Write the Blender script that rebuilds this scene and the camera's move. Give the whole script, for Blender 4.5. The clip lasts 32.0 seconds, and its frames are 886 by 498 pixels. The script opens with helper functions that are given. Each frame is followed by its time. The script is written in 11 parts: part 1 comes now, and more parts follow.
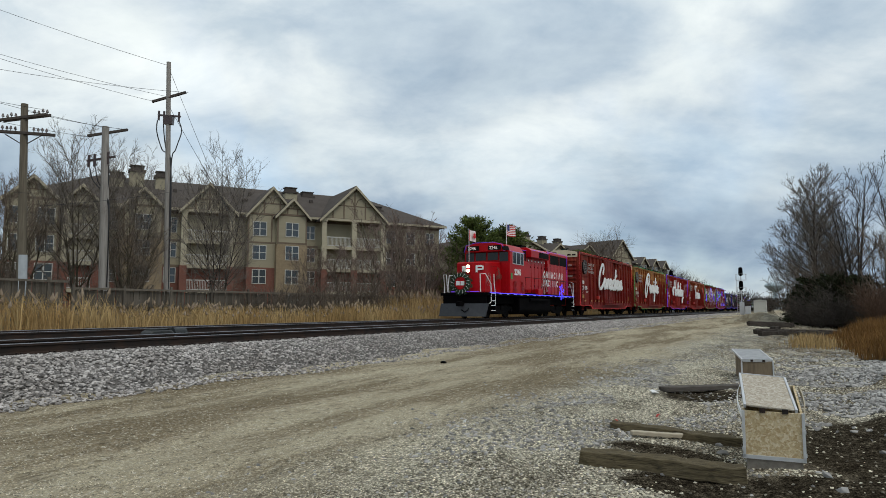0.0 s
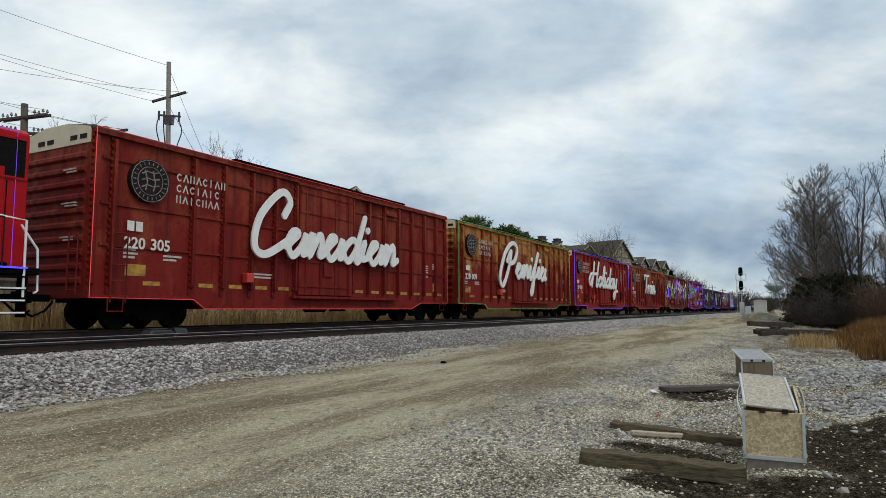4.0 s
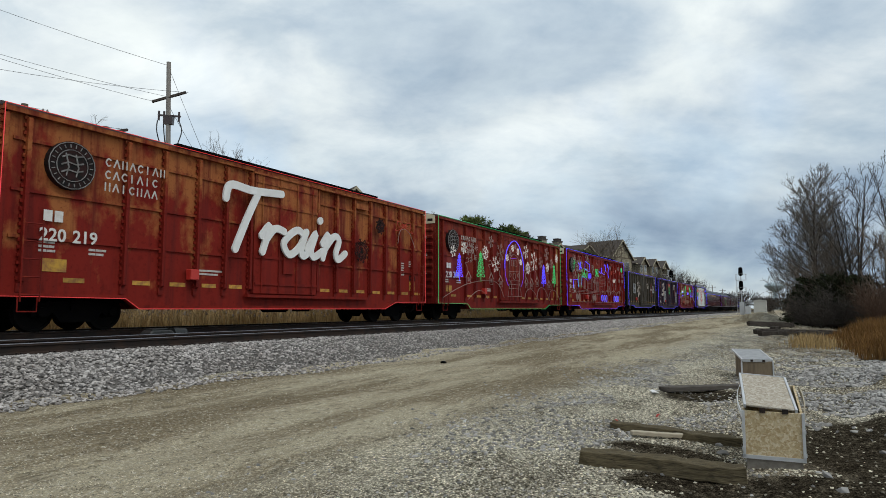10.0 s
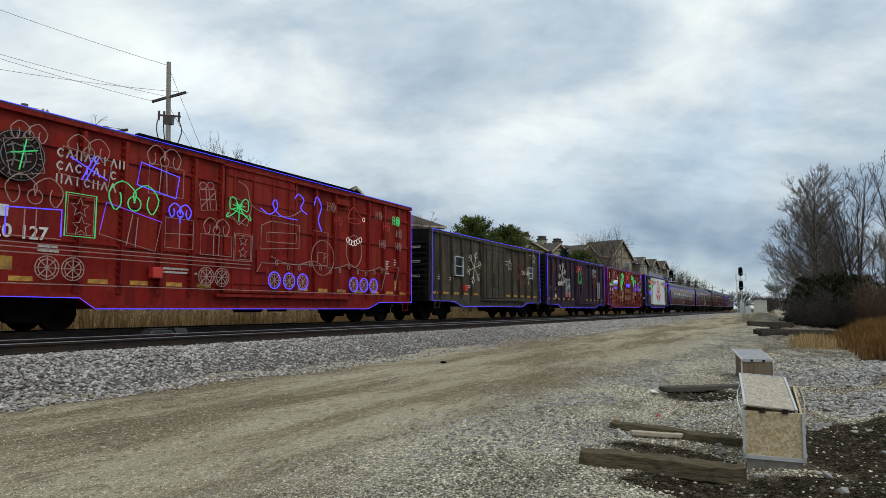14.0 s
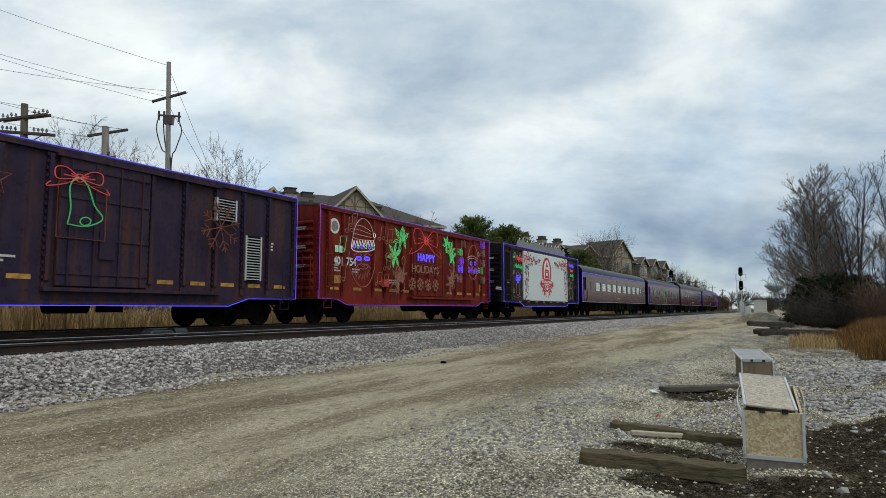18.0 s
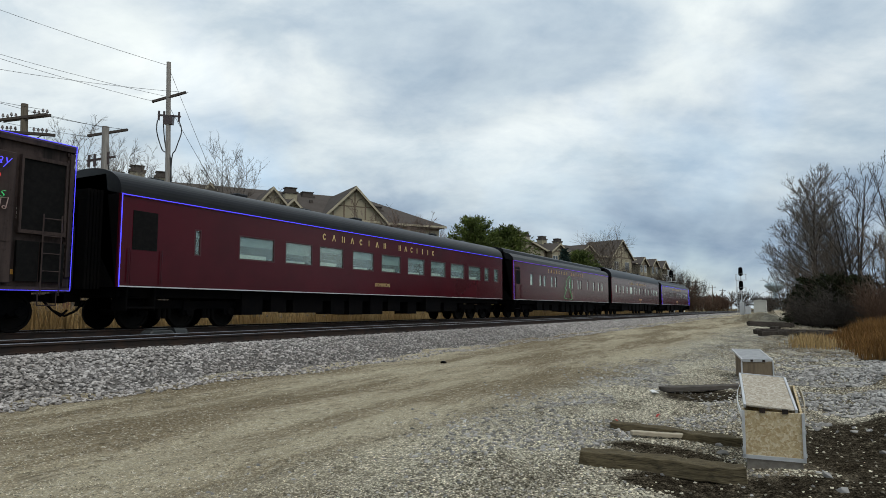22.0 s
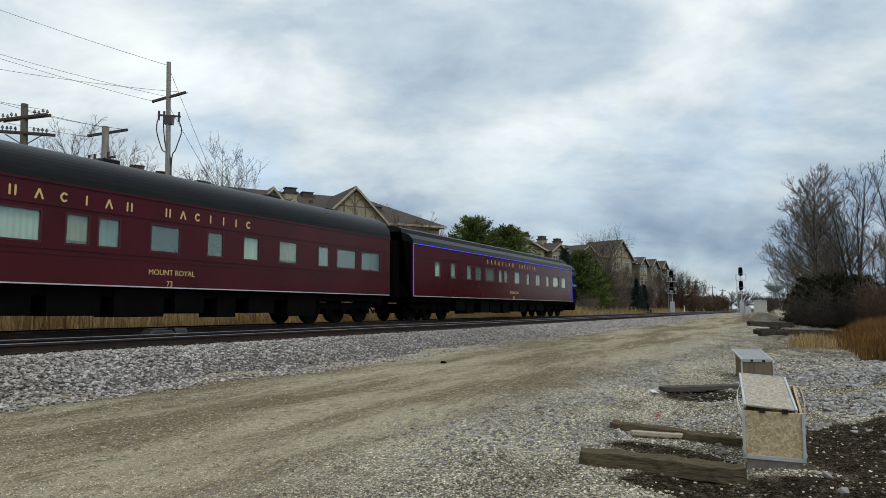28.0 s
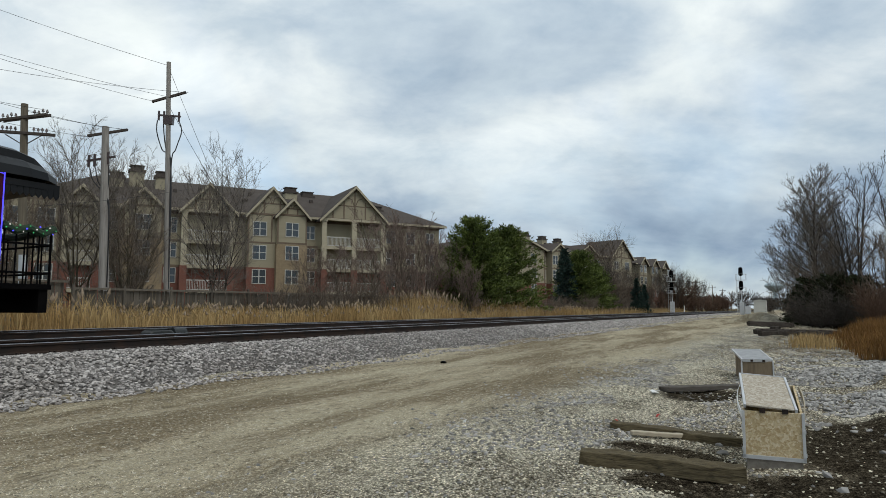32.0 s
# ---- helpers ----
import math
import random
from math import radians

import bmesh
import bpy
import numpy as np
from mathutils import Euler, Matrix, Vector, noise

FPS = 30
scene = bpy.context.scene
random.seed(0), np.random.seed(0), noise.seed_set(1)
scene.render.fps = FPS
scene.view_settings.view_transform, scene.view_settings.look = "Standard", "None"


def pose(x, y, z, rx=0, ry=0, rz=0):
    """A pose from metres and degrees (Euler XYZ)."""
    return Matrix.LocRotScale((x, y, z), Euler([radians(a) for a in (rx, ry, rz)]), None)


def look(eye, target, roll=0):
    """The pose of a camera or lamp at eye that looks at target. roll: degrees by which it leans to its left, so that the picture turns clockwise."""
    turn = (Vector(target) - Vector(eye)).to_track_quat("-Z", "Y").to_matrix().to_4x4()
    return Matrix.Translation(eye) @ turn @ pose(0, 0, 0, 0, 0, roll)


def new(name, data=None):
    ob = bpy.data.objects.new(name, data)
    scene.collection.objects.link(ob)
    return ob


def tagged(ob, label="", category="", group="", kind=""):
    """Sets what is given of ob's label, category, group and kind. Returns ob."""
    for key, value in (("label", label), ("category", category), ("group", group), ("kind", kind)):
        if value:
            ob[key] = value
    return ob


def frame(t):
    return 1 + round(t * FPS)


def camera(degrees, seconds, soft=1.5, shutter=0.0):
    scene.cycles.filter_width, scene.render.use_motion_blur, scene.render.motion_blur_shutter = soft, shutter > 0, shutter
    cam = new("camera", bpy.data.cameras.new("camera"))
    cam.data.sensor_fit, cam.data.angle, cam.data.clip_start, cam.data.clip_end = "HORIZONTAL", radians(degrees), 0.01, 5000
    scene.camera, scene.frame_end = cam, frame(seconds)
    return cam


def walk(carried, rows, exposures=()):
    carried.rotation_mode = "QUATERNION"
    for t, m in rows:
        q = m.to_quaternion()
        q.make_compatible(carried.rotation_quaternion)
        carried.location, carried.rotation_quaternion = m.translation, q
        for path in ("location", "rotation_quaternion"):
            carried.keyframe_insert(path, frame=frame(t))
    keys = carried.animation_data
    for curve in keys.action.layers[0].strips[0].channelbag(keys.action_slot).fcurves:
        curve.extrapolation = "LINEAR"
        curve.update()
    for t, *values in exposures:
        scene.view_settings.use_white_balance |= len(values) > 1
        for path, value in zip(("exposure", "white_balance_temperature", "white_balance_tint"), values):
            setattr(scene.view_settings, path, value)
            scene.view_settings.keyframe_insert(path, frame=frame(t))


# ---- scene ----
import itertools
# camera on a stand beside the line, looking across the siding and up the track
HEADING, TILT, LENS = 28.64, 5.29, 68.8
cam = camera(LENS, 32.0, 0.25)
EYE = Vector((0.0, 0.0, 1.5))
AIM = Vector((math.cos(radians(TILT)) * math.cos(radians(HEADING)),
              math.cos(radians(TILT)) * math.sin(radians(HEADING)), math.sin(radians(TILT))))
walk(cam, [(0.0, look(EYE, EYE + AIM)), (32.0, look(EYE, EYE + AIM))])
scene.view_settings.exposure = 0.0

SPEED = 10.1          # of the train, metres a second
RAIL = 0.96           # top of rail
TRAIN_Y, SIDING_Y = 16.6, 11.45


def ground_z(x, y):
    """Height of the yard, which rises a little towards the track and away from the camera."""
    z = 0.036 * max(-6.0, min(y, 8.3)) + 0.0027 * max(-30.0, min(x - 5.0, 140.0))
    if y > 8.3:
        k = min(1.0, (y - 8.3) / 1.0)
        z += k * 0.12
    return z


# ---------------------------------------------------------------- sky and sun
def make_world():
    w = bpy.data.worlds.new("overcast_sky")
    scene.world = w
    w.use_nodes = True
    nt = w.node_tree
    nt.nodes.clear()
    n, l = nt.nodes.new, nt.links.new
    out, bg = n("ShaderNodeOutputWorld"), n("ShaderNodeBackground")
    sky = n("ShaderNodeTexSky")
    sky.sky_type, sky.sun_disc = "NISHITA", False
    sky.sun_elevation, sky.sun_rotation = radians(26), radians(160)
    sky.air_density, sky.dust_density = 1.0, 1.0
    co = n("ShaderNodeTexCoord")
    sep = n("ShaderNodeSeparateXYZ")
    l(co.outputs["Generated"], sep.inputs[0])
    # clouds lie on a flat sheet above the place
    zc = n("ShaderNodeMath"); zc.operation = "MAXIMUM"; zc.inputs[1].default_value = 0.0
    l(sep.outputs["Z"], zc.inputs[0])
    za = n("ShaderNodeMath"); za.operation = "ADD"; za.inputs[1].default_value = 0.42
    l(zc.outputs[0], za.inputs[0])
    dx = n("ShaderNodeMath"); dx.operation = "DIVIDE"
    dy = n("ShaderNodeMath"); dy.operation = "DIVIDE"
    l(sep.outputs["X"], dx.inputs[0]); l(za.outputs[0], dx.inputs[1])
    l(sep.outputs["Y"], dy.inputs[0]); l(za.outputs[0], dy.inputs[1])
    cv = n("ShaderNodeCombineXYZ")
    l(dx.outputs[0], cv.inputs[0]); l(dy.outputs[0], cv.inputs[1])

    def noise_at(scale, detail, offset, rough=0.55, distort=0.0, stretch=(1, 1, 1)):
        mp = n("ShaderNodeMapping")
        mp.inputs["Location"].default_value = offset
        mp.vector_type = "TEXTURE"
        mp.inputs["Rotation"].default_value = (0, 0, radians(22))
        mp.inputs["Scale"].default_value = stretch
        l(cv.outputs[0], mp.inputs[0])
        t = n("ShaderNodeTexNoise")
        t.inputs["Scale"].default_value, t.inputs["Detail"].default_value = scale, detail
        t.inputs["Roughness"].default_value, t.inputs["Distortion"].default_value = rough, distort
        l(mp.outputs[0], t.inputs["Vector"])
        return t.outputs["Fac"]

    def ramp(fac, stops):
        r = n("ShaderNodeValToRGB")
        while len(r.color_ramp.elements) < len(stops):
            r.color_ramp.elements.new(0.5)
        for e, (p, c) in zip(r.color_ramp.elements, stops):
            e.position, e.color = p, (*c, 1)
        l(fac, r.inputs[0])
        return r.outputs[0]

    def mix(kind, fac, a, b):
        m = n("ShaderNodeMix")
        m.data_type, m.blend_type = "RGBA", kind
        if isinstance(fac, float):
            m.inputs[0].default_value = fac
        else:
            l(fac, m.inputs[0])
        l(a, m.inputs[6]); l(b, m.inputs[7])
        return m.outputs[2]

    big = noise_at(1.9, 9, (4.2, 1.3, 0), 0.52, 0.15, (0.9, 1.35, 1))
    fine = noise_at(4.2, 9, (1.0, 5.2, 0), 0.60, 0.25, (0.9, 1.3, 1))
    # cloud brightness: dark blue-grey bellies to near-white thin parts
    bright = ramp(big, [(0.33, (0.54, 0.62, 0.72)), (0.44, (0.70, 0.77, 0.85)), (0.52, (0.94, 0.965, 0.985)), (0.63, (1.15, 1.145, 1.13))])
    wisps = ramp(fine, [(0.34, (0.76, 0.81, 0.86)), (0.48, (0.94, 0.95, 0.96)), (0.62, (1.08, 1.07, 1.04))])
    cloud = mix("MULTIPLY", 1.0, bright, wisps)
    # grey bank low over the horizon, brighter overhead
    low = ramp(sep.outputs["Z"], [(0.0, (0.78, 0.82, 0.86)), (0.06, (0.68, 0.74, 0.81)), (0.13, (0.66, 0.71, 0.78)), (0.22, (0.90, 0.93, 0.95)), (0.30, (1.0, 1.0, 1.0)), (0.42, (1.06, 1.055, 1.045))])
    cloud = mix("MULTIPLY", 1.0, cloud, low)
    cool = n("ShaderNodeRGB")
    cool.outputs[0].default_value = (0.93, 1.0, 1.03, 1)
    cloud = mix("MULTIPLY", 1.0, cloud, cool.outputs[0])
    skyc = n("ShaderNodeMix"); skyc.data_type, skyc.blend_type = "RGBA", "MULTIPLY"
    skyc.inputs[0].default_value = 1.0
    skyc.inputs[7].default_value = (0.30, 0.30, 0.30, 1)
    l(sky.outputs[0], skyc.inputs[6])
    gaps = ramp(noise_at(1.1, 6, (7.3, 2.2, 0), 0.5, 0.3, (1.3, 0.8, 1)), [(0.52, (0, 0, 0)), (0.72, (0.55, 0.55, 0.55))])
    colour = mix("MIX", gaps, cloud, skyc.outputs[2])
    l(colour, bg.inputs["Color"])
    bg.inputs["Strength"].default_value = SKY
    l(bg.outputs[0], out.inputs[0])


SKY = 0.84
make_world()
sun = new("sun", bpy.data.lights.new("sun", "SUN"))
sun.data.energy, sun.data.angle, sun.data.color = 1.0, radians(25), (1.0, 0.95, 0.88)
sun.matrix_world = look((0, 0, 60), (10, 22, 25))


# ---------------------------------------------------------------- materials
def material(name, colour, rough=0.7, metal=0.0, second=None, scale=3.0, amount=0.5, third=None, scale2=25.0,
             amount2=0.3, bump=0.0, bump_scale=60.0, spec=0.5, stretch=(1, 1, 1), random_tint=0.0, island=0.0, emit=None, emit_power=0.0,
             ramp=(0.4, 0.65)):
    """A surface with a base colour, large patches of a second colour, fine specks of a third, and relief."""
    m = bpy.data.materials.new(name)
    m.use_nodes = True
    nt = m.node_tree
    b = nt.nodes["Principled BSDF"]
    n, l = nt.nodes.new, nt.links.new
    b.inputs["Roughness"].default_value, b.inputs["Metallic"].default_value = rough, metal
    b.inputs["Specular IOR Level"].default_value = spec
    b.inputs["Base Color"].default_value = (*colour, 1)
    if emit:
        b.inputs["Emission Color"].default_value = (*emit, 1)
        b.inputs["Emission Strength"].default_value = emit_power
    co = n("ShaderNodeTexCoord")
    mp = n("ShaderNodeMapping")
    mp.inputs["Scale"].default_value = stretch
    l(co.outputs["Object"], mp.inputs[0])
    last = None

    def tex(sc, detail=4, rough_=0.6):
        t = n("ShaderNodeTexNoise")
        t.inputs["Scale"].default_value, t.inputs["Detail"].default_value, t.inputs["Roughness"].default_value = sc, detail, rough_
        l(mp.outputs[0], t.inputs["Vector"])
        return t

    def blend(a, colour_b, sc, amt, lo, hi):
        t = tex(sc)
        r = n("ShaderNodeMapRange")
        r.inputs[1].default_value, r.inputs[2].default_value, r.inputs[4].default_value = lo, hi, amt
        l(t.outputs["Fac"], r.inputs[0])
        mx = n("ShaderNodeMix")
        mx.data_type = "RGBA"
        l(r.outputs[0], mx.inputs[0])
        if a is None:
            mx.inputs[6].default_value = (*colour, 1)
        else:
            l(a, mx.inputs[6])
        mx.inputs[7].default_value = (*colour_b, 1)
        return mx.outputs[2]

    if second:
        last = blend(last, second, scale, amount, ramp[0], ramp[1])
    if third:
        last = blend(last, third, scale2, amount2, 0.45, 0.7)
    if random_tint or island:
        hs = n("ShaderNodeHueSaturation")
        mr = n("ShaderNodeMapRange")
        k = random_tint or island
        mr.inputs[3].default_value, mr.inputs[4].default_value = 1 - k, 1 + k
        if random_tint:
            l(n("ShaderNodeObjectInfo").outputs["Random"], mr.inputs[0])
        else:
            l(n("ShaderNodeNewGeometry").outputs["Random Per Island"], mr.inputs[0])
        l(mr.outputs[0], hs.inputs["Value"])
        if last is None:
            hs.inputs["Color"].default_value = (*colour, 1)
        else:
            l(last, hs.inputs["Color"])
        last = hs.outputs[0]
    if last is not None:
        l(last, b.inputs["Base Color"])
    if bump:
        bp = n("ShaderNodeBump")
        bp.inputs["Strength"].default_value, bp.inputs["Distance"].default_value = bump, 0.02
        l(tex(bump_scale, 6).outputs["Fac"], bp.inputs["Height"])
        l(bp.outputs[0], b.inputs["Normal"])
    return m


def glow(name, colour, power):
    return material(name, (0.05, 0.05, 0.05), 0.5, emit=colour, emit_power=power)


M = {}
M["dirt"] = material("packed_dirt_gravel", (0.34, 0.30, 0.235), 0.95, second=(0.22, 0.185, 0.14), scale=0.35, amount=0.8, third=(0.48, 0.45, 0.40), scale2=14, amount2=0.5, bump=0.9, bump_scale=26, spec=0.2)
M["ballast"] = material("ballast_stone", (0.36, 0.335, 0.315), 0.9, second=(0.24, 0.215, 0.195), scale=1.2, amount=0.6, bump=0.5, bump_scale=40, spec=0.1, island=0.6)
M["bed"] = material("ballast_bed", (0.12, 0.11, 0.10), 0.95, second=(0.055, 0.05, 0.045), scale=2.0, amount=0.7, third=(0.20, 0.19, 0.18), scale2=20, amount2=0.6, bump=1.0, bump_scale=22, spec=0.1)
M["stone"] = material("loose_gravel", (0.33, 0.318, 0.30), 0.9, second=(0.19, 0.176, 0.155), scale=0.8, amount=0.6, bump=0.5, bump_scale=30, spec=0.1, island=0.5)
M["rail"] = material("rail_steel", (0.022, 0.017, 0.015), 0.8, 0.0, second=(0.05, 0.028, 0.018), scale=3, amount=0.6, bump=0.2, spec=0.2)
M["railtop"] = material("rail_head", (0.30, 0.30, 0.31), 0.33, 0.9, second=(0.2, 0.19, 0.18), scale=4, amount=0.4)
M["tie"] = material("creosote_tie", (0.042, 0.033, 0.027), 0.9, second=(0.10, 0.085, 0.07), scale=2, amount=0.7, third=(0.02, 0.016, 0.013), scale2=12, amount2=0.6, bump=0.8, bump_scale=20, stretch=(6, 1, 6), random_tint=0.3, spec=0.2)
M["oldtie"] = material("weathered_tie", (0.105, 0.084, 0.048), 0.95, second=(0.185, 0.15, 0.09), scale=2, amount=0.7, third=(0.025, 0.02, 0.016), scale2=9, amount2=0.8, bump=1.0, bump_scale=14, stretch=(1, 7, 7), spec=0.15)
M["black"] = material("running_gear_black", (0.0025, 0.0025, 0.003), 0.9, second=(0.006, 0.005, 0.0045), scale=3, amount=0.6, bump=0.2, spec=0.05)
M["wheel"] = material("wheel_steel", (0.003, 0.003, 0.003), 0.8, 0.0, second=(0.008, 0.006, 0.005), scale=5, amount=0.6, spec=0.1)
M["white"] = material("white_paint", (0.80, 0.80, 0.78), 0.5, second=(0.66, 0.65, 0.62), scale=3, amount=0.5)
M["stencil"] = material("white_stencil", (0.55, 0.53, 0.49), 0.7, second=(0.30, 0.22, 0.19), scale=9, amount=0.6)
M["numberwhite"] = material("number_white", (0.72, 0.70, 0.66), 0.6, second=(0.5, 0.45, 0.41), scale=9, amount=0.5)
M["yellow"] = material("reflective_yellow", (0.52, 0.29, 0.03), 0.5, second=(0.22, 0.08, 0.03), scale=6, amount=0.8, random_tint=0.25)
M["cream"] = material("cream_paint", (0.62, 0.55, 0.38), 0.6, second=(0.5, 0.42, 0.28), scale=2, amount=0.6)
M["loco"] = material("loco_red", (0.42, 0.005, 0.009), 0.33, second=(0.32, 0.004, 0.007), scale=0.8, amount=0.7, third=(0.25, 0.006, 0.006), scale2=5, amount2=0.35, bump=0.05, bump_scale=3, spec=0.12)
M["glass"] = material("dark_glass", (0.006, 0.007, 0.008), 0.06, spec=0.35)
# near-black: for black parts, and in place of the dark inside openings
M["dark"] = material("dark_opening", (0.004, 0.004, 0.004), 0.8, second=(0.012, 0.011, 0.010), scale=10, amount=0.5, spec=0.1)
M["grey"] = material("grey_steel", (0.30, 0.31, 0.32), 0.5, 0.3, second=(0.22, 0.22, 0.22), scale=4, amount=0.5)
M["galv"] = material("aluminium_paint", (0.55, 0.56, 0.57), 0.45, 0.4, second=(0.42, 0.42, 0.42), scale=5, amount=0.5)
M["maroon"] = material("coach_maroon", (0.060, 0.0045, 0.009), 0.2, second=(0.040, 0.003, 0.006), scale=0.5, amount=0.8, bump=0.10, bump_scale=1.1, spec=0.16)
M["roof"] = material("coach_roof", (0.004, 0.0045, 0.0055), 0.4, second=(0.010, 0.0105, 0.0115), scale=0.8, amount=0.7, bump=0.06, bump_scale=4, spec=0.18)
M["gold"] = material("gold_leaf", (0.62, 0.44, 0.18), 0.45, 0.1)
M["redroof"] = material("car_roof", (0.05, 0.03, 0.03), 0.8, second=(0.10, 0.085, 0.08), scale=1.5, amount=0.7)
M["emblem"] = material("emblem_black", (0.012, 0.012, 0.012), 0.7, second=(0.06, 0.02, 0.018), scale=5, amount=0.6, spec=0.1)
M["bulb"] = material("unlit_light_string", (0.40, 0.29, 0.26), 0.6, second=(0.24, 0.13, 0.11), scale=12, amount=0.6)
M["string_tan"] = material("tan_string", (0.36, 0.19, 0.12), 0.7, second=(0.2, 0.07, 0.05), scale=10, amount=0.7)
M["string_brown"] = material("brown_string", (0.16, 0.045, 0.03), 0.7)
M["emblem_line"] = material("worn_white", (0.26, 0.25, 0.24), 0.7, second=(0.10, 0.09, 0.09), scale=9, amount=0.8)
M["redbox"] = material("red_junction_box", (0.5, 0.03, 0.02), 0.5)


def car_paint(name, base, faded, streak, fade_amount, bleach=0.0):
    """Weathered boxcar paint: chalky patches, vertical rust streaks, and sun-bleach that is worst near the roof."""
    m = bpy.data.materials.new(name)
    m.use_nodes = True
    nt = m.node_tree
    b = nt.nodes["Principled BSDF"]
    b.inputs["Roughness"].default_value, b.inputs["Specular IOR Level"].default_value = 0.65, 0.12
    n, l = nt.nodes.new, nt.links.new
    co = n("ShaderNodeTexCoord")
    sep = n("ShaderNodeSeparateXYZ")
    l(co.outputs["Object"], sep.inputs[0])

    def tex(sc, stretch, detail=5):
        mp = n("ShaderNodeMapping")
        mp.inputs["Scale"].default_value = stretch
        l(co.outputs["Object"], mp.inputs[0])
        t = n("ShaderNodeTexNoise")
        t.inputs["Scale"].default_value, t.inputs["Detail"].default_value, t.inputs["Roughness"].default_value = sc, detail, 0.62
        l(mp.outputs[0], t.inputs["Vector"])
        return t.outputs["Fac"]

    def rng(v, lo, hi, top):
        r = n("ShaderNodeMapRange")
        r.inputs[1].default_value, r.inputs[2].default_value, r.inputs[4].default_value = lo, hi, top
        l(v, r.inputs[0])
        return r.outputs[0]

    def mix(f, a, c):
        x = n("ShaderNodeMix")
        x.data_type = "RGBA"
        l(f, x.inputs[0])
        for i, q in ((6, a), (7, c)):
            if isinstance(q, tuple):
                x.inputs[i].default_value = (*q, 1)
            else:
                l(q, x.inputs[i])
        return x.outputs[2]

    patch = n("ShaderNodeMath"); patch.operation = "MULTIPLY_ADD"
    l(sep.outputs["Z"], patch.inputs[0])
    patch.inputs[1].default_value = 0.06 * bleach
    add = n("ShaderNodeMath"); add.operation = "ADD"; add.inputs[1].default_value = -0.19 * bleach
    l(tex(1.25, (1.0, 1.0, 0.6), 6), add.inputs[0])
    l(add.outputs[0], patch.inputs[2])
    col = mix(rng(patch.outputs[0], 0.46, 0.60, fade_amount), base, faded)
    col = mix(rng(tex(1.4, (2.6, 2.6, 0.16), 6), 0.47, 0.64, 0.85), col, streak)
    col = mix(rng(tex(9.0, (1, 1, 1)), 0.55, 0.72, 0.6), col, tuple(0.4 * q for q in base))
    col = mix(rng(tex(3.2, (1.0, 1.0, 0.7), 7), 0.56, 0.70, 0.55), col, tuple(0.45 * q for q in base))
    l(col, b.inputs["Base Color"])
    bp = n("ShaderNodeBump")
    bp.inputs["Strength"].default_value, bp.inputs["Distance"].default_value = 0.15, 0.02
    l(tex(7, (1, 1, 0.6)), bp.inputs["Height"])
    l(bp.outputs[0], b.inputs["Normal"])
    return m


M["oxide_tan"] = car_paint("oxide_red_faded_tan", (0.19, 0.016, 0.010), (0.42, 0.20, 0.052), (0.11, 0.014, 0.010), 0.95, 1.6)
M["oxide_half"] = car_paint("oxide_red_half_faded", (0.20, 0.016, 0.010), (0.36, 0.13, 0.042), (0.12, 0.013, 0.010), 0.9, 1.3)
M["oxide"] = car_paint("oxide_red", (0.185, 0.015, 0.011), (0.25, 0.05, 0.024), (0.085, 0.010, 0.010), 0.75, 0.8)
M["brightred"] = car_paint("bright_red", (0.27, 0.017, 0.012), (0.31, 0.035, 0.018), (0.15, 0.011, 0.010), 0.7, 0.4)
M["olive"] = car_paint("weathered_grey_brown", (0.058, 0.049, 0.036), (0.105, 0.086, 0.058), (0.032, 0.025, 0.019), 0.8)
M["plum"] = car_paint("weathered_plum", (0.028, 0.019, 0.040), (0.046, 0.032, 0.048), (0.075, 0.034, 0.022), 0.6)
M["boxred"] = car_paint("boxcar_red", (0.165, 0.016, 0.010), (0.20, 0.034, 0.018), (0.075, 0.010, 0.008), 0.7)
M["deepred"] = car_paint("deep_red", (0.225, 0.015, 0.011), (0.25, 0.034, 0.018), (0.11, 0.010, 0.009), 0.7, 0.5)
M["stageblack"] = car_paint("stage_brown", (0.044, 0.031, 0.028), (0.068, 0.049, 0.044), (0.008, 0.007, 0.007), 0.5)
M["endblack"] = car_paint("end_black", (0.008, 0.008, 0.009), (0.014, 0.013, 0.013), (0.005, 0.005, 0.005), 0.5)
M["tan_paint"] = car_paint("tan_faded_paint", (0.40, 0.21, 0.07), (0.30, 0.12, 0.045), (0.24, 0.06, 0.03), 0.6)
M["dim_red"] = material("dim_red_string", (0.5, 0.04, 0.02), 0.5)
M["blue_glow"] = glow("blue_light_string", (0.06, 0.05, 1.0), 1.7)
M["violet_glow"] = glow("violet_light_string", (0.20, 0.04, 1.0), 0.8)
M["green_glow"] = glow("green_light_string", (0.03, 0.78, 0.20), 0.6)
M["green_dim"] = glow("dim_green_light_string", (0.04, 0.80, 0.20), 0.3)
M["white_glow"] = glow("white_light_string", (1.0, 0.95, 0.88), 0.62)
M["red_dim"] = glow("dim_red_light_string", (1.0, 0.05, 0.05), 0.38)
M["string_pale"] = material("pale_string", (0.62, 0.54, 0.48), 0.6)
M["red_glow"] = glow("red_light_string", (1.0, 0.05, 0.05), 0.7)
M["lamp_glow"] = glow("headlight", (1.0, 0.86, 0.55), 9.0)


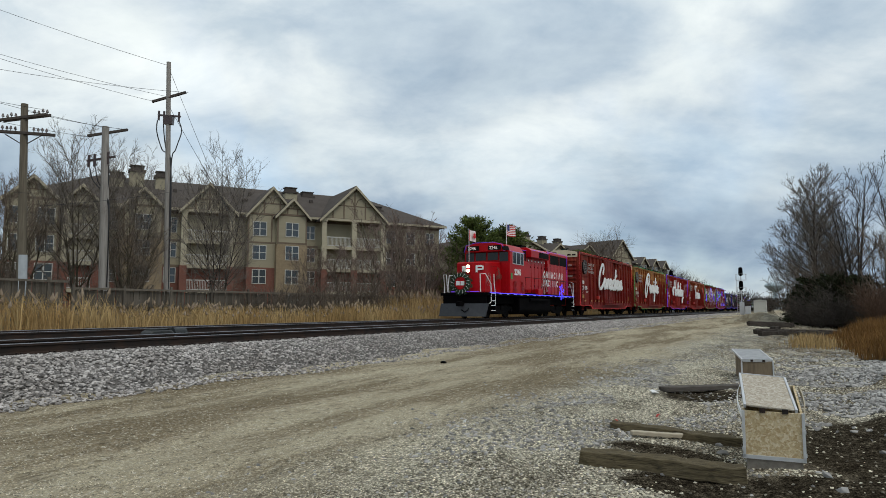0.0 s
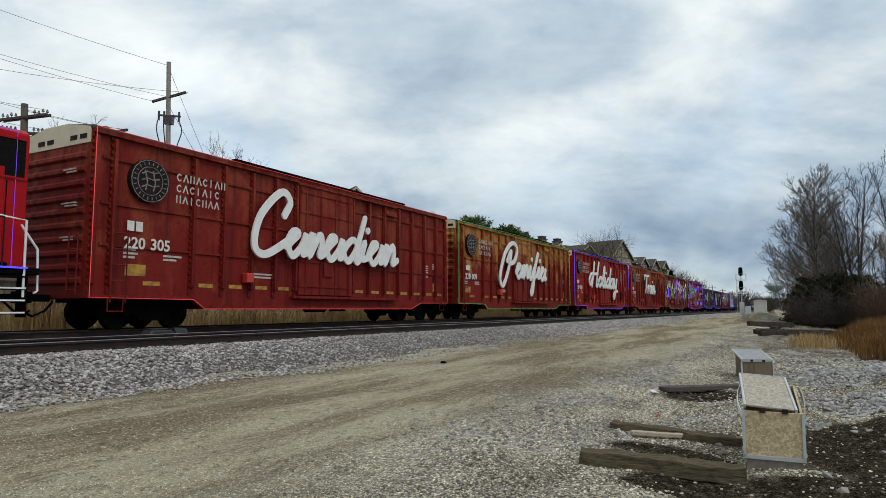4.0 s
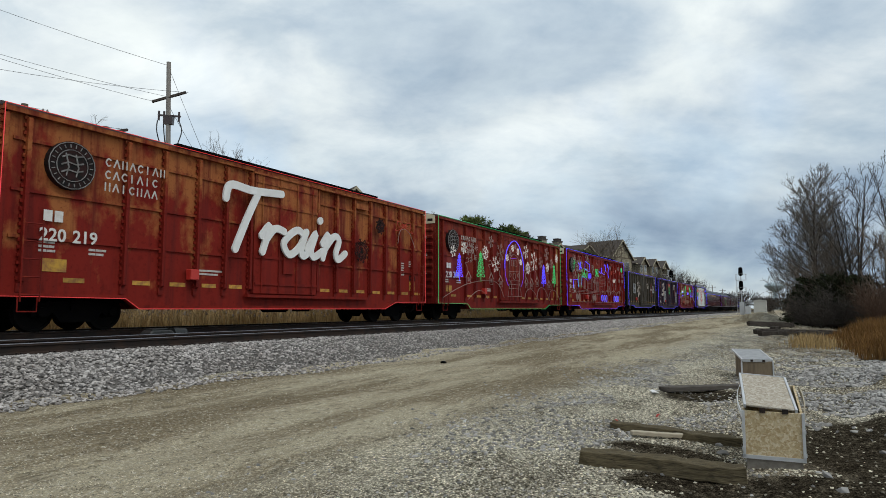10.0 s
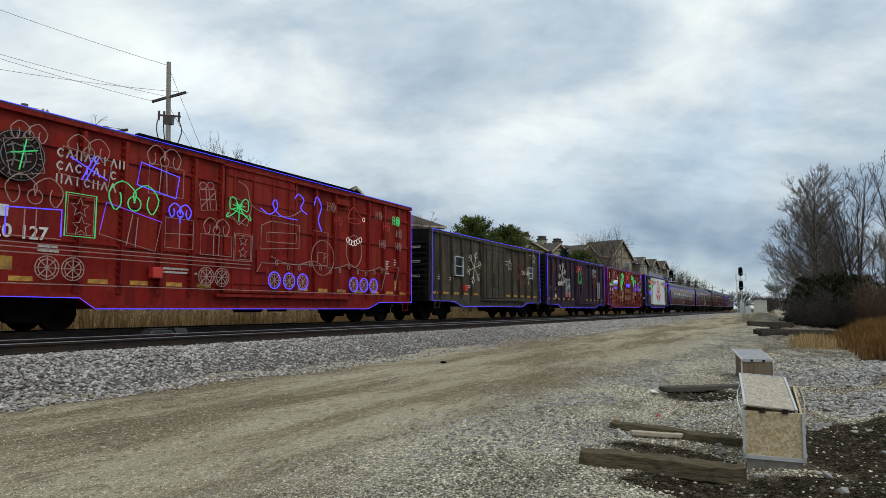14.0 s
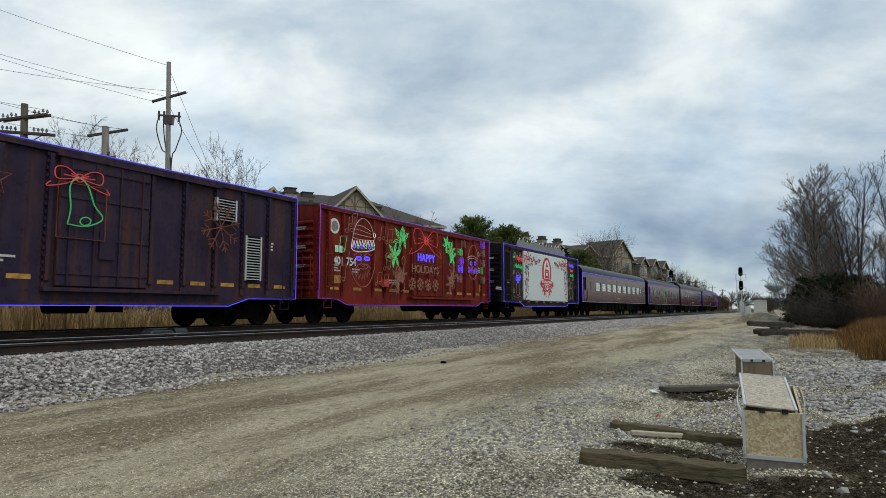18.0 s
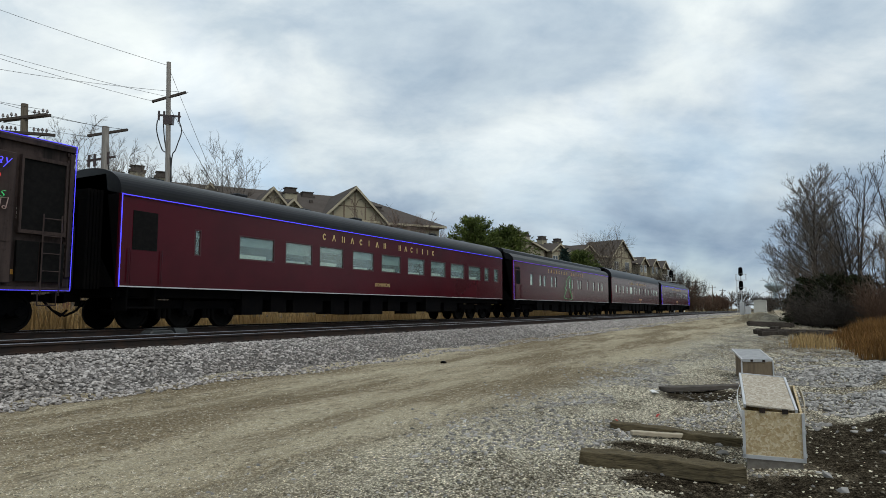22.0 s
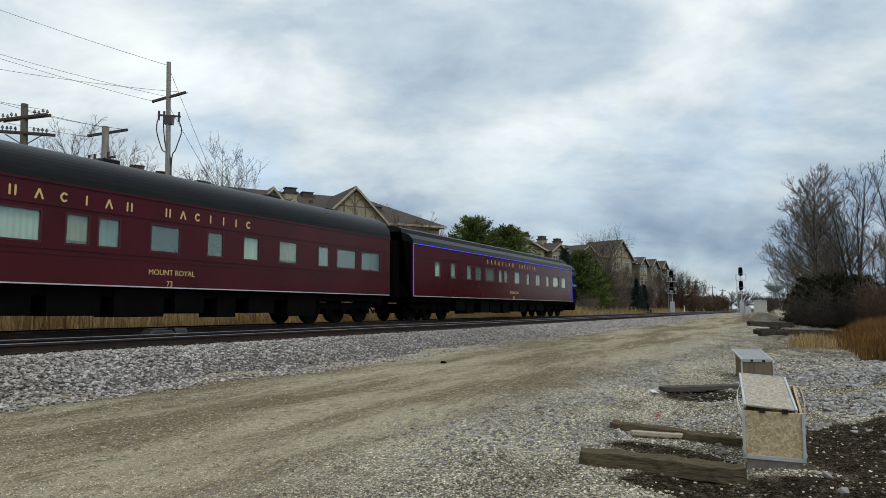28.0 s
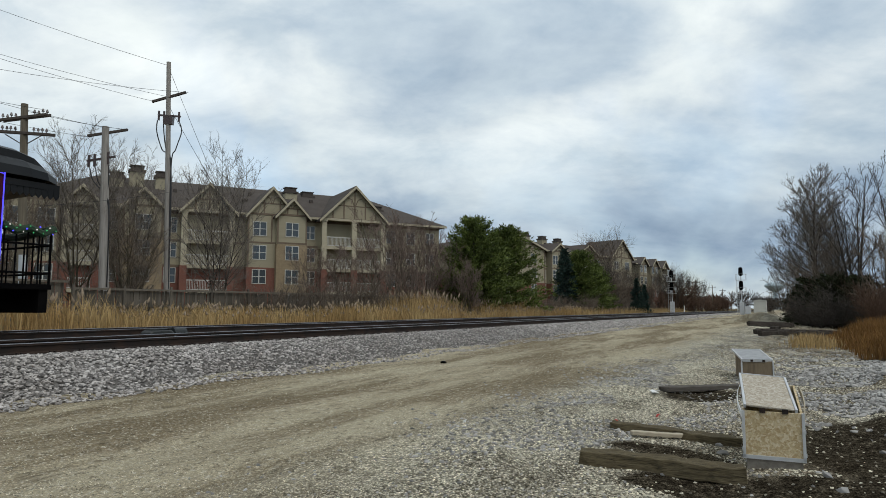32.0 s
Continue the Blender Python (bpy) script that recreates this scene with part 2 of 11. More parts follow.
# ---------------------------------------------------------------- mesh helpers
class Geo:
    """Collects vertices and faces of one mesh."""

    def __init__(self):
        self.v, self.f = [], []

    def add(self, verts, faces):
        o = len(self.v)
        self.v.extend(verts)
        self.f.extend([tuple(i + o for i in fc) for fc in faces])
        return self

    def box(self, x0, y0, z0, x1, y1, z1):
        return self.add([(x, y, z) for x in (x0, x1) for y in (y0, y1) for z in (z0, z1)],
                        [(0, 1, 3, 2), (4, 6, 7, 5), (0, 4, 5, 1), (2, 3, 7, 6), (0, 2, 6, 4), (1, 5, 7, 3)])

    def obox(self, m, sx, sy, sz):
        """A box of that size, centred on the pose m."""
        g = Geo().box(-sx / 2, -sy / 2, -sz / 2, sx / 2, sy / 2, sz / 2)
        return self.add([tuple(m @ Vector(p)) for p in g.v], g.f)

    def cyl(self, a, b, r0, r1=None, n=12, caps=True):
        a, b = Vector(a), Vector(b)
        r1 = r0 if r1 is None else r1
        d = (b - a).normalized()
        s = d.orthogonal().normalized()
        t = d.cross(s)
        vs = []
        for c, r in ((a, r0), (b, r1)):
            for i in range(n):
                w = 2 * math.pi * i / n
                vs.append(tuple(c + r * (math.cos(w) * s + math.sin(w) * t)))
        fs = [(i, (i + 1) % n, n + (i + 1) % n, n + i) for i in range(n)]
        if caps:
            fs += [tuple(range(n - 1, -1, -1)), tuple(range(n, 2 * n))]
        return self.add(vs, fs)

    def tube(self, pts, r, n=5, closed=False, caps=True):
        pts = [Vector(p) for p in pts]
        k = len(pts)
        vs, fs = [], []
        up = Vector((0.123, 0.456, 0.88)).normalized()
        for i, p in enumerate(pts):
            a = pts[i - 1] if (i or closed) else pts[0]
            b = pts[(i + 1) % k] if (i < k - 1 or closed) else pts[-1]
            d = b - a
            d = d.normalized() if d.length > 1e-9 else Vector((1, 0, 0))
            s = d.cross(up)
            s = s.normalized() if s.length > 1e-4 else d.orthogonal().normalized()
            t = s.cross(d)
            rr = r[i] if isinstance(r, (list, tuple)) else r
            for j in range(n):
                w = 2 * math.pi * j / n
                vs.append(tuple(p + rr * (math.cos(w) * s + math.sin(w) * t)))
        for i in range(k if closed else k - 1):
            a, b = i * n, ((i + 1) % k) * n
            for j in range(n):
                fs.append((a + j, a + (j + 1) % n, b + (j + 1) % n, b + j))
        if caps and not closed:
            fs += [tuple(range(n - 1, -1, -1)), tuple(range((k - 1) * n, k * n))]
        return self.add(vs, fs)

    def prism_y(self, poly, y0, y1):
        """A polygon in x and z, drawn out along y."""
        k = len(poly)
        vs = [(x, y0, z) for x, z in poly] + [(x, y1, z) for x, z in poly]
        return self.add(vs, [tuple(range(k)), tuple(range(2 * k - 1, k - 1, -1))] + [(i, k + i, k + (i + 1) % k, (i + 1) % k) for i in range(k)])

    def prism_x(self, poly, x0, x1):
        """A polygon in y and z, drawn out along x."""
        k = len(poly)
        vs = [(x0, y, z) for y, z in poly] + [(x1, y, z) for y, z in poly]
        return self.add(vs, [tuple(range(k - 1, -1, -1)), tuple(range(k, 2 * k))] + [(i, (i + 1) % k, k + (i + 1) % k, k + i) for i in range(k)])

    def mesh(self, name, bevel=0.0, smooth=False, tidy=True):
        me = bpy.data.meshes.new(name)
        me.from_pydata(self.v, [], self.f)
        if tidy or bevel:
            bm = bmesh.new()
            bm.from_mesh(me)
            bmesh.ops.recalc_face_normals(bm, faces=bm.faces)
            if bevel:
                es = [e for e in bm.edges if len(e.link_faces) == 2 and e.calc_face_angle(0) > 0.6]
                bmesh.ops.bevel(bm, geom=es, offset=bevel, segments=1, affect="EDGES", clamp_overlap=True)
            bm.to_mesh(me)
            bm.free()
        if smooth:
            for p in me.polygons:
                p.use_smooth = True
        return me


def part(name, geo, material_, parent, label="", bevel=0.0, smooth=False, at=None, tidy=True):
    """Links a mesh as one object under a thing or a part."""
    me = geo if isinstance(geo, bpy.types.Mesh) else geo.mesh(name, bevel, smooth, tidy)
    if not me.materials:
        me.materials.append(material_)
    ob = new(name, me)
    ob.parent = parent
    if at is not None:
        ob.matrix_basis = at
    if label:
        tagged(ob, label)
    return ob


def thing(name, label, category, at=None, group=""):
    ob = new(name)
    ob.empty_display_size = 0.3
    if at is not None:
        ob.matrix_world = at
    return tagged(ob, label, category, group)


def solid(name, geo, material_, label, category, at=None, group="", kind="", bevel=0.0, smooth=False, tidy=True):
    """A thing that is one mesh."""
    me = geo.mesh(name, bevel, smooth, tidy)
    me.materials.append(material_)
    ob = new(name, me)
    if at is not None:
        ob.matrix_world = at
    return tagged(ob, label, category, group, kind)


def setting(name, geo, material_, label="", smooth=False, tidy=True, kind="structure"):
    me = geo.mesh(name, 0.0, smooth, tidy)
    me.materials.append(material_)
    return tagged(new(name, me), label, "", "", kind)


def lettering(name, words, size, material_, parent, at, depth=0.006, shear=0.0, spacing=1.0, bold=0.0):
    """Words in the built-in font, turned into a mesh, upright on the side that faces the yard."""
    cu = bpy.data.curves.new(name, "FONT")
    cu.body, cu.size, cu.extrude, cu.shear, cu.space_character, cu.offset = words, size, depth, shear, spacing, bold
    cu.resolution_u = 3
    tmp = bpy.data.objects.new(name, cu)
    me = bpy.data.meshes.new_from_object(tmp)
    bpy.data.objects.remove(tmp)
    bpy.data.curves.remove(cu)
    me.materials.clear()
    me.materials.append(material_)
    return part(name, me, material_, parent, at=at)


def bars(geo, x, z, widths, height, y, gap=0.25):
    """A row of plain bars standing for small writing."""
    for w in widths:
        geo.box(x, y - 0.004, z, x + w, y + 0.004, z + height)
        x += w + gap * height
    return x


# ---------------------------------------------------------------- ground
DARK_PATCHES = ((8.3, -0.75, 2.4, 0.95), (5.85, 0.9, 0.4, 0.6), (7.0, 1.2, 0.35, 0.75), (11.7, 1.5, 0.8, 0.75), (22.0, -2.2, 3.0, 0.9), (6.1, -0.2, 0.6, 0.8))


def bare_earth(x, y):
    return min(((x - a) / p) ** 2 + ((y - b) / q) ** 2 for a, b, p, q in DARK_PATCHES) + 0.6 * noise.noise(Vector((x * 2.2, y * 2.2, 8.0))) < 0.85


def yard_material():
    """Tan packed road along the track, grey gravel beside it, dark damp earth in the hollows."""
    m = bpy.data.materials.new("yard_surface")
    m.use_nodes = True
    nt = m.node_tree
    b = nt.nodes["Principled BSDF"]
    b.inputs["Roughness"].default_value, b.inputs["Specular IOR Level"].default_value = 0.95, 0.0
    n, l = nt.nodes.new, nt.links.new
    co = n("ShaderNodeTexCoord")
    sep = n("ShaderNodeSeparateXYZ")
    l(co.outputs["Object"], sep.inputs[0])

    def tex(sc, detail=5, stretch=(1, 1, 1), rough=0.6):
        mp = n("ShaderNodeMapping")
        mp.inputs["Scale"].default_value = stretch
        l(co.outputs["Object"], mp.inputs[0])
        t = n("ShaderNodeTexNoise")
        t.inputs["Scale"].default_value, t.inputs["Detail"].default_value, t.inputs["Roughness"].default_value = sc, detail, rough
        l(mp.outputs[0], t.inputs["Vector"])
        return t.outputs["Fac"]

    def maths(op, a, b_, c=None):
        k = n("ShaderNodeMath")
        k.operation = op
        for i, s in enumerate((a, b_)):
            if isinstance(s, (int, float)):
                k.inputs[i].default_value = s
            else:
                l(s, k.inputs[i])
        return k.outputs[0]

    def rng(v, lo, hi, a=0.0, c=1.0):
        r = n("ShaderNodeMapRange")
        r.interpolation_type = "SMOOTHSTEP"
        for i, s in enumerate((lo, hi, a, c)):
            r.inputs[i + 1].default_value = s
        l(v, r.inputs[0])
        return r.outputs[0]

    def mix(f, a, c):
        x = n("ShaderNodeMix")
        x.data_type = "RGBA"
        l(f, x.inputs[0]) if not isinstance(f, float) else None
        for i, s in ((6, a), (7, c)):
            if isinstance(s, tuple):
                x.inputs[i].default_value = (*s, 1)
            else:
                l(s, x.inputs[i])
        return x.outputs[2]

    wob = maths("MULTIPLY_ADD", tex(0.35, 4, (0.5, 1, 1)), 3.0)
    nt.nodes[-1].inputs[2].default_value = -1.5
    y = maths("ADD", sep.outputs["Y"], wob)
    road = maths("MULTIPLY", rng(y, 2.6, 4.4), rng(y, 9.2, 8.6))
    fine = tex(30, 6, (1, 1, 1), 0.75)
    speck = tex(75, 3, (1, 1, 1), 0.6)
    tan = mix(rng(tex(0.8, 7, (0.16, 1.1, 1), 0.66), 0.40, 0.60), (0.39, 0.34, 0.238), (0.165, 0.128, 0.078))
    tan = mix(rng(fine, 0.48, 0.66, 0, 0.75), tan, (0.45, 0.405, 0.31))
    grey = mix(rng(tex(0.7, 5, (0.6, 1, 1)), 0.42, 0.62), (0.33, 0.30, 0.225), (0.125, 0.108, 0.073))
    grey = mix(rng(speck, 0.50, 0.62, 0, 0.85), grey, (0.55, 0.52, 0.44))
    grey = mix(rng(tex(38, 4, (1, 1, 1), 0.7), 0.56, 0.68, 0, 0.8), grey, (0.085, 0.072, 0.052))
    tan = mix(rng(tex(60, 4, (1, 1, 1), 0.7), 0.54, 0.64, 0, 0.8), tan, (0.115, 0.093, 0.062))
    damp = mix(rng(tex(1.5, 5), 0.40, 0.62), (0.19, 0.16, 0.115), (0.085, 0.07, 0.048))
    grey = mix(maths("MULTIPLY", rng(maths("ADD", sep.outputs["Y"], wob), 2.2, 0.6), rng(tex(0.55, 4, (0.8, 1, 1)), 0.34, 0.50)), grey, damp)
    col = mix(road, grey, tan)
    grass = mix(rng(tex(1.3), 0.4, 0.6), (0.15, 0.115, 0.055), (0.085, 0.068, 0.038))
    # dark brown patches by the timbers and the box, laid bare of gravel
    edge = maths("MULTIPLY", tex(2.2, 6, (1, 1, 1), 0.7), 1.1)
    patch_reach = None
    for mx_, my_, rx_, ry_ in DARK_PATCHES:
        qx = maths("DIVIDE", maths("SUBTRACT", sep.outputs["X"], mx_), rx_)
        qy = maths("DIVIDE", maths("SUBTRACT", sep.outputs["Y"], my_), ry_)
        q = maths("ADD", maths("MULTIPLY", qx, qx), maths("MULTIPLY", qy, qy))
        patch_reach = q if patch_reach is None else maths("MINIMUM", patch_reach, q)
    in_patch = rng(maths("ADD", patch_reach, edge), 1.75, 1.0)
    col = mix(rng(sep.outputs["Y"], 19.4, 20.4), col, grass)
    col = mix(rng(maths("ADD", sep.outputs["Y"], maths("MULTIPLY", wob, 0.6)), -3.2, -4.6), col, mix(rng(tex(1.1), 0.4, 0.6), (0.12, 0.10, 0.06), (0.05, 0.042, 0.03)))
    # clods, grit and small hollows at several sizes over the whole yard
    near_ = rng(sep.outputs["Y"], 9.6, 9.0)
    col = mix(maths("MULTIPLY", near_, rng(tex(11, 6, (0.7, 1, 1), 0.72), 0.54, 0.64, 0, 0.62)), col, (0.075, 0.062, 0.044))
    col = mix(maths("MULTIPLY", near_, rng(tex(17, 6, (1, 1, 1), 0.75), 0.55, 0.63, 0, 0.75)), col, (0.50, 0.46, 0.375))
    col = mix(maths("MULTIPLY", near_, rng(tex(3.4, 6, (0.35, 1.2, 1), 0.7), 0.56, 0.68, 0, 0.6)), col, (0.125, 0.105, 0.075))
    col = mix(in_patch, col, mix(rng(tex(7, 6, (1, 1, 1), 0.7), 0.42, 0.66), (0.026, 0.021, 0.0145), (0.072, 0.060, 0.042)))
    # pebbles pressed into the surface, each with a tone of its own
    def pebbles(scale, lo, hi):
        v = n("ShaderNodeTexVoronoi")
        v.inputs["Scale"].default_value = scale
        l(co.outputs["Object"], v.inputs["Vector"])
        sp = n("ShaderNodeSeparateColor")
        l(v.outputs["Color"], sp.inputs[0])
        tone = rng(sp.outputs[0], 0.0, 1.0, lo, hi)
        # tone drops towards each pebble's edge: shade of the gaps put into the colour
        gap_shade = rng(v.outputs["Distance"], 0.35, 0.75, 1.0, 0.5)
        return maths("MULTIPLY", tone, gap_shade), v.outputs["Distance"]
    tone_a, dist_a = pebbles(85, 0.62, 2.2)
    tone_b, dist_b = pebbles(46, 0.75, 1.9)
    gravel = maths("MULTIPLY", tone_a, tone_b)
    road_tone = rng(gravel, 0.5, 3.0, 1.0, 1.40)
    tone = n("ShaderNodeMix")
    l(maths("MULTIPLY", road, 0.85), tone.inputs[0]); l(gravel, tone.inputs[2]); l(road_tone, tone.inputs[3])
    grade = n("ShaderNodeMix")
    l(near_, grade.inputs[0]); grade.inputs[2].default_value = 1.0; l(tone.outputs[0], grade.inputs[3])
    vm = n("ShaderNodeVectorMath")
    vm.operation = "SCALE"
    l(col, vm.inputs[0]); l(grade.outputs[0], vm.inputs["Scale"])
    col = vm.outputs[0]
    l(col, b.inputs["Base Color"])
    bp = n("ShaderNodeBump")
    bp.inputs["Strength"].default_value, bp.inputs["Distance"].default_value = 0.7, 0.03
    l(maths("SUBTRACT", maths("ADD", tex(18, 7, (1, 1, 1), 0.7), maths("MULTIPLY", tex(3, 4, (0.4, 1, 1)), 0.8)), maths("MULTIPLY", dist_a, 0.8)), bp.inputs["Height"])
    l(bp.outputs[0], b.inputs["Normal"])
    return m


M["yard"] = yard_material()


def yard_height(x, y):
    """The ground with its ruts, humps and heaps."""
    z = ground_z(x, y)
    if y > 19.0:
        z = 0.62 + 0.10 * min(1.0, (y - 19.0) / 6.0)
    near = 1.0 if x < 60 else 0.4
    if -14 < y < 9.2:
        rough = 0.05 if y > 3.2 else 0.11
        z += near * rough * noise.noise(Vector((x * 0.55, y * 0.9, 0.0)))
        z += near * 0.03 * noise.noise(Vector((x * 1.7, y * 2.1, 4.0)))
        if y > 3.2:    # wheel ruts of the track road
            z -= 0.05 * math.exp(-((y - 5.3 - 0.3 * math.sin(x * 0.13)) / 0.35) ** 2) + 0.04 * math.exp(-((y - 7.1 - 0.3 * math.sin(x * 0.11)) / 0.35) ** 2)
    if y < 0.5:        # rough ground and low heaps on the yard side
        z += 0.10 * max(0.0, noise.noise(Vector((x * 0.8, y * 0.8, 9.0)))) * min(1.0, (0.5 - y))
        z += 0.45 * math.exp(-(((x - 15.5) / 4.0) ** 2 + ((y + 2.2) / 1.3) ** 2))
        z += 0.25 * math.exp(-(((x - 9.0) / 2.0) ** 2 + ((y + 1.6) / 0.6) ** 2))
    z += 1.0 * math.exp(-(((x - 71.0) / 2.6) ** 2 + ((y - 3.2) / 2.2) ** 2))       # sand pile
    return z


def make_ground():
    def lines(stops):
        out = []
        for a, b, step in stops:
            k = max(1, round((b - a) / step))
            out += [a + (b - a) * i / k for i in range(k)]
        return out + [stops[-1][1]]
    xs = lines([(-900, -100, 200), (-100, -8, 8), (-8, 2, 0.5), (2, 26, 0.13), (26, 60, 0.4), (60, 150, 2), (150, 400, 25), (400, 3000, 260)])
    ys = lines([(-2500, -200, 330), (-200, -16, 20), (-16, -5, 0.6), (-5, 9.4, 0.13), (9.4, 30, 1.0), (30, 140, 10), (140, 2500, 250)])
    g = Geo()
    g.v = [(x, y, yard_height(x, y)) for x in xs for y in ys]
    k = len(ys)
    g.f = [(i * k + j, (i + 1) * k + j, (i + 1) * k + j + 1, i * k + j + 1) for i in range(len(xs) - 1) for j in range(k - 1)]
    setting("ground", g, M["yard"], "packed tan dirt road and grey gravel yard beside the railway", smooth=True, tidy=False)


make_ground()


# ---------------------------------------------------------------- track
def make_track():
    x0, x1 = -60.0, 420.0
    bed = Geo()
    top = RAIL - 0.17
    prof = [(8.55, 0.30), (9.05, 0.52), (9.95, top - 0.02), (13.0, top - 0.03), (14.0, top - 0.12), (15.1, top - 0.03), (18.2, top - 0.02), (19.6, 0.45), (19.6, 0.05), (8.55, 0.05)]
    k = 60
    for i in range(k):
        a, b = x0 + (x1 - x0) * i / k, x0 + (x1 - x0) * (i + 1) / k
        if b < 4 or a > 60:
            bed.prism_x(prof, a, b)
    bed.prism_x(prof, 4.0, 60.0)
    setting("ballast_bed", bed, M["bed"], "grey crushed-stone ballast shoulder under the rails")
    # rails
    for y, name in ((SIDING_Y - 0.7175, "rail"), (SIDING_Y + 0.7175, "rail"), (TRAIN_Y - 0.7175, "rail"), (TRAIN_Y + 0.7175, "rail")):
        foot = [(y - 0.07, RAIL - 0.17), (y + 0.07, RAIL - 0.17), (y + 0.07, RAIL - 0.155), (y + 0.012, RAIL - 0.135), (y + 0.012, RAIL - 0.05), (y + 0.036, RAIL - 0.04),
                (y + 0.036, RAIL - 0.007), (y - 0.036, RAIL - 0.007), (y - 0.036, RAIL - 0.04), (y - 0.012, RAIL - 0.05), (y - 0.012, RAIL - 0.135), (y - 0.07, RAIL - 0.155)]
        r = thing(name, "rusty brown steel rail with a worn bright head", "rail", group="rails of the two tracks")
        part("rail_web", Geo().prism_x(foot, x0, x1), M["rail"], r)
        part("rail_head", Geo().prism_x([(y - 0.034, RAIL - 0.007), (y + 0.034, RAIL - 0.007), (y + 0.028, RAIL), (y - 0.028, RAIL)], x0, x1), M["railtop"], r, "worn bright running surface")
    # sleepers
    sleeper = Geo().box(-0.115, -1.3, -0.18, 0.115, 1.3, 0.0).mesh("tie", 0.012)
    sleeper.materials.append(M["tie"])
    plate = Geo()
    for s in (-0.7175, 0.7175):
        plate.box(-0.09, s - 0.18, 0.0, 0.09, s + 0.18, 0.012)
        for q in (-0.1, 0.1):
            plate.box(-0.05, s + q - 0.02, 0.01, -0.02, s + q + 0.02, 0.045)
            plate.box(0.02, s + q - 0.02, 0.01, 0.05, s + q + 0.02, 0.045)
    plate = plate.mesh("tie_plate")
    plate.materials.append(M["rail"])
    rnd = random.Random(5)
    siding = tagged(new("siding_track"), "dark creosoted wooden ties of the siding", "", "", "structure")
    for i in range(150):
        t = part("tie", sleeper, M["tie"], siding, at=pose(-4 + 0.54 * i, SIDING_Y + rnd.uniform(-0.05, 0.05), RAIL - 0.182, 0, 0, rnd.uniform(-1.5, 1.5)))
        part("tie_plate", plate, M["rail"], t)
    far = Geo()
    for y in (SIDING_Y, TRAIN_Y):
        for i in range(860):
            x = -56 + 0.54 * i
            if y == SIDING_Y and -4.2 < x < 77.2:
                continue
            far.box(x - 0.115, y - 1.3, RAIL - 0.36, x + 0.115, y + 1.3, RAIL - 0.182)
    tagged(setting("tie_rows", far, M["tie"], "dark wooden ties of the main line", tidy=False, kind="stuff"), kind="stuff")


make_track()


def stone_shapes(seed, count=10):
    """Angular lumps, as vertex and face lists."""
    rnd = random.Random(seed)
    out = []
    for _ in range(count):
        bm = bmesh.new()
        bmesh.ops.create_icosphere(bm, subdivisions=1, radius=1.0)
        for v in bm.verts:
            v.co *= rnd.uniform(0.5, 1.2)
            v.co.z *= 0.58
            v.co.x *= 1.15
        # fewer, flatter faces: cut some corners off
        bm.verts.ensure_lookup_table()
        bmesh.ops.convex_hull(bm, input=bm.verts[:])
        loose = [v for v in bm.verts if not v.link_faces]
        bmesh.ops.delete(bm, geom=loose, context="VERTS")
        bm.verts.index_update()
        out.append((np.array([v.co[:] for v in bm.verts]), [tuple(v.index for v in f.verts) for f in bm.faces]))
        bm.free()
    return out


SHAPES = stone_shapes(3)


PEBBLES = [(np.array([(1.1, 0, 0.05), (0, 0.9, 0), (-0.95, 0.1, 0), (0.1, -0.8, 0.06), (0.1, 0.1, 0.62), (0, 0, -0.5)]), [(0, 1, 4), (1, 2, 4), (2, 3, 4), (3, 0, 4), (1, 0, 5), (2, 1, 5), (3, 2, 5), (0, 3, 5)]),
           (np.array([(0.8, 0.5, 0.0), (-0.5, 0.8, 0.05), (-0.9, -0.4, 0), (0.4, -0.9, 0), (-0.15, 0.1, 0.55), (0, 0, -0.5)]), [(0, 1, 4), (1, 2, 4), (2, 3, 4), (3, 0, 4), (1, 0, 5), (2, 1, 5), (3, 2, 5), (0, 3, 5)])]


def scatter_stones(name, places, material_, label, seed=1, shapes=None):
    """places: (x, y, z, size). One joined sheet of separate stones."""
    rnd = random.Random(seed)
    vs, fs, o = [], [], 0
    for x, y, z, s in places:
        v, f = (shapes or SHAPES)[rnd.randrange(len(shapes or SHAPES))]
        e = Euler((rnd.uniform(-0.5, 0.5), rnd.uniform(-0.5, 0.5), rnd.uniform(0, 6.28))).to_matrix()
        p = (v * s) @ np.array(e).T + np.array((x, y, z))
        vs.append(p)
        fs += [tuple(i + o for i in q) for q in f]
        o += len(v)
    g = Geo()
    g.v, g.f = np.concatenate(vs).tolist(), fs
    return setting(name, g, material_, label, tidy=False, kind="stuff")


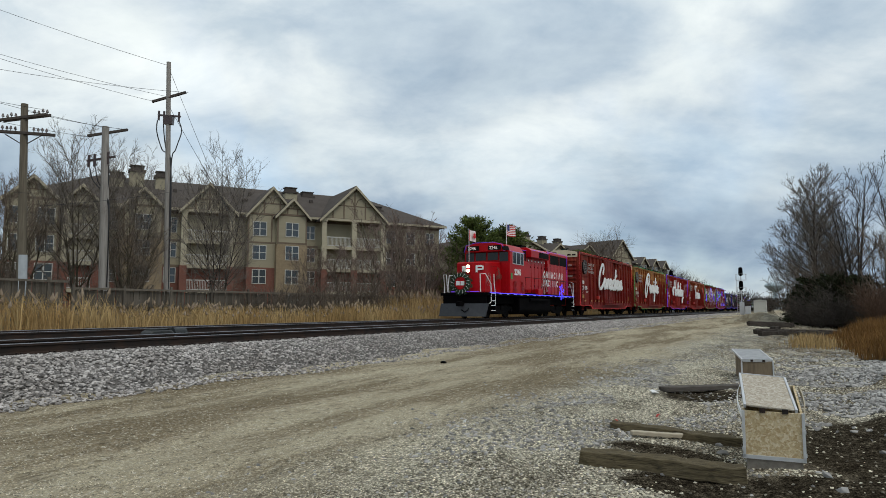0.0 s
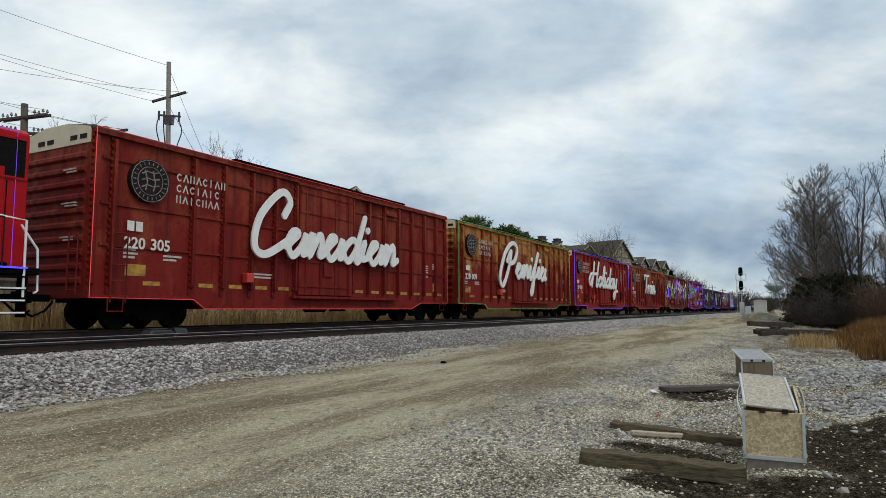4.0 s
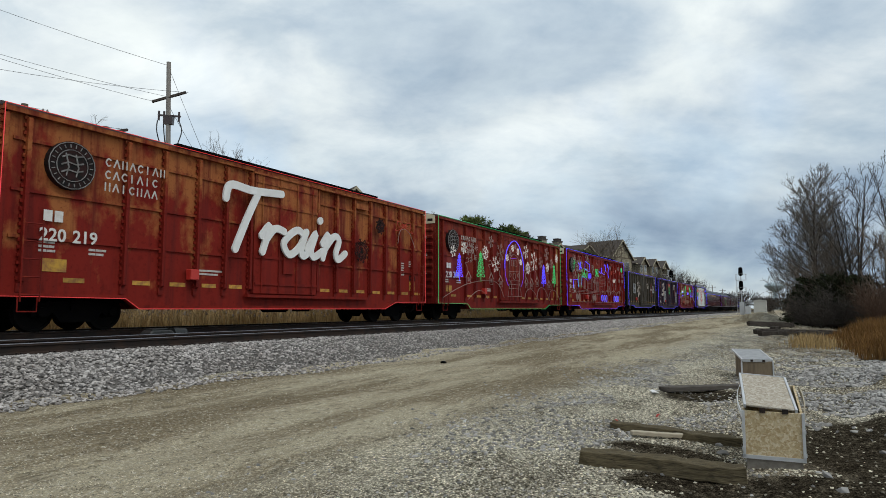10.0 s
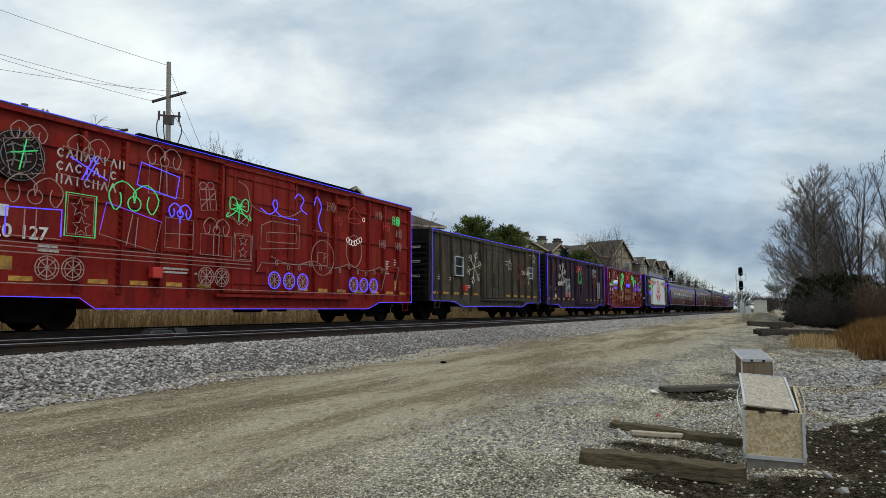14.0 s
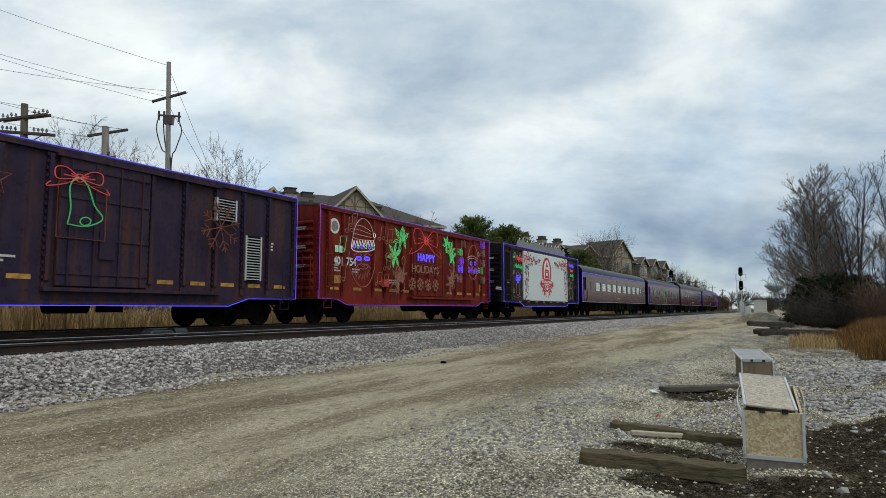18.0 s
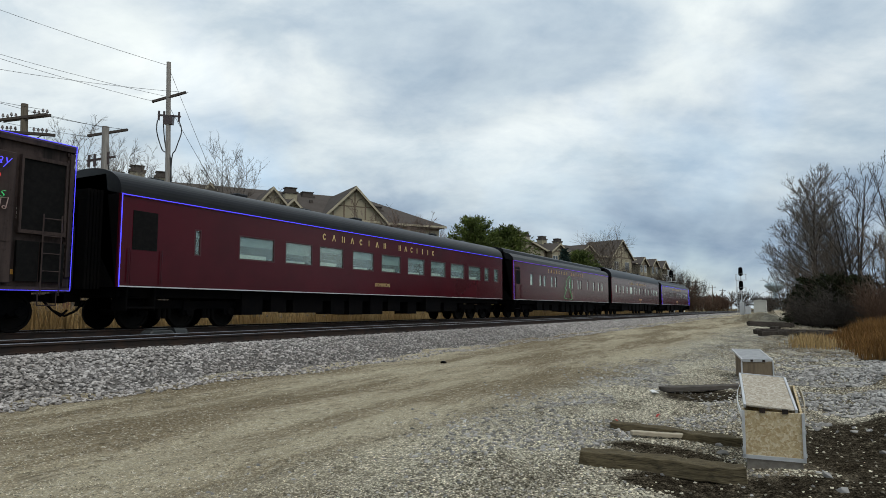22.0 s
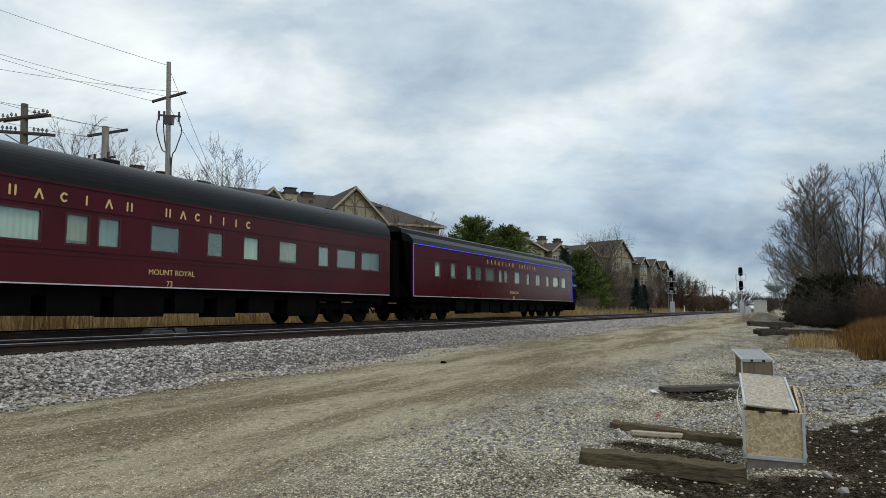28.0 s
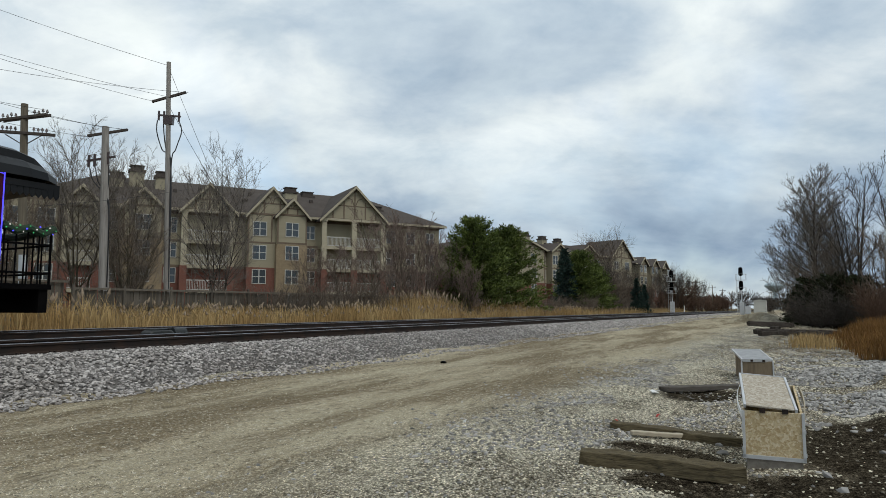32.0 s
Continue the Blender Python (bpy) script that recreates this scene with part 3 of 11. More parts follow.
def make_stones():
    rnd = random.Random(11)
    top = RAIL - 0.19

    def bed_z(y):
        if y < 9.05:
            return 0.30 + (y - 8.55) / 0.5 * 0.22
        if y < 9.95:
            return 0.52 + (y - 9.05) / 0.9 * (top - 0.52)
        return top
    near, mid, far, loose = [], [], [], []
    for _ in range(44000):
        x = 3.5 + 56 * rnd.random() ** 1.7
        y = rnd.uniform(8.15, 10.6) if rnd.random() < 0.9 else rnd.uniform(12.2, 15.2)
        s = rnd.uniform(0.018, 0.040) * (1.0 if x < 25 else 1.5)
        if y < 8.55:
            if rnd.random() < 0.55:
                continue
            z = yard_height(x, y) + 0.01
        else:
            z = bed_z(y) + rnd.uniform(-0.005, 0.02)
        (near if x < 13 else mid).append((x, y, z, s))
    for _ in range(4500):
        x = 58 + 80 * rnd.random()
        y = rnd.uniform(8.3, 10.6)
        far.append((x, y, (bed_z(y) if y > 8.55 else yard_height(x, y)) + 0.01, rnd.uniform(0.05, 0.10)))
    scatter_stones("ballast_stones", near, M["ballast"], "grey and pinkish crushed ballast stones on the track shoulder", 2)
    scatter_stones("ballast_stones_along_the_line", mid + far, M["ballast"], "grey crushed ballast stones farther along the track", 3, PEBBLES)
    for _ in range(16000):
        x = 3.0 + 36 * rnd.random() ** 1.5
        y = rnd.uniform(-6.0, 4.6)
        if y > 2.2 and rnd.random() < (y - 2.2) / 2.4:
            continue
        if noise.noise(Vector((x * 0.35, y * 0.6, 2.0))) + rnd.uniform(-0.35, 0.35) < -0.12:
            continue
        if y < 1.2 and 4.0 < x < 12.0 and rnd.random() < 0.8:
            continue
        if bare_earth(x, y) and rnd.random() < 0.8:
            continue
        loose.append((x, y, yard_height(x, y) + 0.002, rnd.uniform(0.007, 0.022) * (1.0 if x < 12 else 1.5)))
    for _ in range(15000):
        x, y = rnd.gauss(15.0, 3.8), rnd.gauss(-1.6, 1.2)
        if x < 7.0 or y > 0.6 or noise.noise(Vector((x * 0.7, y * 0.9, 6.0))) < -0.2 or (bare_earth(x, y) and rnd.random() < 0.9):
            continue
        loose.append((x, y, yard_height(x, y) + 0.008, rnd.uniform(0.016, 0.045) if rnd.random() < 0.93 else rnd.uniform(0.05, 0.08)))
    for _ in range(9000):
        x, y = rnd.gauss(11.5, 4.5), rnd.gauss(2.0, 0.9)
        if x < 5.0 or noise.noise(Vector((x * 0.5, y * 0.8, 16.0))) < 0.0 or (bare_earth(x, y) and rnd.random() < 0.9):
            continue
        loose.append((x, y, yard_height(x, y) + 0.004, rnd.uniform(0.012, 0.032)))
    for _ in range(120):
        x = 4.0 + 18 * rnd.random()
        y = rnd.uniform(-4.5, 1.0)
        loose.append((x, y, yard_height(x, y) + 0.005, rnd.uniform(0.03, 0.07)))
    grit = []
    for _ in range(150000):
        x = 2.8 + 20 * rnd.random() ** 2.0
        y = rnd.uniform(-5.0, 8.4)
        if y > 2.0 + 2.0 * noise.noise(Vector((x * 0.3, y * 0.3, 1.0))) and rnd.random() < 0.80:
            continue
        if bare_earth(x, y) and rnd.random() < 0.94:
            continue
        k = 0.5 if y > 3.0 else 1.0
        grit.append((x, y, yard_height(x, y) + 0.001, k * rnd.uniform(0.006, 0.0175) * (1.0 + x * 0.03)))
    scatter_stones("loose_stones", loose, M["stone"], "loose pale grey stones lying on the yard", 4)
    scatter_stones("gravel", grit, M["grit"], "fine mixed gravel strewn over the yard", 8, PEBBLES)


M["grit"] = material("fine_gravel", (0.48, 0.445, 0.35), 0.95, second=(0.29, 0.255, 0.19), scale=0.8, amount=0.6, spec=0.05, island=0.85)


make_stones()


# ---------------------------------------------------------------- rolling stock
SIDE = -1.6           # side of a car that faces the yard, in the car's own space
MOVERS, WHEELSETS = [], []


def car_at(passing):
    """Pose at 0 s of a car whose front passes the camera's beam that many seconds into the clip."""
    return pose(SPEED * passing - 8.19, TRAIN_Y, RAIL)


def wheelset_mesh(r=0.46):
    g = Geo()
    for s in (-1, 1):
        prof = [(0.665, r + 0.028), (0.695, r + 0.028), (0.70, r), (0.80, r - 0.006), (0.80, r - 0.07), (0.765, r - 0.08), (0.75, 0.16), (0.80, 0.12), (0.80, 0.0)]
        n = 28
        rings = [[(q * math.cos(2 * math.pi * i / n), s * y, q * math.sin(2 * math.pi * i / n)) for i in range(n)] for y, q in prof]
        o = len(g.v)
        inner = [(0.665, 0.10)] + prof
        rings = [[(q * math.cos(2 * math.pi * i / n), s * y, q * math.sin(2 * math.pi * i / n)) for i in range(n)] for y, q in inner]
        for ring in rings:
            g.v.extend(ring)
        for k in range(len(rings) - 1):
            for i in range(n):
                g.f.append((o + k * n + i, o + k * n + (i + 1) % n, o + (k + 1) * n + (i + 1) % n, o + (k + 1) * n + i))
    g.cyl((0, -0.95, 0), (0, 0.95, 0), 0.085, n=14)
    me = g.mesh("wheelset", smooth=False)
    me.materials.append(M["wheel"])
    return me


WHEELSET = wheelset_mesh()


def truck(car, x, axles, spacing, frame_top=0.72):
    """A bogie with its side frames, bolster, springs and wheelsets."""
    half = spacing * (axles - 1) / 2
    g = Geo()
    for s in (-1, 1):
        y0, y1 = (s * 1.0 - 0.09, s * 1.0 + 0.09)
        if axles == 2:
            poly = [(-half - 0.22, 0.56), (-half - 0.16, 0.66), (-half + 0.1, 0.70), (-0.35, frame_top), (0.35, frame_top), (half - 0.1, 0.70), (half + 0.16, 0.66), (half + 0.22, 0.56),
                    (half + 0.2, 0.38), (half - 0.2, 0.38), (half - 0.26, 0.46), (0.42, 0.22), (-0.42, 0.22), (-half + 0.26, 0.46), (-half + 0.2, 0.38), (-half - 0.2, 0.38)]
        else:
            poly = [(-half - 0.5, 0.62), (-half - 0.45, 0.78), (half + 0.45, 0.78), (half + 0.5, 0.62), (half + 0.2, 0.58), (half + 0.18, 0.36), (half - 0.18, 0.36), (half - 0.22, 0.55),
                    (0.22, 0.55), (0.18, 0.36), (-0.18, 0.36), (-0.22, 0.55), (-half + 0.22, 0.55), (-half + 0.18, 0.36), (-half - 0.18, 0.36), (-half - 0.2, 0.58)]
        g.prism_y(poly, y0, y1)
        for i in range(axles):
            ax = -half + i * spacing
            g.cyl((ax, s * 1.0, 0.46), (ax, s * 1.16, 0.46), 0.13, 0.11, n=12)
        for ox in ((0.0,) if axles == 2 else (-spacing / 2, spacing / 2)):
            for q in (-0.16, 0.0, 0.16):
                g.cyl((ox + q, s * 1.02, 0.27), (ox + q, s * 1.02, 0.58), 0.062, n=8)
    g.box(-0.22, -1.15, 0.5, 0.22, 1.15, 0.74)
    for i in range(axles - 1):
        bx = -half + (i + 0.5) * spacing
        g.box(bx - 0.05, -0.8, 0.34, bx + 0.05, 0.8, 0.46)
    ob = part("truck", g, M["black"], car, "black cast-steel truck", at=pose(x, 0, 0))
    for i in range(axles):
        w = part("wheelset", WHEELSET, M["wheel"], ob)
        w.matrix_parent_inverse = pose(-half + i * spacing, 0, 0.46)
        WHEELSETS.append(w)
    return ob


def coupler(car, x, way):
    g = Geo()
    g.box(min(x, x + way * 0.55), -0.08, 0.72, max(x, x + way * 0.55), 0.08, 0.9)
    g.prism_y([(x + way * 0.5, 0.68), (x + way * 0.78, 0.70), (x + way * 0.82, 0.92), (x + way * 0.5, 0.96)], -0.16, 0.12)
    g.tube([(x + way * 0.1, -0.35, 0.72), (x + way * 0.3, -0.4, 0.5), (x + way * 0.55, -0.32, 0.36), (x + way * 0.78, -0.2, 0.5)], 0.03, 6)
    part("coupler", g, M["black"], car, "black knuckle coupler with a hanging air hose", bevel=0.0)


def catmull(pts, k=6, closed=False):
    p = [Vector((*q, 0.0)) if len(q) == 2 else Vector(q) for q in pts]
    n = len(p)
    out = []
    for i in range(n if closed else n - 1):
        a = p[(i - 1) % n] if (closed or i) else p[0]
        b, c = p[i], p[(i + 1) % n]
        d = p[(i + 2) % n] if (closed or i + 2 < n) else p[-1]
        for j in range(k):
            t = j / k
            out.append(0.5 * ((2 * b) + (c - a) * t + (2 * a - 5 * b + 4 * c - d) * t * t + (3 * b - a - 3 * c + d) * t ** 3))
    if not closed:
        out.append(p[-1])
    return out


def ribbon(g, pts, width, y, depth, lean=0.0):
    """A flat stroke with round ends, standing on a car's side; it leans outwards along its length where it crosses itself."""
    n = len(pts)
    left, right, ys = [], [], []
    for i, p in enumerate(pts):
        d = (pts[min(i + 1, n - 1)] - pts[max(i - 1, 0)])
        d = d.normalized() if d.length > 1e-6 else Vector((1, 0, 0))
        s = Vector((-d.y, d.x, 0)) * width / 2
        left.append(p + s)
        right.append(p - s)
        ys.append(y - lean * i / max(1, n - 1))
    for (c, d, side, yy) in ((pts[0], pts[1] - pts[0], 0, ys[0]), (pts[-1], pts[-1] - pts[-2], 1, ys[-1])):
        d = d.normalized()
        s = Vector((-d.y, d.x, 0))
        fan = [c + (width / 2) * (math.cos(a) * s + (1 if side else -1) * math.sin(a) * d) for a in [math.pi * i / 6 for i in range(7)]]
        o = len(g.v)
        g.v.extend([(q.x, yy, q.y) for q in fan] + [(q.x, y + depth, q.y) for q in fan])
        m = len(fan)
        g.f.append(tuple(range(o, o + m)))
        g.f.extend([(o + i, o + i + 1, o + m + i + 1, o + m + i) for i in range(m - 1)])
    o = len(g.v)
    for a, b, yy in zip(left, right, ys):
        g.v.extend([(a.x, yy, a.y), (b.x, yy, b.y), (a.x, y + depth, a.y), (b.x, y + depth, b.y)])
    for i in range(n - 1):
        q, r = o + 4 * i, o + 4 * i + 4
        g.f.extend([(q, q + 1, r + 1, r), (q, r, r + 2, q + 2), (q + 1, q + 3, r + 3, r + 1)])


# strokes of a brush script on a unit x-height; each glyph: advance, strokes
SCRIPT = {
    "o": (1.0, [[(0.85, 0.85), (0.45, 1.0), (0.05, 0.5), (0.42, 0.0), (0.85, 0.5), (0.6, 0.97), (1.15, 0.85)]]),
    "a": (1.15, [[(0.88, 0.8), (0.48, 1.0), (0.05, 0.45), (0.38, 0.0), (0.75, 0.35), (0.92, 0.98)], [(0.92, 0.98), (0.86, 0.25), (1.02, 0.0), (1.3, 0.28)]]),
    "d": (1.15, [[(0.88, 0.8), (0.48, 1.0), (0.05, 0.45), (0.38, 0.0), (0.75, 0.35), (0.95, 1.0)], [(1.12, 2.1), (0.95, 1.0), (0.87, 0.25), (1.02, 0.0), (1.3, 0.28)]]),
    "l": (0.75, [[(-0.05, 0.25), (0.4, 0.9), (0.62, 1.75), (0.5, 2.15), (0.3, 1.7), (0.22, 0.4), (0.42, 0.0), (0.85, 0.3)]]),
    "i": (0.65, [[(-0.05, 0.3), (0.22, 0.98), (0.16, 0.28), (0.34, 0.0), (0.72, 0.3)], [(0.3, 1.52), (0.32, 1.56)]]),
    "y": (1.1, [[(-0.05, 0.5), (0.16, 1.0), (0.14, 0.4), (0.4, 0.05), (0.72, 0.35), (0.9, 1.0)], [(0.9, 1.0), (0.72, -0.2), (0.45, -1.0), (0.1, -1.05), (0.12, -0.6), (0.7, -0.3), (1.25, -0.28)]]),
    "n": (1.15, [[(0.0, 0.6), (0.2, 1.0), (0.14, 0.0)], [(0.15, 0.35), (0.5, 0.97), (0.8, 0.8), (0.76, 0.25), (0.94, 0.0), (1.25, 0.3)]]),
    "r": (0.85, [[(-0.05, 0.6), (0.18, 1.0), (0.12, 0.0)], [(0.13, 0.4), (0.4, 0.92), (0.8, 0.86)]]),
    "H": (1.95, [[(0.55, 2.4), (0.42, 1.2), (0.25, 0.0)], [(1.75, 2.45), (1.55, 1.2), (1.45, 0.05), (1.8, 0.2)], [(0.5, 1.2), (-0.15, 0.15), (-0.5, 0.6), (-0.15, 1.2), (0.6, 1.25), (1.6, 1.3)]]),
    "T": (1.3, [[(-0.35, 1.75), (-0.3, 2.25), (0.5, 2.2), (1.65, 2.3)], [(0.75, 2.2), (0.55, 1.1), (0.4, 0.0)]]),
    # unlettered strokes of a company wordmark
    "(": (1.75, [[(1.35, 1.55), (1.5, 2.15), (0.95, 2.45), (0.2, 1.4), (0.2, 0.25), (0.8, -0.05), (1.75, 0.55)]]),
    "<": (2.0, [[(0.35, 1.1), (0.85, 1.9), (0.7, 0.6), (0.1, -0.65), (-0.5, -0.1), (-0.1, 1.6), (0.9, 2.5), (1.75, 2.1), (1.5, 1.2), (0.7, 0.95)]]),
    "u": (1.1, [[(-0.05, 0.35), (0.2, 0.97), (0.5, 0.9), (0.1, 0.4), (0.4, 0.0), (0.8, 0.4), (0.95, 0.95), (0.88, 0.15), (1.15, 0.2)]]),
    "m": (1.1, [[(-0.05, 0.4), (0.2, 0.98), (0.2, 0.05), (0.6, 0.98), (0.82, 0.6), (0.8, 0.1), (1.15, 0.3)]]),
    "|": (0.9, [[(-0.05, 0.3), (0.5, 1.3), (0.75, 2.15), (0.5, 1.4), (0.2, -0.2), (0.0, -1.15), (0.3, -0.9), (0.4, 0.1), (0.95, 0.3)]]),
    "'": (0.65, [[(-0.05, 0.3), (0.22, 0.98), (0.18, 0.2), (0.7, 0.3)], [(0.3, 1.52), (0.32, 1.56)]]),
}


def script_word(car, glyphs, x0, x1, z0, z1, base, height_x, label, weight=0.275):
    """Cut-out script letters fixed on the car's side between x0 and x1; base: height of the base line."""
    total = sum(SCRIPT[c][0] for c in glyphs)
    unit = (x1 - x0) / (total + 0.35)
    x, k = x0 + 0.3 * unit, 0
    for c in glyphs:
        adv, strokes = SCRIPT[c]
        g = Geo()
        for st in strokes:
            pts = [Vector((x + (px + 0.22 * py) * unit, base + py * height_x, 0)) for px, py in st]
            ribbon(g, catmull([(p.x, p.y) for p in pts], 7), height_x * weight, SIDE - 0.14 - 0.002 * (k % 7), 0.06, 0.011)
            k += 1
        part("letter", g, M["white"], car, label if c == glyphs[0] else "")
        x += adv * unit


def clusters(strokes):
    """Groups strokes that touch or overlap, so that each figure is one piece."""
    box = [(min(p[0] for p in s), min(p[1] for p in s), max(p[0] for p in s), max(p[1] for p in s)) for s in strokes]
    root = list(range(len(strokes)))

    def find(i):
        while root[i] != i:
            i = root[i]
        return i
    for i in range(len(strokes)):
        for j in range(i):
            a, b = box[i], box[j]
            if a[0] <= b[2] + 0.02 and b[0] <= a[2] + 0.02 and a[1] <= b[3] + 0.02 and b[1] <= a[3] + 0.02:
                root[find(i)] = find(j)
    out = {}
    for i, s in enumerate(strokes):
        out.setdefault(find(i), []).append(s)
    return list(out.values())


def hose(car, name, strokes, material_, r=0.016, y=SIDE - 0.09, label="", n=4):
    """Strings of lights fixed to the side, drawn as thin bent tubes; strokes in x and z. One part for each figure."""
    for group in clusters(strokes):
        g = Geo()
        for s in group:
            closed = len(s) > 3 and s[0] == s[-1]
            g.tube([(p[0], y, p[1]) for p in (s[:-1] if closed else s)], r, n, closed)
        part(name, g, material_, car, label, tidy=False)


def smooth2(pts, k=5):
    return [(p.x, p.y) for p in catmull(pts, k)]


def ring(x, z, r, n=20, rz=None):
    pts = [(x + r * math.cos(2 * math.pi * i / n), z + (rz or r) * math.sin(2 * math.pi * i / n)) for i in range(n)]
    return pts + [pts[0]]


def snowflake(x, z, r, arms=6, turn=0.26):
    out = []
    for i in range(arms):
        a = turn + 2 * math.pi * i / arms
        c, s = math.cos(a), math.sin(a)
        out.append([(x, z), (x + r * c, z + r * s)])
        for q, b in ((0.55, 0.34), (0.8, 0.2)):
            for sg in (-1, 1):
                e = a + sg * 0.85
                out.append([(x + q * r * c, z + q * r * s), (x + q * r * c + b * r * math.cos(e), z + q * r * s + b * r * math.sin(e))])
    return out


def fir(x, z, w, h, rows=6):
    """A fir drawn in rows of flat loops about a straight stem."""
    out = [[(x, z), (x, z + h)]]
    for i in range(rows):
        k = (i + 0.6) / rows
        zz = z + h * (0.96 - 0.80 * k)
        hw = w / 2 * (0.22 + 0.78 * k)
        for s in (-1, 1):
            out.append(smooth2([(x, zz + 0.02), (x + s * hw * 0.55, zz + h * 0.045), (x + s * hw, zz - h * 0.01), (x + s * hw * 0.7, zz - h * 0.055), (x + s * hw * 0.25, zz - h * 0.02), (x, zz - h * 0.03)], 3))
    return out


def gift(x, z, w, h):
    b = [(x, z), (x + w, z), (x + w, z + h), (x, z + h), (x, z)]
    return [b, [(x + w * 0.4, z), (x + w * 0.4, z + h)], [(x + w * 0.6, z), (x + w * 0.6, z + h)], ring(x + w * 0.25, z + h * 1.18, w * 0.22, 12, h * 0.17), ring(x + w * 0.75, z + h * 1.18, w * 0.22, 12, h * 0.17)]


def tilted(strokes, x, z, turn):
    """Strokes turned about a point, in degrees."""
    c, s = math.cos(radians(turn)), math.sin(radians(turn))
    out = []
    for st in strokes:
        q = [(x + (a - x) * c - (b - z) * s, z + (a - x) * s + (b - z) * c) for a, b in st]
        out.append(q[:-1] + [q[0]] if st[0] == st[-1] else q)
    return out


def frame_of(x, z, w, h):
    return [[(x, z), (x + w, z), (x + w, z + h), (x, z + h), (x, z)]]


def curls(x, z, r):
    """A bow of two open curls and a knot."""
    out = [ring(x, z, 0.7 * r, 12)]
    for s in (-1, 1):
        out.append(smooth2([(x + s * (0.5 * r + r * q * math.cos(a)), z + 0.3 * r + r * q * math.sin(a)) for q, a in ((0.5, 3.6), (1.0, 2.2), (1.9, 1.1), (2.2, 0.2), (1.9, -0.6), (1.2, -0.6), (0.9, 0.0), (1.2, 0.5))], 3))
    return out


def star(x, z, r):
    st = [(x + (r if i % 2 == 0 else 0.42 * r) * math.sin(i * 0.6283), z + (r if i % 2 == 0 else 0.42 * r) * math.cos(i * 0.6283)) for i in range(10)]
    return [st + [st[0]]]


def note(x, z, s):
    return [ring(x, z, 0.16 * s, 10, 0.12 * s), ring(x + 0.55 * s, z + 0.1 * s, 0.16 * s, 10, 0.12 * s), [(x + 0.16 * s, z), (x + 0.25 * s, z + 0.9 * s), (x + 0.85 * s, z + s), (x + 0.71 * s, z + 0.1 * s)]]


def bow(x, z, w, h):
    out = [ring(x, z, 0.09 * w, 10)]
    for s in (-1, 1):
        out.append(smooth2([(x, z), (x + s * 0.28 * w, z + 0.5 * h), (x + s * 0.52 * w, z + 0.42 * h), (x + s * 0.5 * w, z - 0.2 * h), (x + s * 0.2 * w, z - 0.12 * h), (x, z)], 4))
        out.append(smooth2([(x, z), (x + s * 0.3 * w, z - 0.45 * h), (x + s * 0.7 * w, z - 0.75 * h), (x + s * 0.62 * w, z - 0.45 * h)], 4))
        for q in (0.2, 0.35):
            out.append([(x, z), (x + s * q * w, z + (0.35 - q * 0.8) * h)])
    return out


def holly(x, z, s):
    out = []
    for a in (0.3, 1.3, 2.3, 3.4, 4.6):
        c, d = math.cos(a), math.sin(a)
        pts = [(x, z)]
        for k, w in ((0.25, 0.14), (0.4, 0.07), (0.6, 0.17), (0.75, 0.08), (1.0, 0.0), (0.75, -0.08), (0.6, -0.17), (0.4, -0.07), (0.25, -0.14)):
            pts.append((x + s * (k * c - w * d), z + s * (k * d + w * c)))
        out.append(pts + [pts[0]])
        out.append([(x, z), (x + 0.8 * s * c, z + 0.8 * s * d)])
    return out


def house(x, z, s):
    return [[(x, z), (x + s, z), (x + s, z + 0.9 * s), (x + 0.5 * s, z + 1.45 * s), (x, z + 0.9 * s), (x, z)], [(x + 0.3 * s, z + 0.3 * s), (x + 0.7 * s, z + 0.3 * s), (x + 0.7 * s, z + 0.75 * s), (x + 0.3 * s, z + 0.75 * s), (x + 0.3 * s, z + 0.3 * s)],
            [(x + 0.5 * s, z + 0.3 * s), (x + 0.5 * s, z + 0.75 * s)]]


def d1_of(door):
    return door[1]


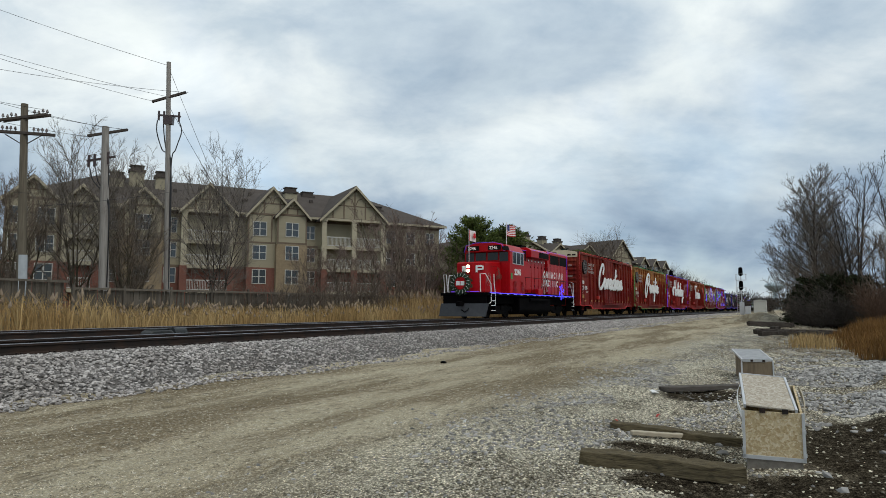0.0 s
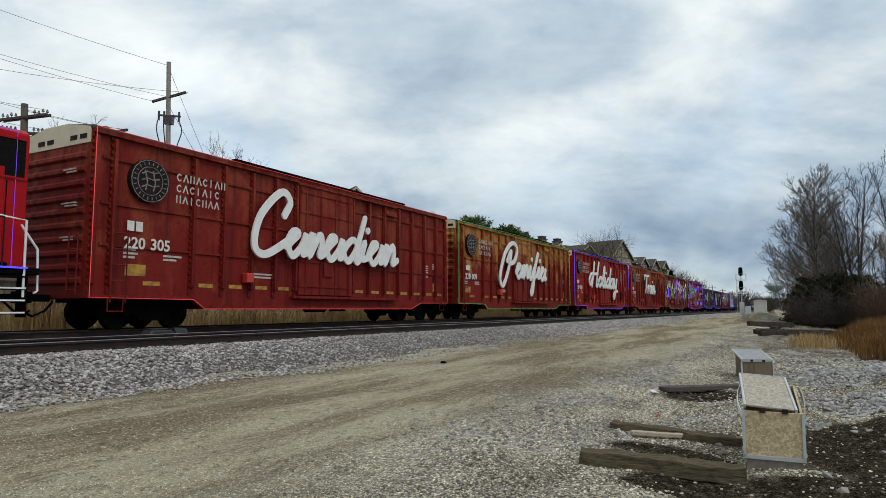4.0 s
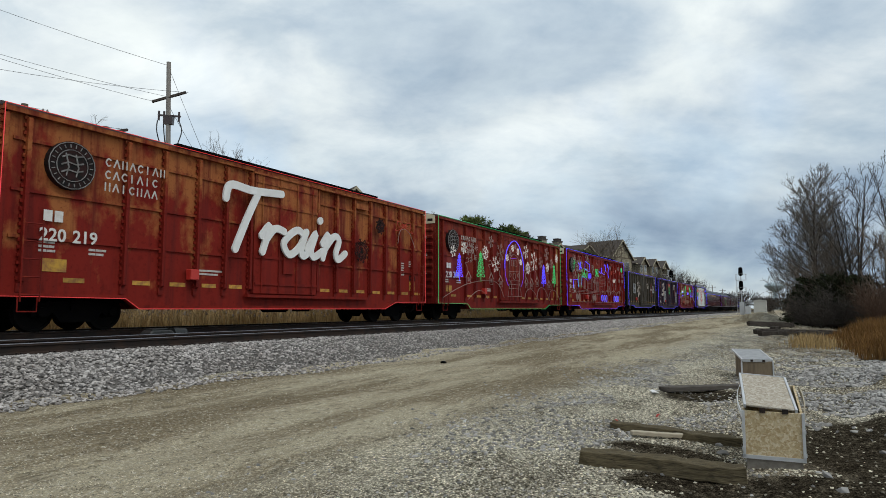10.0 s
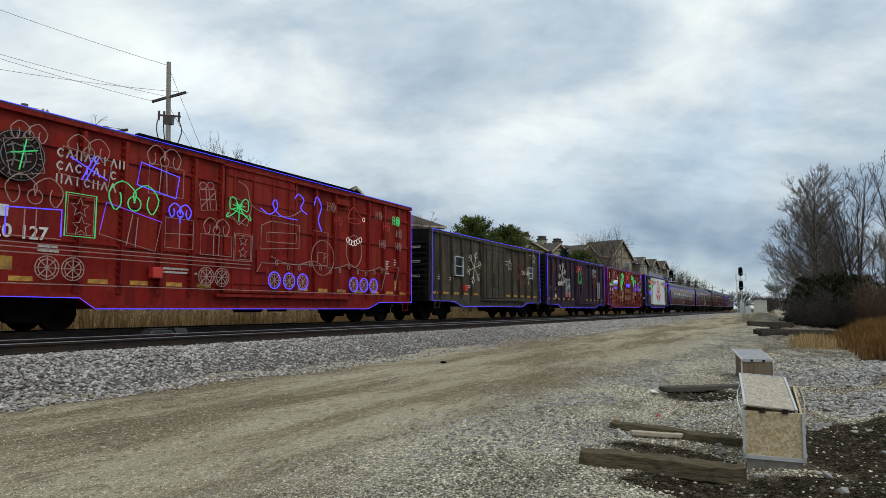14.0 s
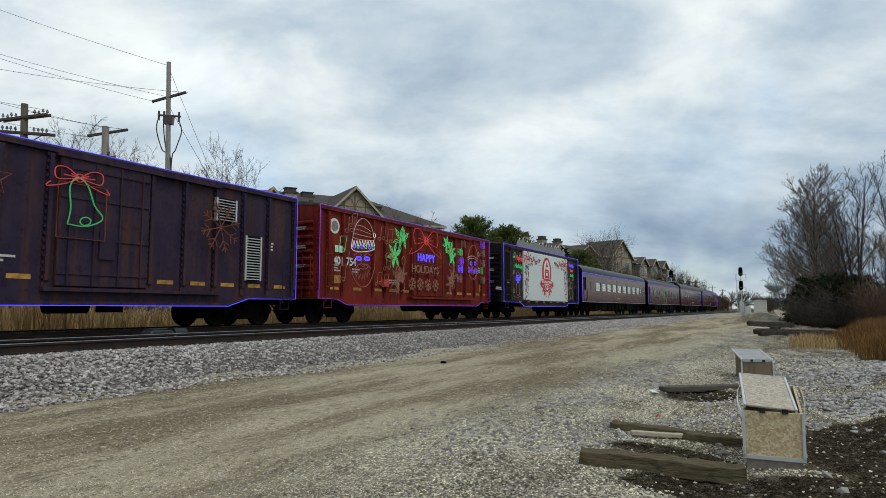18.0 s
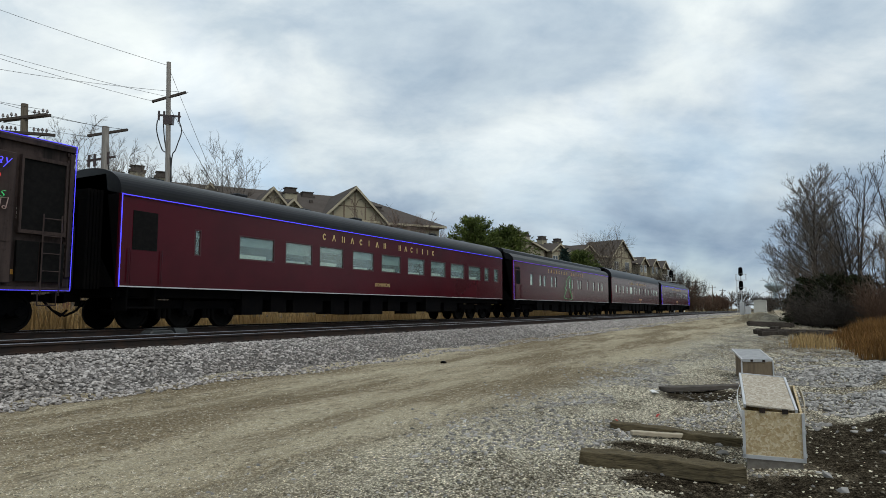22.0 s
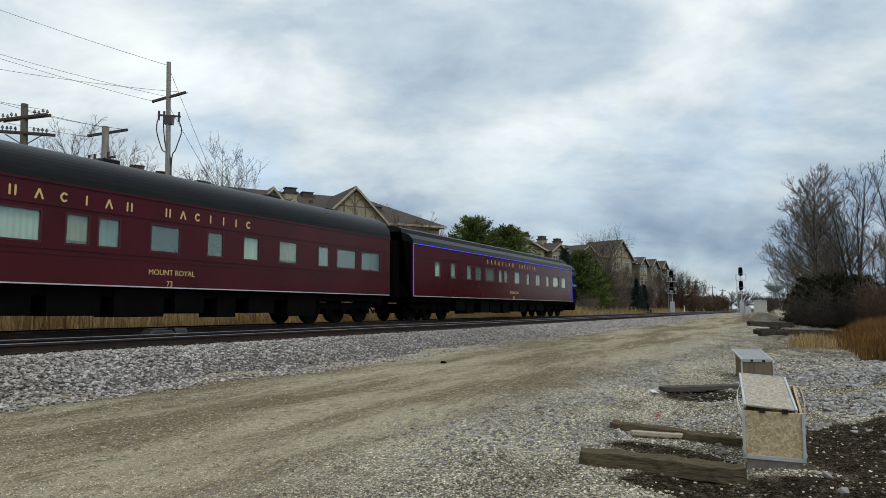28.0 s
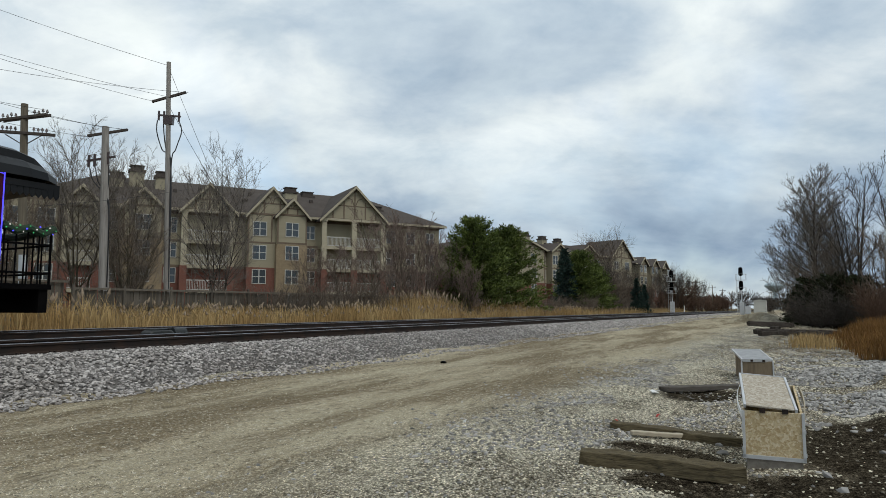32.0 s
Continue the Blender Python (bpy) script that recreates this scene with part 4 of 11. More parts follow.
def boxcar(passing, length, eave, paint, label, posts, door, sill=(0.80, 0.54), steps=(2.95, 3.35), step_end=(3.35, 2.55), cream=True, trim=None, roof_up=0.16, number=None, emblem=True,
           end_paint=None, seams=(), number_at=0.85, plates=True, tan_ends=(), junction=True):
    """A boxcar with ribbed sides, sliding door, corrugated ends, ladders, trucks and lights along its edges."""
    car = thing("boxcar", label, "boxcar", car_at(passing), "boxcars of the train")
    MOVERS.append((car, passing))
    L, zs, zm = length, sill[0], sill[1]
    F = -0.18 if length > 16 else 0.0
    a, b = steps
    c, d = L - step_end[0], L - step_end[1]
    end_paint = end_paint or paint
    edge = [(F, zs), (a, zs), (b, zm), (c, zm), (d, zs), (L, zs)]
    skin = SIDE + (0.15 if length > 16 else 0.12)
    body = Geo()
    # side sheets with their stepped lower edge, and the floor between
    for s in (1, -1):
        y0, y1 = s * skin, s * (skin + 0.05)
        body.prism_y(edge + [(L, eave - 0.06), (F, eave - 0.06)], min(y0, y1), max(y0, y1))
    body.box(F + 0.06, skin + 0.05, 1.0, L - 0.06, -skin - 0.05, 1.15)
    part("body", body, paint, car)
    roof = Geo()
    n = 15
    roof.prism_x([(SIDE + 0.04, eave - 0.10), (SIDE + 0.04, eave), (-0.5, eave + roof_up), (0.5, eave + roof_up), (-SIDE - 0.04, eave), (-SIDE - 0.04, eave - 0.10), (-SIDE - 0.12, eave - 0.06), (0, eave + roof_up - 0.1), (SIDE + 0.12, eave - 0.06)], F - 0.02, L + 0.02)
    for i in range(n):
        x = L * (i + 0.5) / n
        roof.prism_x([(SIDE + 0.06, eave + 0.005), (-0.5, eave + roof_up + 0.045), (0.5, eave + roof_up + 0.045), (-SIDE - 0.06, eave + 0.005)], x - 0.05, x + 0.05)
    part("roof", roof, M["redroof"], car, "dark weathered metal roof")
    # top chord and sill flange
    chord = Geo()
    for s in (1, -1):
        y0, y1 = sorted((s * (SIDE + 0.02), s * (skin + 0.01)))
        chord.box(F, y0, eave - 0.17, L, y1, eave - 0.06)
        for p, q in zip(edge[:-1], edge[1:]):
            chord.prism_y([p, q, (q[0], q[1] + 0.09), (p[0], p[1] + 0.09)], y0 + 0.02, y1)
    part("side_sill", chord, paint, car)
    # posts
    post_mesh = Geo().prism_x([(0.0, 0.0), (SIDE - skin + 0.012, 0.02), (SIDE - skin + 0.012, 1.0 - 0.02), (0.0, 1.0)], -0.045, 0.045)
    zlow = zs + 0.28
    hp = eave - 0.17 - zlow
    pm = Geo()
    pm.v = [(x, y, z * hp) for x, y, z in post_mesh.v]
    pm.f = post_mesh.f
    pm.box(-0.075, -0.05, -0.16, 0.075, 0.0, 0.03)
    k = int(hp / 0.17)
    for i in range(k):
        z = 0.1 + (hp - 0.2) * i / (k - 1)
        for q in (-1, 1):
            pm.box(min(q * 0.04, q * 0.095), -0.06, z, max(q * 0.04, q * 0.095), 0.0, z + 0.08)
    pm = pm.mesh("side_post")
    pm.materials.append(paint)
    for x in posts:
        part("side_post", pm, paint, car, at=pose(x, skin + 0.001, zlow))
        part("side_post", pm, paint, car, at=pose(x, -skin - 0.001, zlow, 0, 0, 180))
    if seams:
        sg = Geo()
        for z in seams:
            sg.box(0.12, skin - 0.05, z - 0.035, L - 0.12, skin + 0.01, z + 0.035)
        part("side_seam", sg, paint, car)
    for x0, x1 in tan_ends:
        part("end_column", Geo().box(x0, skin - 0.02, zs + 0.55, x1, skin + 0.01, eave - 0.2), M["tan_paint"], car, "sheet faded to tan")
    if L > 16:
        part("roof_rail", Geo().box(4.3, SIDE - 0.06, eave - 0.015, 14.1, SIDE + 0.12, eave + 0.055), M["black"], car, "black rail along the roof's edge")
        part("vent_box", Geo().box(d1_of(door) + 2.3, SIDE - 0.03, eave - 0.62, d1_of(door) + 3.1, skin + 0.01, eave - 0.42), paint, car)
    # door with its rods and rails
    d0, d1 = door
    dg = Geo().box(d0, SIDE - 0.0, zs + 0.22, d1, skin + 0.005, eave - 0.22)
    dob = part("door", dg, paint, car, "", bevel=0.015)
    rod = Geo()
    for k in (0.1, 0.36, 0.64, 0.9):
        x = d0 + (d1 - d0) * k
        rod.cyl((x, SIDE - 0.035, zs + 0.25), (x, SIDE - 0.035, eave - 0.3), 0.022, n=6)
    for z in (zs + 0.5, zs + 1.35, eave - 1.2, eave - 0.5):
        rod.box(d0 + 0.02, SIDE - 0.03, z, d1 - 0.02, SIDE + 0.005, z + 0.09)
    rod.box(d0 + (d1 - d0) * 0.42, SIDE - 0.06, zs + 0.9, d0 + (d1 - d0) * 0.58, SIDE, zs + 1.6)
    part("door_rod", rod, paint, dob)
    part("door_track", Geo().box(d0 - 0.3, SIDE - 0.07, zs + 0.10, min(L - 0.2, d1 + (d1 - d0) * 1.05), SIDE + 0.1, zs + 0.19), paint, car)
    part("door_track", Geo().box(d0 - 0.1, SIDE - 0.05, eave - 0.24, min(L - 0.2, d1 + (d1 - d0)), SIDE + 0.1, eave - 0.18), paint, car)
    # ends
    for x, w in ((F, -1), (L, 1)):
        eg = Geo().box(min(x, x - w * 0.06), skin + 0.04, zs, max(x, x - w * 0.06), -skin - 0.04, eave - 0.05)
        eg.prism_x([(skin + 0.04, eave - 0.06), (-skin - 0.04, eave - 0.06), (0.5, eave + roof_up - 0.02), (-0.5, eave + roof_up - 0.02)], min(x, x - w * 0.06), max(x, x - w * 0.06))
        e = part("end_wall", eg, end_paint, car, "corrugated steel end")
        rg = Geo()
        m = 10
        top = eave - 0.55
        for i in range(m):
            z = zs + 0.25 + (top - zs - 0.25) * (i + 0.5) / m
            h = (top - zs - 0.25) / m
            rg.prism_y([(x, z - 0.30 * h), (x + w * 0.075, z - 0.12 * h), (x + w * 0.075, z + 0.12 * h), (x, z + 0.30 * h)], skin + 0.14, -skin - 0.14)
        part("corrugation", rg, end_paint, e)
        if cream:
            cg = Geo().prism_x([(skin + 0.02, eave - 0.42), (-skin - 0.02, eave - 0.42), (-skin - 0.02, eave - 0.02), (0.5, eave + roof_up), (-0.5, eave + roof_up), (skin + 0.02, eave - 0.02)], min(x, x + w * 0.03), max(x, x + w * 0.03))
            part("top_panel", cg, M["cream"], e, "cream-painted top of the end")
            bg = Geo()
            for yy in (-1.3, -0.9, 0.1, 0.5):
                bg.box(min(x, x + w * 0.04), yy, eave - 0.3, max(x, x + w * 0.04), yy + 0.28, eave - 0.18)
            tagged(part("stencil_bar", bg, M["emblem"], e), kind="stuff")
        for k in range(3):
            bg = Geo()
            zz = zs + (eave - zs) * (0.35 + 0.2 * k)
            bg.box(min(x, x + w * 0.085), -1.0, zz, max(x, x + w * 0.085), -0.45, zz + 0.035)
            bg.box(min(x, x + w * 0.085), -1.0, zz - 0.07, max(x, x + w * 0.085), -0.6, zz - 0.035)
            tagged(part("stencil_bar", bg, M["stencil"], e), kind="stuff")
        lg = Geo()
        for yy in (SIDE + 0.25, SIDE + 0.62):
            lg.cyl((x + w * 0.16, yy, zs + 0.1), (x + w * 0.16, yy, zs + 1.6), 0.018, n=5)
        for i in range(5):
            lg.cyl((x + w * 0.16, SIDE + 0.25, zs + 0.2 + 0.33 * i), (x + w * 0.16, SIDE + 0.62, zs + 0.2 + 0.33 * i), 0.016, n=5)
        part("end_ladder", lg, end_paint, car)
        coupler(car, x, w)
    # side ladders and grab irons
    for x in (0.35, L - 0.75):
        lg = Geo()
        for q in (0.0, 0.42):
            lg.cyl((x + q, SIDE - 0.07, zs - 0.1), (x + q, SIDE - 0.07, zs + 1.75), 0.018, n=5)
        for i in range(5):
            lg.cyl((x, SIDE - 0.07, zs + 0.05 + 0.4 * i), (x + 0.42, SIDE - 0.07, zs + 0.05 + 0.4 * i), 0.016, n=5)
        lg.tube([(x, SIDE + 0.02, zs), (x, SIDE + 0.02, zs - 0.32), (x + 0.42, SIDE + 0.02, zs - 0.32), (x + 0.42, SIDE + 0.02, zs)], 0.02, 5)
        part("side_ladder", lg, paint, car)
    # reflective stripes along the bottom
    stripe = Geo().box(0, -0.004, 0, 0.52, 0.004, 0.11).mesh("reflective_stripe")
    stripe.materials.append(M["yellow"])
    xs = [0.05] + list(posts)
    for p, q in zip(posts[:-1], posts[1:]):
        if d0 - 0.1 < (p + q) / 2 < d1 + 0.1 or q - p < 0.75:
            continue
        part("reflective_stripe", stripe, M["yellow"], car, at=pose(p + 0.09 + (q - p - 0.7) / 2, skin - 0.006, zs + 0.36))
    # stencils
    st = Geo()
    rnd = random.Random(int(passing * 100))
    for x, z, rows, w in ((number_at - 0.05, zs + 0.95, 3, 0.2), (number_at + 1.15, zs + 0.95, 2, 0.25), (d0 + 0.25, zs + 1.1, 4, 0.12), (L - 1.9, zs + 1.1, 6, 0.13), (L - 1.25, zs + 1.5, 3, 0.12), (d0 - 2.0, zs + 0.62, 2, 0.5)):
        for r in range(rows):
            bars(st, x, z - 0.1 * r + 0.1 * rows, [w * rnd.uniform(0.6, 1.2), w * rnd.uniform(0.6, 1.2)], 0.055, skin - 0.008)
    tagged(part("stencil_bar", st, M["stencil"], car, "small white stencilled data lines"), kind="stuff")
    if plates:
        part("inspection_plate", Geo().box(number_at + 0.02, skin - 0.012, zs + 0.60, number_at + 0.62, skin - 0.002, zs + 0.9), M["yellow"], car)
        part("inspection_plate", Geo().box(L - 1.2, skin - 0.012, zs + 0.55, L - 0.75, skin - 0.002, zs + 0.95), M["yellow"], car)
        bl = Geo().box(L - 1.22, skin - 0.012, zs + 1.0, L - 0.72, skin - 0.002, zs + 1.2)
        part("data_plate", bl, M["emblem"], car)
    if number:
        for word, x in zip(number.split(), (number_at - 0.08, number_at + 0.70)):
            lettering("number", word, 0.42, M["numberwhite"], car, pose(x, skin - 0.058, zs + 1.31, 90), 0.006, spacing=1.0, bold=0.008)
        mk = Geo()
        bars(mk, number_at + 0.0, zs + 1.76, [0.2, 0.2], 0.26, skin - 0.058, 0.2)
        part("reporting_mark", mk, M["numberwhite"], car, "plain white reporting mark")
    if emblem:
        ex, ez = number_at + 0.55, eave - 1.15
        eg = Geo().cyl((ex, SIDE - 0.004, ez), (ex, skin + 0.01, ez), 0.58, n=28)
        em = part("emblem", eg, M["emblem"], car, "round black and white company emblem")
        rg = Geo()
        y = SIDE - 0.012
        for r in (0.56, 0.38):
            rg.tube([(ex + r * math.cos(i * 0.314), y, ez + r * math.sin(i * 0.314)) for i in range(20)], 0.012, 4, True)
        for i in range(22):
            w = i * 0.2856
            rg.cyl((ex + 0.43 * math.cos(w), y, ez + 0.43 * math.sin(w)), (ex + 0.51 * math.cos(w), y, ez + 0.51 * math.sin(w)), 0.014, n=4)
        for q in (-0.16, 0.02, 0.2):
            rg.tube([(ex - 0.27 + 0.06 * abs(q), y, ez + q - 0.03), (ex - 0.1, y, ez + q + 0.05), (ex + 0.1, y, ez + q + 0.02), (ex + 0.27 - 0.06 * abs(q), y, ez + q + 0.07)], 0.022, 4)
        for q in (-0.14, 0.1):
            rg.tube([(ex + q, y, ez - 0.26), (ex + q + 0.05, y, ez - 0.05), (ex + q - 0.03, y, ez + 0.28)], 0.018, 4)
        part("emblem_ring", rg, M["emblem_line"], em)
        wm = Geo()
        for r, ws in enumerate(("avpvaivp", "avaivia", "pviapvv")):
            plain_shapes(wm, number_at + 1.39, eave - 0.98 - 0.31 * r, 0.19, SIDE - 0.006, ws, 0.225)
        tagged(part("wordmark_bar", wm, M["stencil"], car, "faded white company wordmark"), kind="stuff")
    # lights along the edges
    if trim:
        y = SIDE - 0.01
        hose(car, "light_string", [[(F + 0.03, eave - 0.03), (F + 0.03, zs + 0.02)] + [(p[0], p[1] - 0.0) for p in edge[1:-1]] + [(L - 0.03, zs + 0.02), (L - 0.03, eave - 0.03)], [(F + 0.03, eave - 0.02), (L - 0.03, eave - 0.02)]], M[trim], 0.010, y, "lit string of lights along the car's edges")
    # red junction box, underframe
    if junction:
        part("junction_box", Geo().box(d0 - 2.5, SIDE - 0.12, zs + 0.55, d0 - 2.2, SIDE + 0.1, zs + 0.85), M["redbox"], car, bevel=0.02)
    ug = Geo().box(0.2, -0.35, 0.7, L - 0.2, 0.35, 1.02)
    ug.cyl((L * 0.5 - 0.5, -0.9, 0.62), (L * 0.5 + 0.5, -0.9, 0.62), 0.2, n=12)
    ug.box(L * 0.56, -1.1, 0.45, L * 0.56 + 0.5, -0.7, 0.85)
    for i in range(6):
        x = 3.4 + (L - 6.8) * i / 5
        ug.box(x - 0.06, skin + 0.1, 0.75, x + 0.06, -skin - 0.1, 1.0)
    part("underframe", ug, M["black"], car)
    tx = 2.05 if L > 16 else 1.75
    truck(car, tx, 2, 1.78)
    truck(car, L - tx, 2, 1.78)
    return car


def plain_shapes(g, x, z, h, y, kinds, step, t=None):
    """A row of plain shapes standing for a company wordmark: arcs, chevrons, strokes."""
    t = t or h * 0.2
    for k, c in enumerate(kinds):
        w = h * 0.8
        xx = x + step * k
        if c == "a":
            ribbon(g, catmull([(xx + w * 0.85, z + h * 0.85), (xx + w * 0.45, z + h * 0.97), (xx + w * 0.06, z + h * 0.5), (xx + w * 0.45, z + h * 0.03), (xx + w * 0.85, z + h * 0.15)], 4), t, y, 0.006)
        elif c == "v":
            ribbon(g, [Vector((xx, z, 0)), Vector((xx + w * 0.47, z + h, 0))], t, y - 0.001, 0.006)
            ribbon(g, [Vector((xx + w * 0.52, z + h, 0)), Vector((xx + w, z, 0))], t, y, 0.006)
        elif c == "p":
            ribbon(g, [Vector((xx + w * 0.1, z, 0)), Vector((xx + w * 0.1, z + h, 0))], t, y, 0.006)
            ribbon(g, [Vector((xx + w * 0.85, z, 0)), Vector((xx + w * 0.85, z + h, 0))], t, y - 0.001, 0.006)
        else:
            ribbon(g, [Vector((xx + w * 0.4, z, 0)), Vector((xx + w * 0.4, z + h, 0))], t, y, 0.006)
    return g


def post_row(length, gap, skip=None):
    n = round(length / gap)
    return [0.08] + [length * i / n for i in range(1, n)] + [length - 0.08]


def make_boxcars():
    L, E = 18.12, 5.08
    big = [-0.08, 0.42, 2.92, 4.05, 5.2, 6.25, 7.25, 10.5, 11.6, 12.7, 13.8, 14.9, 16.0, 17.1, 18.02]
    seams = (2.15, 3.2, 4.35)
    dr = (7.35, 10.4)
    # word cars
    c = boxcar(5.78, L, E, M["oxide"], "weathered oxide-red boxcar with big white script lettering on its side", big, dr, trim="red_glow", number="220  305", seams=seams)
    script_word(c, "(umud'um", 4.6, 13.3, 0, 0, 2.33, 0.84, "white cut-out script wordmark", 0.30)
    c = boxcar(7.71, L, E, M["oxide_tan"], "oxide-red boxcar faded to tan, with big white script lettering", big, dr, trim="green_glow", number="220  009", seams=seams)
    script_word(c, "<umi|'u", 5.0, 12.45, 0, 0, 2.43, 0.82, "white cut-out script wordmark", 0.31)
    c = boxcar(9.64, L, E, M["brightred"], "bright red boxcar with big white script word Holiday", big, dr, trim="blue_glow", number="220  592", seams=seams)
    script_word(c, "Holiday", 3.6, 12.72, 0, 0, 2.42, 0.84, "white cut-out script letters", 0.285)
    hose(c, "light_figure", snowflake(14.4, 3.65, 0.5), M["bulb"], 0.012, label="unlit snowflake of light strings")
    hose(c, "light_figure", snowflake(2.75, 1.44, 0.42, 9) + snowflake(2.75, 1.44, 0.3, 8, 0.5), M["emblem"], 0.014)
    bell = [smooth2([(15.5, 2.75), (15.55, 3.2), (15.75, 3.9), (16.05, 4.1), (16.35, 3.95), (16.5, 3.3), (16.6, 2.6), (16.1, 2.45), (15.5, 2.75)]), smooth2([(15.9, 2.5), (16.0, 2.25), (16.2, 2.4)])]
    bell += bow(16.05, 4.15, 0.9, 0.35) + [[(13.62, 2.95), (14.68, 2.95), (14.68, 4.22), (13.62, 4.22), (13.62, 2.95)]]
    hose(c, "light_figure", bell, M["bulb"], 0.012, label="unlit string of lights shaped as a bell")
    hose(c, "light_figure", snowflake(14.4, 1.75, 0.5, 8) + snowflake(14.4, 1.75, 0.35, 8, 0.6), M["emblem"], 0.016)
    c = boxcar(11.57, L, E, M["oxide_half"], "oxide-red boxcar partly faded to tan, with script word Train", big, dr, trim="red_glow", number="220  219", seams=seams)
    script_word(c, "Train", 5.65, 11.75, 0, 0, 2.35, 0.86, "white cut-out script letters", 0.285)
    hose(c, "light_figure", snowflake(12.99, 2.81, 0.5, 8) + snowflake(12.99, 2.81, 0.36, 8, 0.65), M["emblem"], 0.014, label="unlit snowflake of light strings")
    hose(c, "light_figure", snowflake(14.27, 3.92, 0.34, 8) + snowflake(14.27, 3.92, 0.25, 8, 0.6), M["emblem"], 0.016)
    hose(c, "light_figure", [smooth2([(15.6, 3.3), (15.75, 3.85), (16.15, 4.0), (16.6, 3.8), (17.0, 3.25)])], M["bulb"], 0.012)
    hose(c, "light_figure", bow(16.1, 4.12, 1.0, 0.35), M["dim_red"], 0.014)
    # snow village car
    c = boxcar(13.50, L, E, M["oxide"], "oxide-red boxcar carrying strings of lights shaped as a snow village", big, dr, trim="green_glow", number="220  300", seams=seams, tan_ends=((17.25, 17.86),))
    hose(c, "light_figure", fir(4.4, 2.0, 1.05, 1.65), M["green_glow"], 0.018, label="green fir of lights")
    hose(c, "light_figure", fir(1.86, 1.95, 0.8, 1.4), M["blue_glow"], 0.016, label="blue fir of lights")
    hose(c, "light_figure", fir(14.28, 2.0, 0.9, 1.5), M["blue_glow"], 0.018, label="blue fir of lights")
    hose(c, "light_figure", fir(16.4, 2.06, 0.8, 1.6), M["green_glow"], 0.018, label="green fir of lights")
    lit = snowflake(1.2, 3.4, 0.3) + snowflake(2.4, 3.65, 0.32) + snowflake(5.0, 3.6, 0.4, 8) + snowflake(6.33, 3.07, 0.48) + snowflake(11.37, 3.12, 0.4, 8) + snowflake(12.45, 3.62, 0.62) + snowflake(15.05, 3.37, 0.33, 8) + snowflake(16.95, 4.1, 0.3, 8)
    lit += snowflake(8.07, 3.55, 0.22, 8) + snowflake(8.89, 4.17, 0.22, 8) + snowflake(9.74, 4.03, 0.22, 8) + snowflake(10.16, 3.4, 0.2, 8) + snowflake(11.05, 4.12, 0.45)
    hose(c, "light_figure", lit, M["white_glow"], 0.0075, label="white snowflakes of lights")
    dim = snowflake(3.35, 3.64, 0.7) + snowflake(5.74, 4.28, 0.35) + snowflake(7.05, 3.77, 0.55) + snowflake(13.7, 3.61, 0.4) + snowflake(14.9, 4.25, 0.45) + snowflake(15.83, 3.67, 0.35) + snowflake(9.3, 4.3, 0.16) + snowflake(8.5, 3.85, 0.18) + snowflake(10.4, 3.8, 0.18)
    for x, z in ((2.7, 2.0), (5.55, 2.05), (6.85, 1.95), (10.9, 2.0), (11.8, 1.98), (12.8, 2.15), (15.1, 2.0)):
        dim += house(x, z - 0.15, 0.42)
        dim.append([(x - 0.12, z + 0.15), (x + 0.21, z + 0.5), (x + 0.54, z + 0.15)])
        dim.append(smooth2([(x + 0.05, z + 0.45), (x + 0.02, z + 0.75), (x - 0.2, z + 0.9), (x + 0.25, z + 1.0), (x + 0.1, z + 1.2), (x - 0.1, z + 1.1)]))
    dim.append(smooth2([(0.2, 1.1), (1.6, 1.55), (3.2, 1.9), (5.5, 2.12), (6.8, 1.9), (7.55, 1.18)]))
    dim.append(smooth2([(2.85, 1.03), (3.8, 1.45), (4.6, 1.5), (5.3, 1.1)]))
    for x, h in ((10.76, 1.81), (12.9, 1.95), (15.2, 1.85)):
        dim.append(smooth2([(x, 1.15), (x + 0.3, h - 0.2), (x + 0.85, h), (x + 1.6, h - 0.15), (x + 2.5, 1.1)]))
    dim += [smooth2([(8.3, 2.2), (8.35, 3.2), (8.7, 3.7), (9.2, 3.8), (9.75, 3.6), (9.95, 3.0), (9.9, 2.2)]), [(8.1, 1.25), (8.5, 2.2), (9.8, 2.25), (10.3, 1.3), (8.1, 1.25)], [(8.6, 2.2), (8.7, 1.3)], [(9.7, 2.2), (9.75, 1.3)], [(8.35, 2.75), (9.9, 2.8)], [(8.3, 2.0), (10.0, 2.0)], [(8.25, 1.75), (10.1, 1.75)],
            [(8.7, 3.1), (9.0, 3.1), (9.0, 3.45), (8.7, 3.45), (8.7, 3.1)], [(9.2, 3.12), (9.55, 3.12), (9.55, 3.45), (9.2, 3.45), (9.2, 3.12)], ring(8.5, 2.55, 0.12, 10), ring(9.75, 2.58, 0.12, 10), ring(9.1, 2.5, 0.2, 12)]
    hose(c, "light_figure", dim, M["bulb"], 0.013, label="unlit strings of lights shaped as houses and snowflakes")
    hose(c, "light_figure", [smooth2([(7.69, 2.9), (7.75, 3.5), (8.2, 4.2), (9.1, 4.64), (9.9, 4.4), (10.5, 3.6), (10.65, 2.9)])], M["blue_glow"], 0.022, label="blue arch of lights")
    hose(c, "light_figure", [smooth2([(7.69, 2.9), (7.85, 2.3), (8.2, 1.9)]), smooth2([(10.65, 2.9), (10.5, 2.3), (10.2, 1.9)]), [(8.7, 3.55), (9.5, 3.58)]], M["violet_glow"], 0.014)
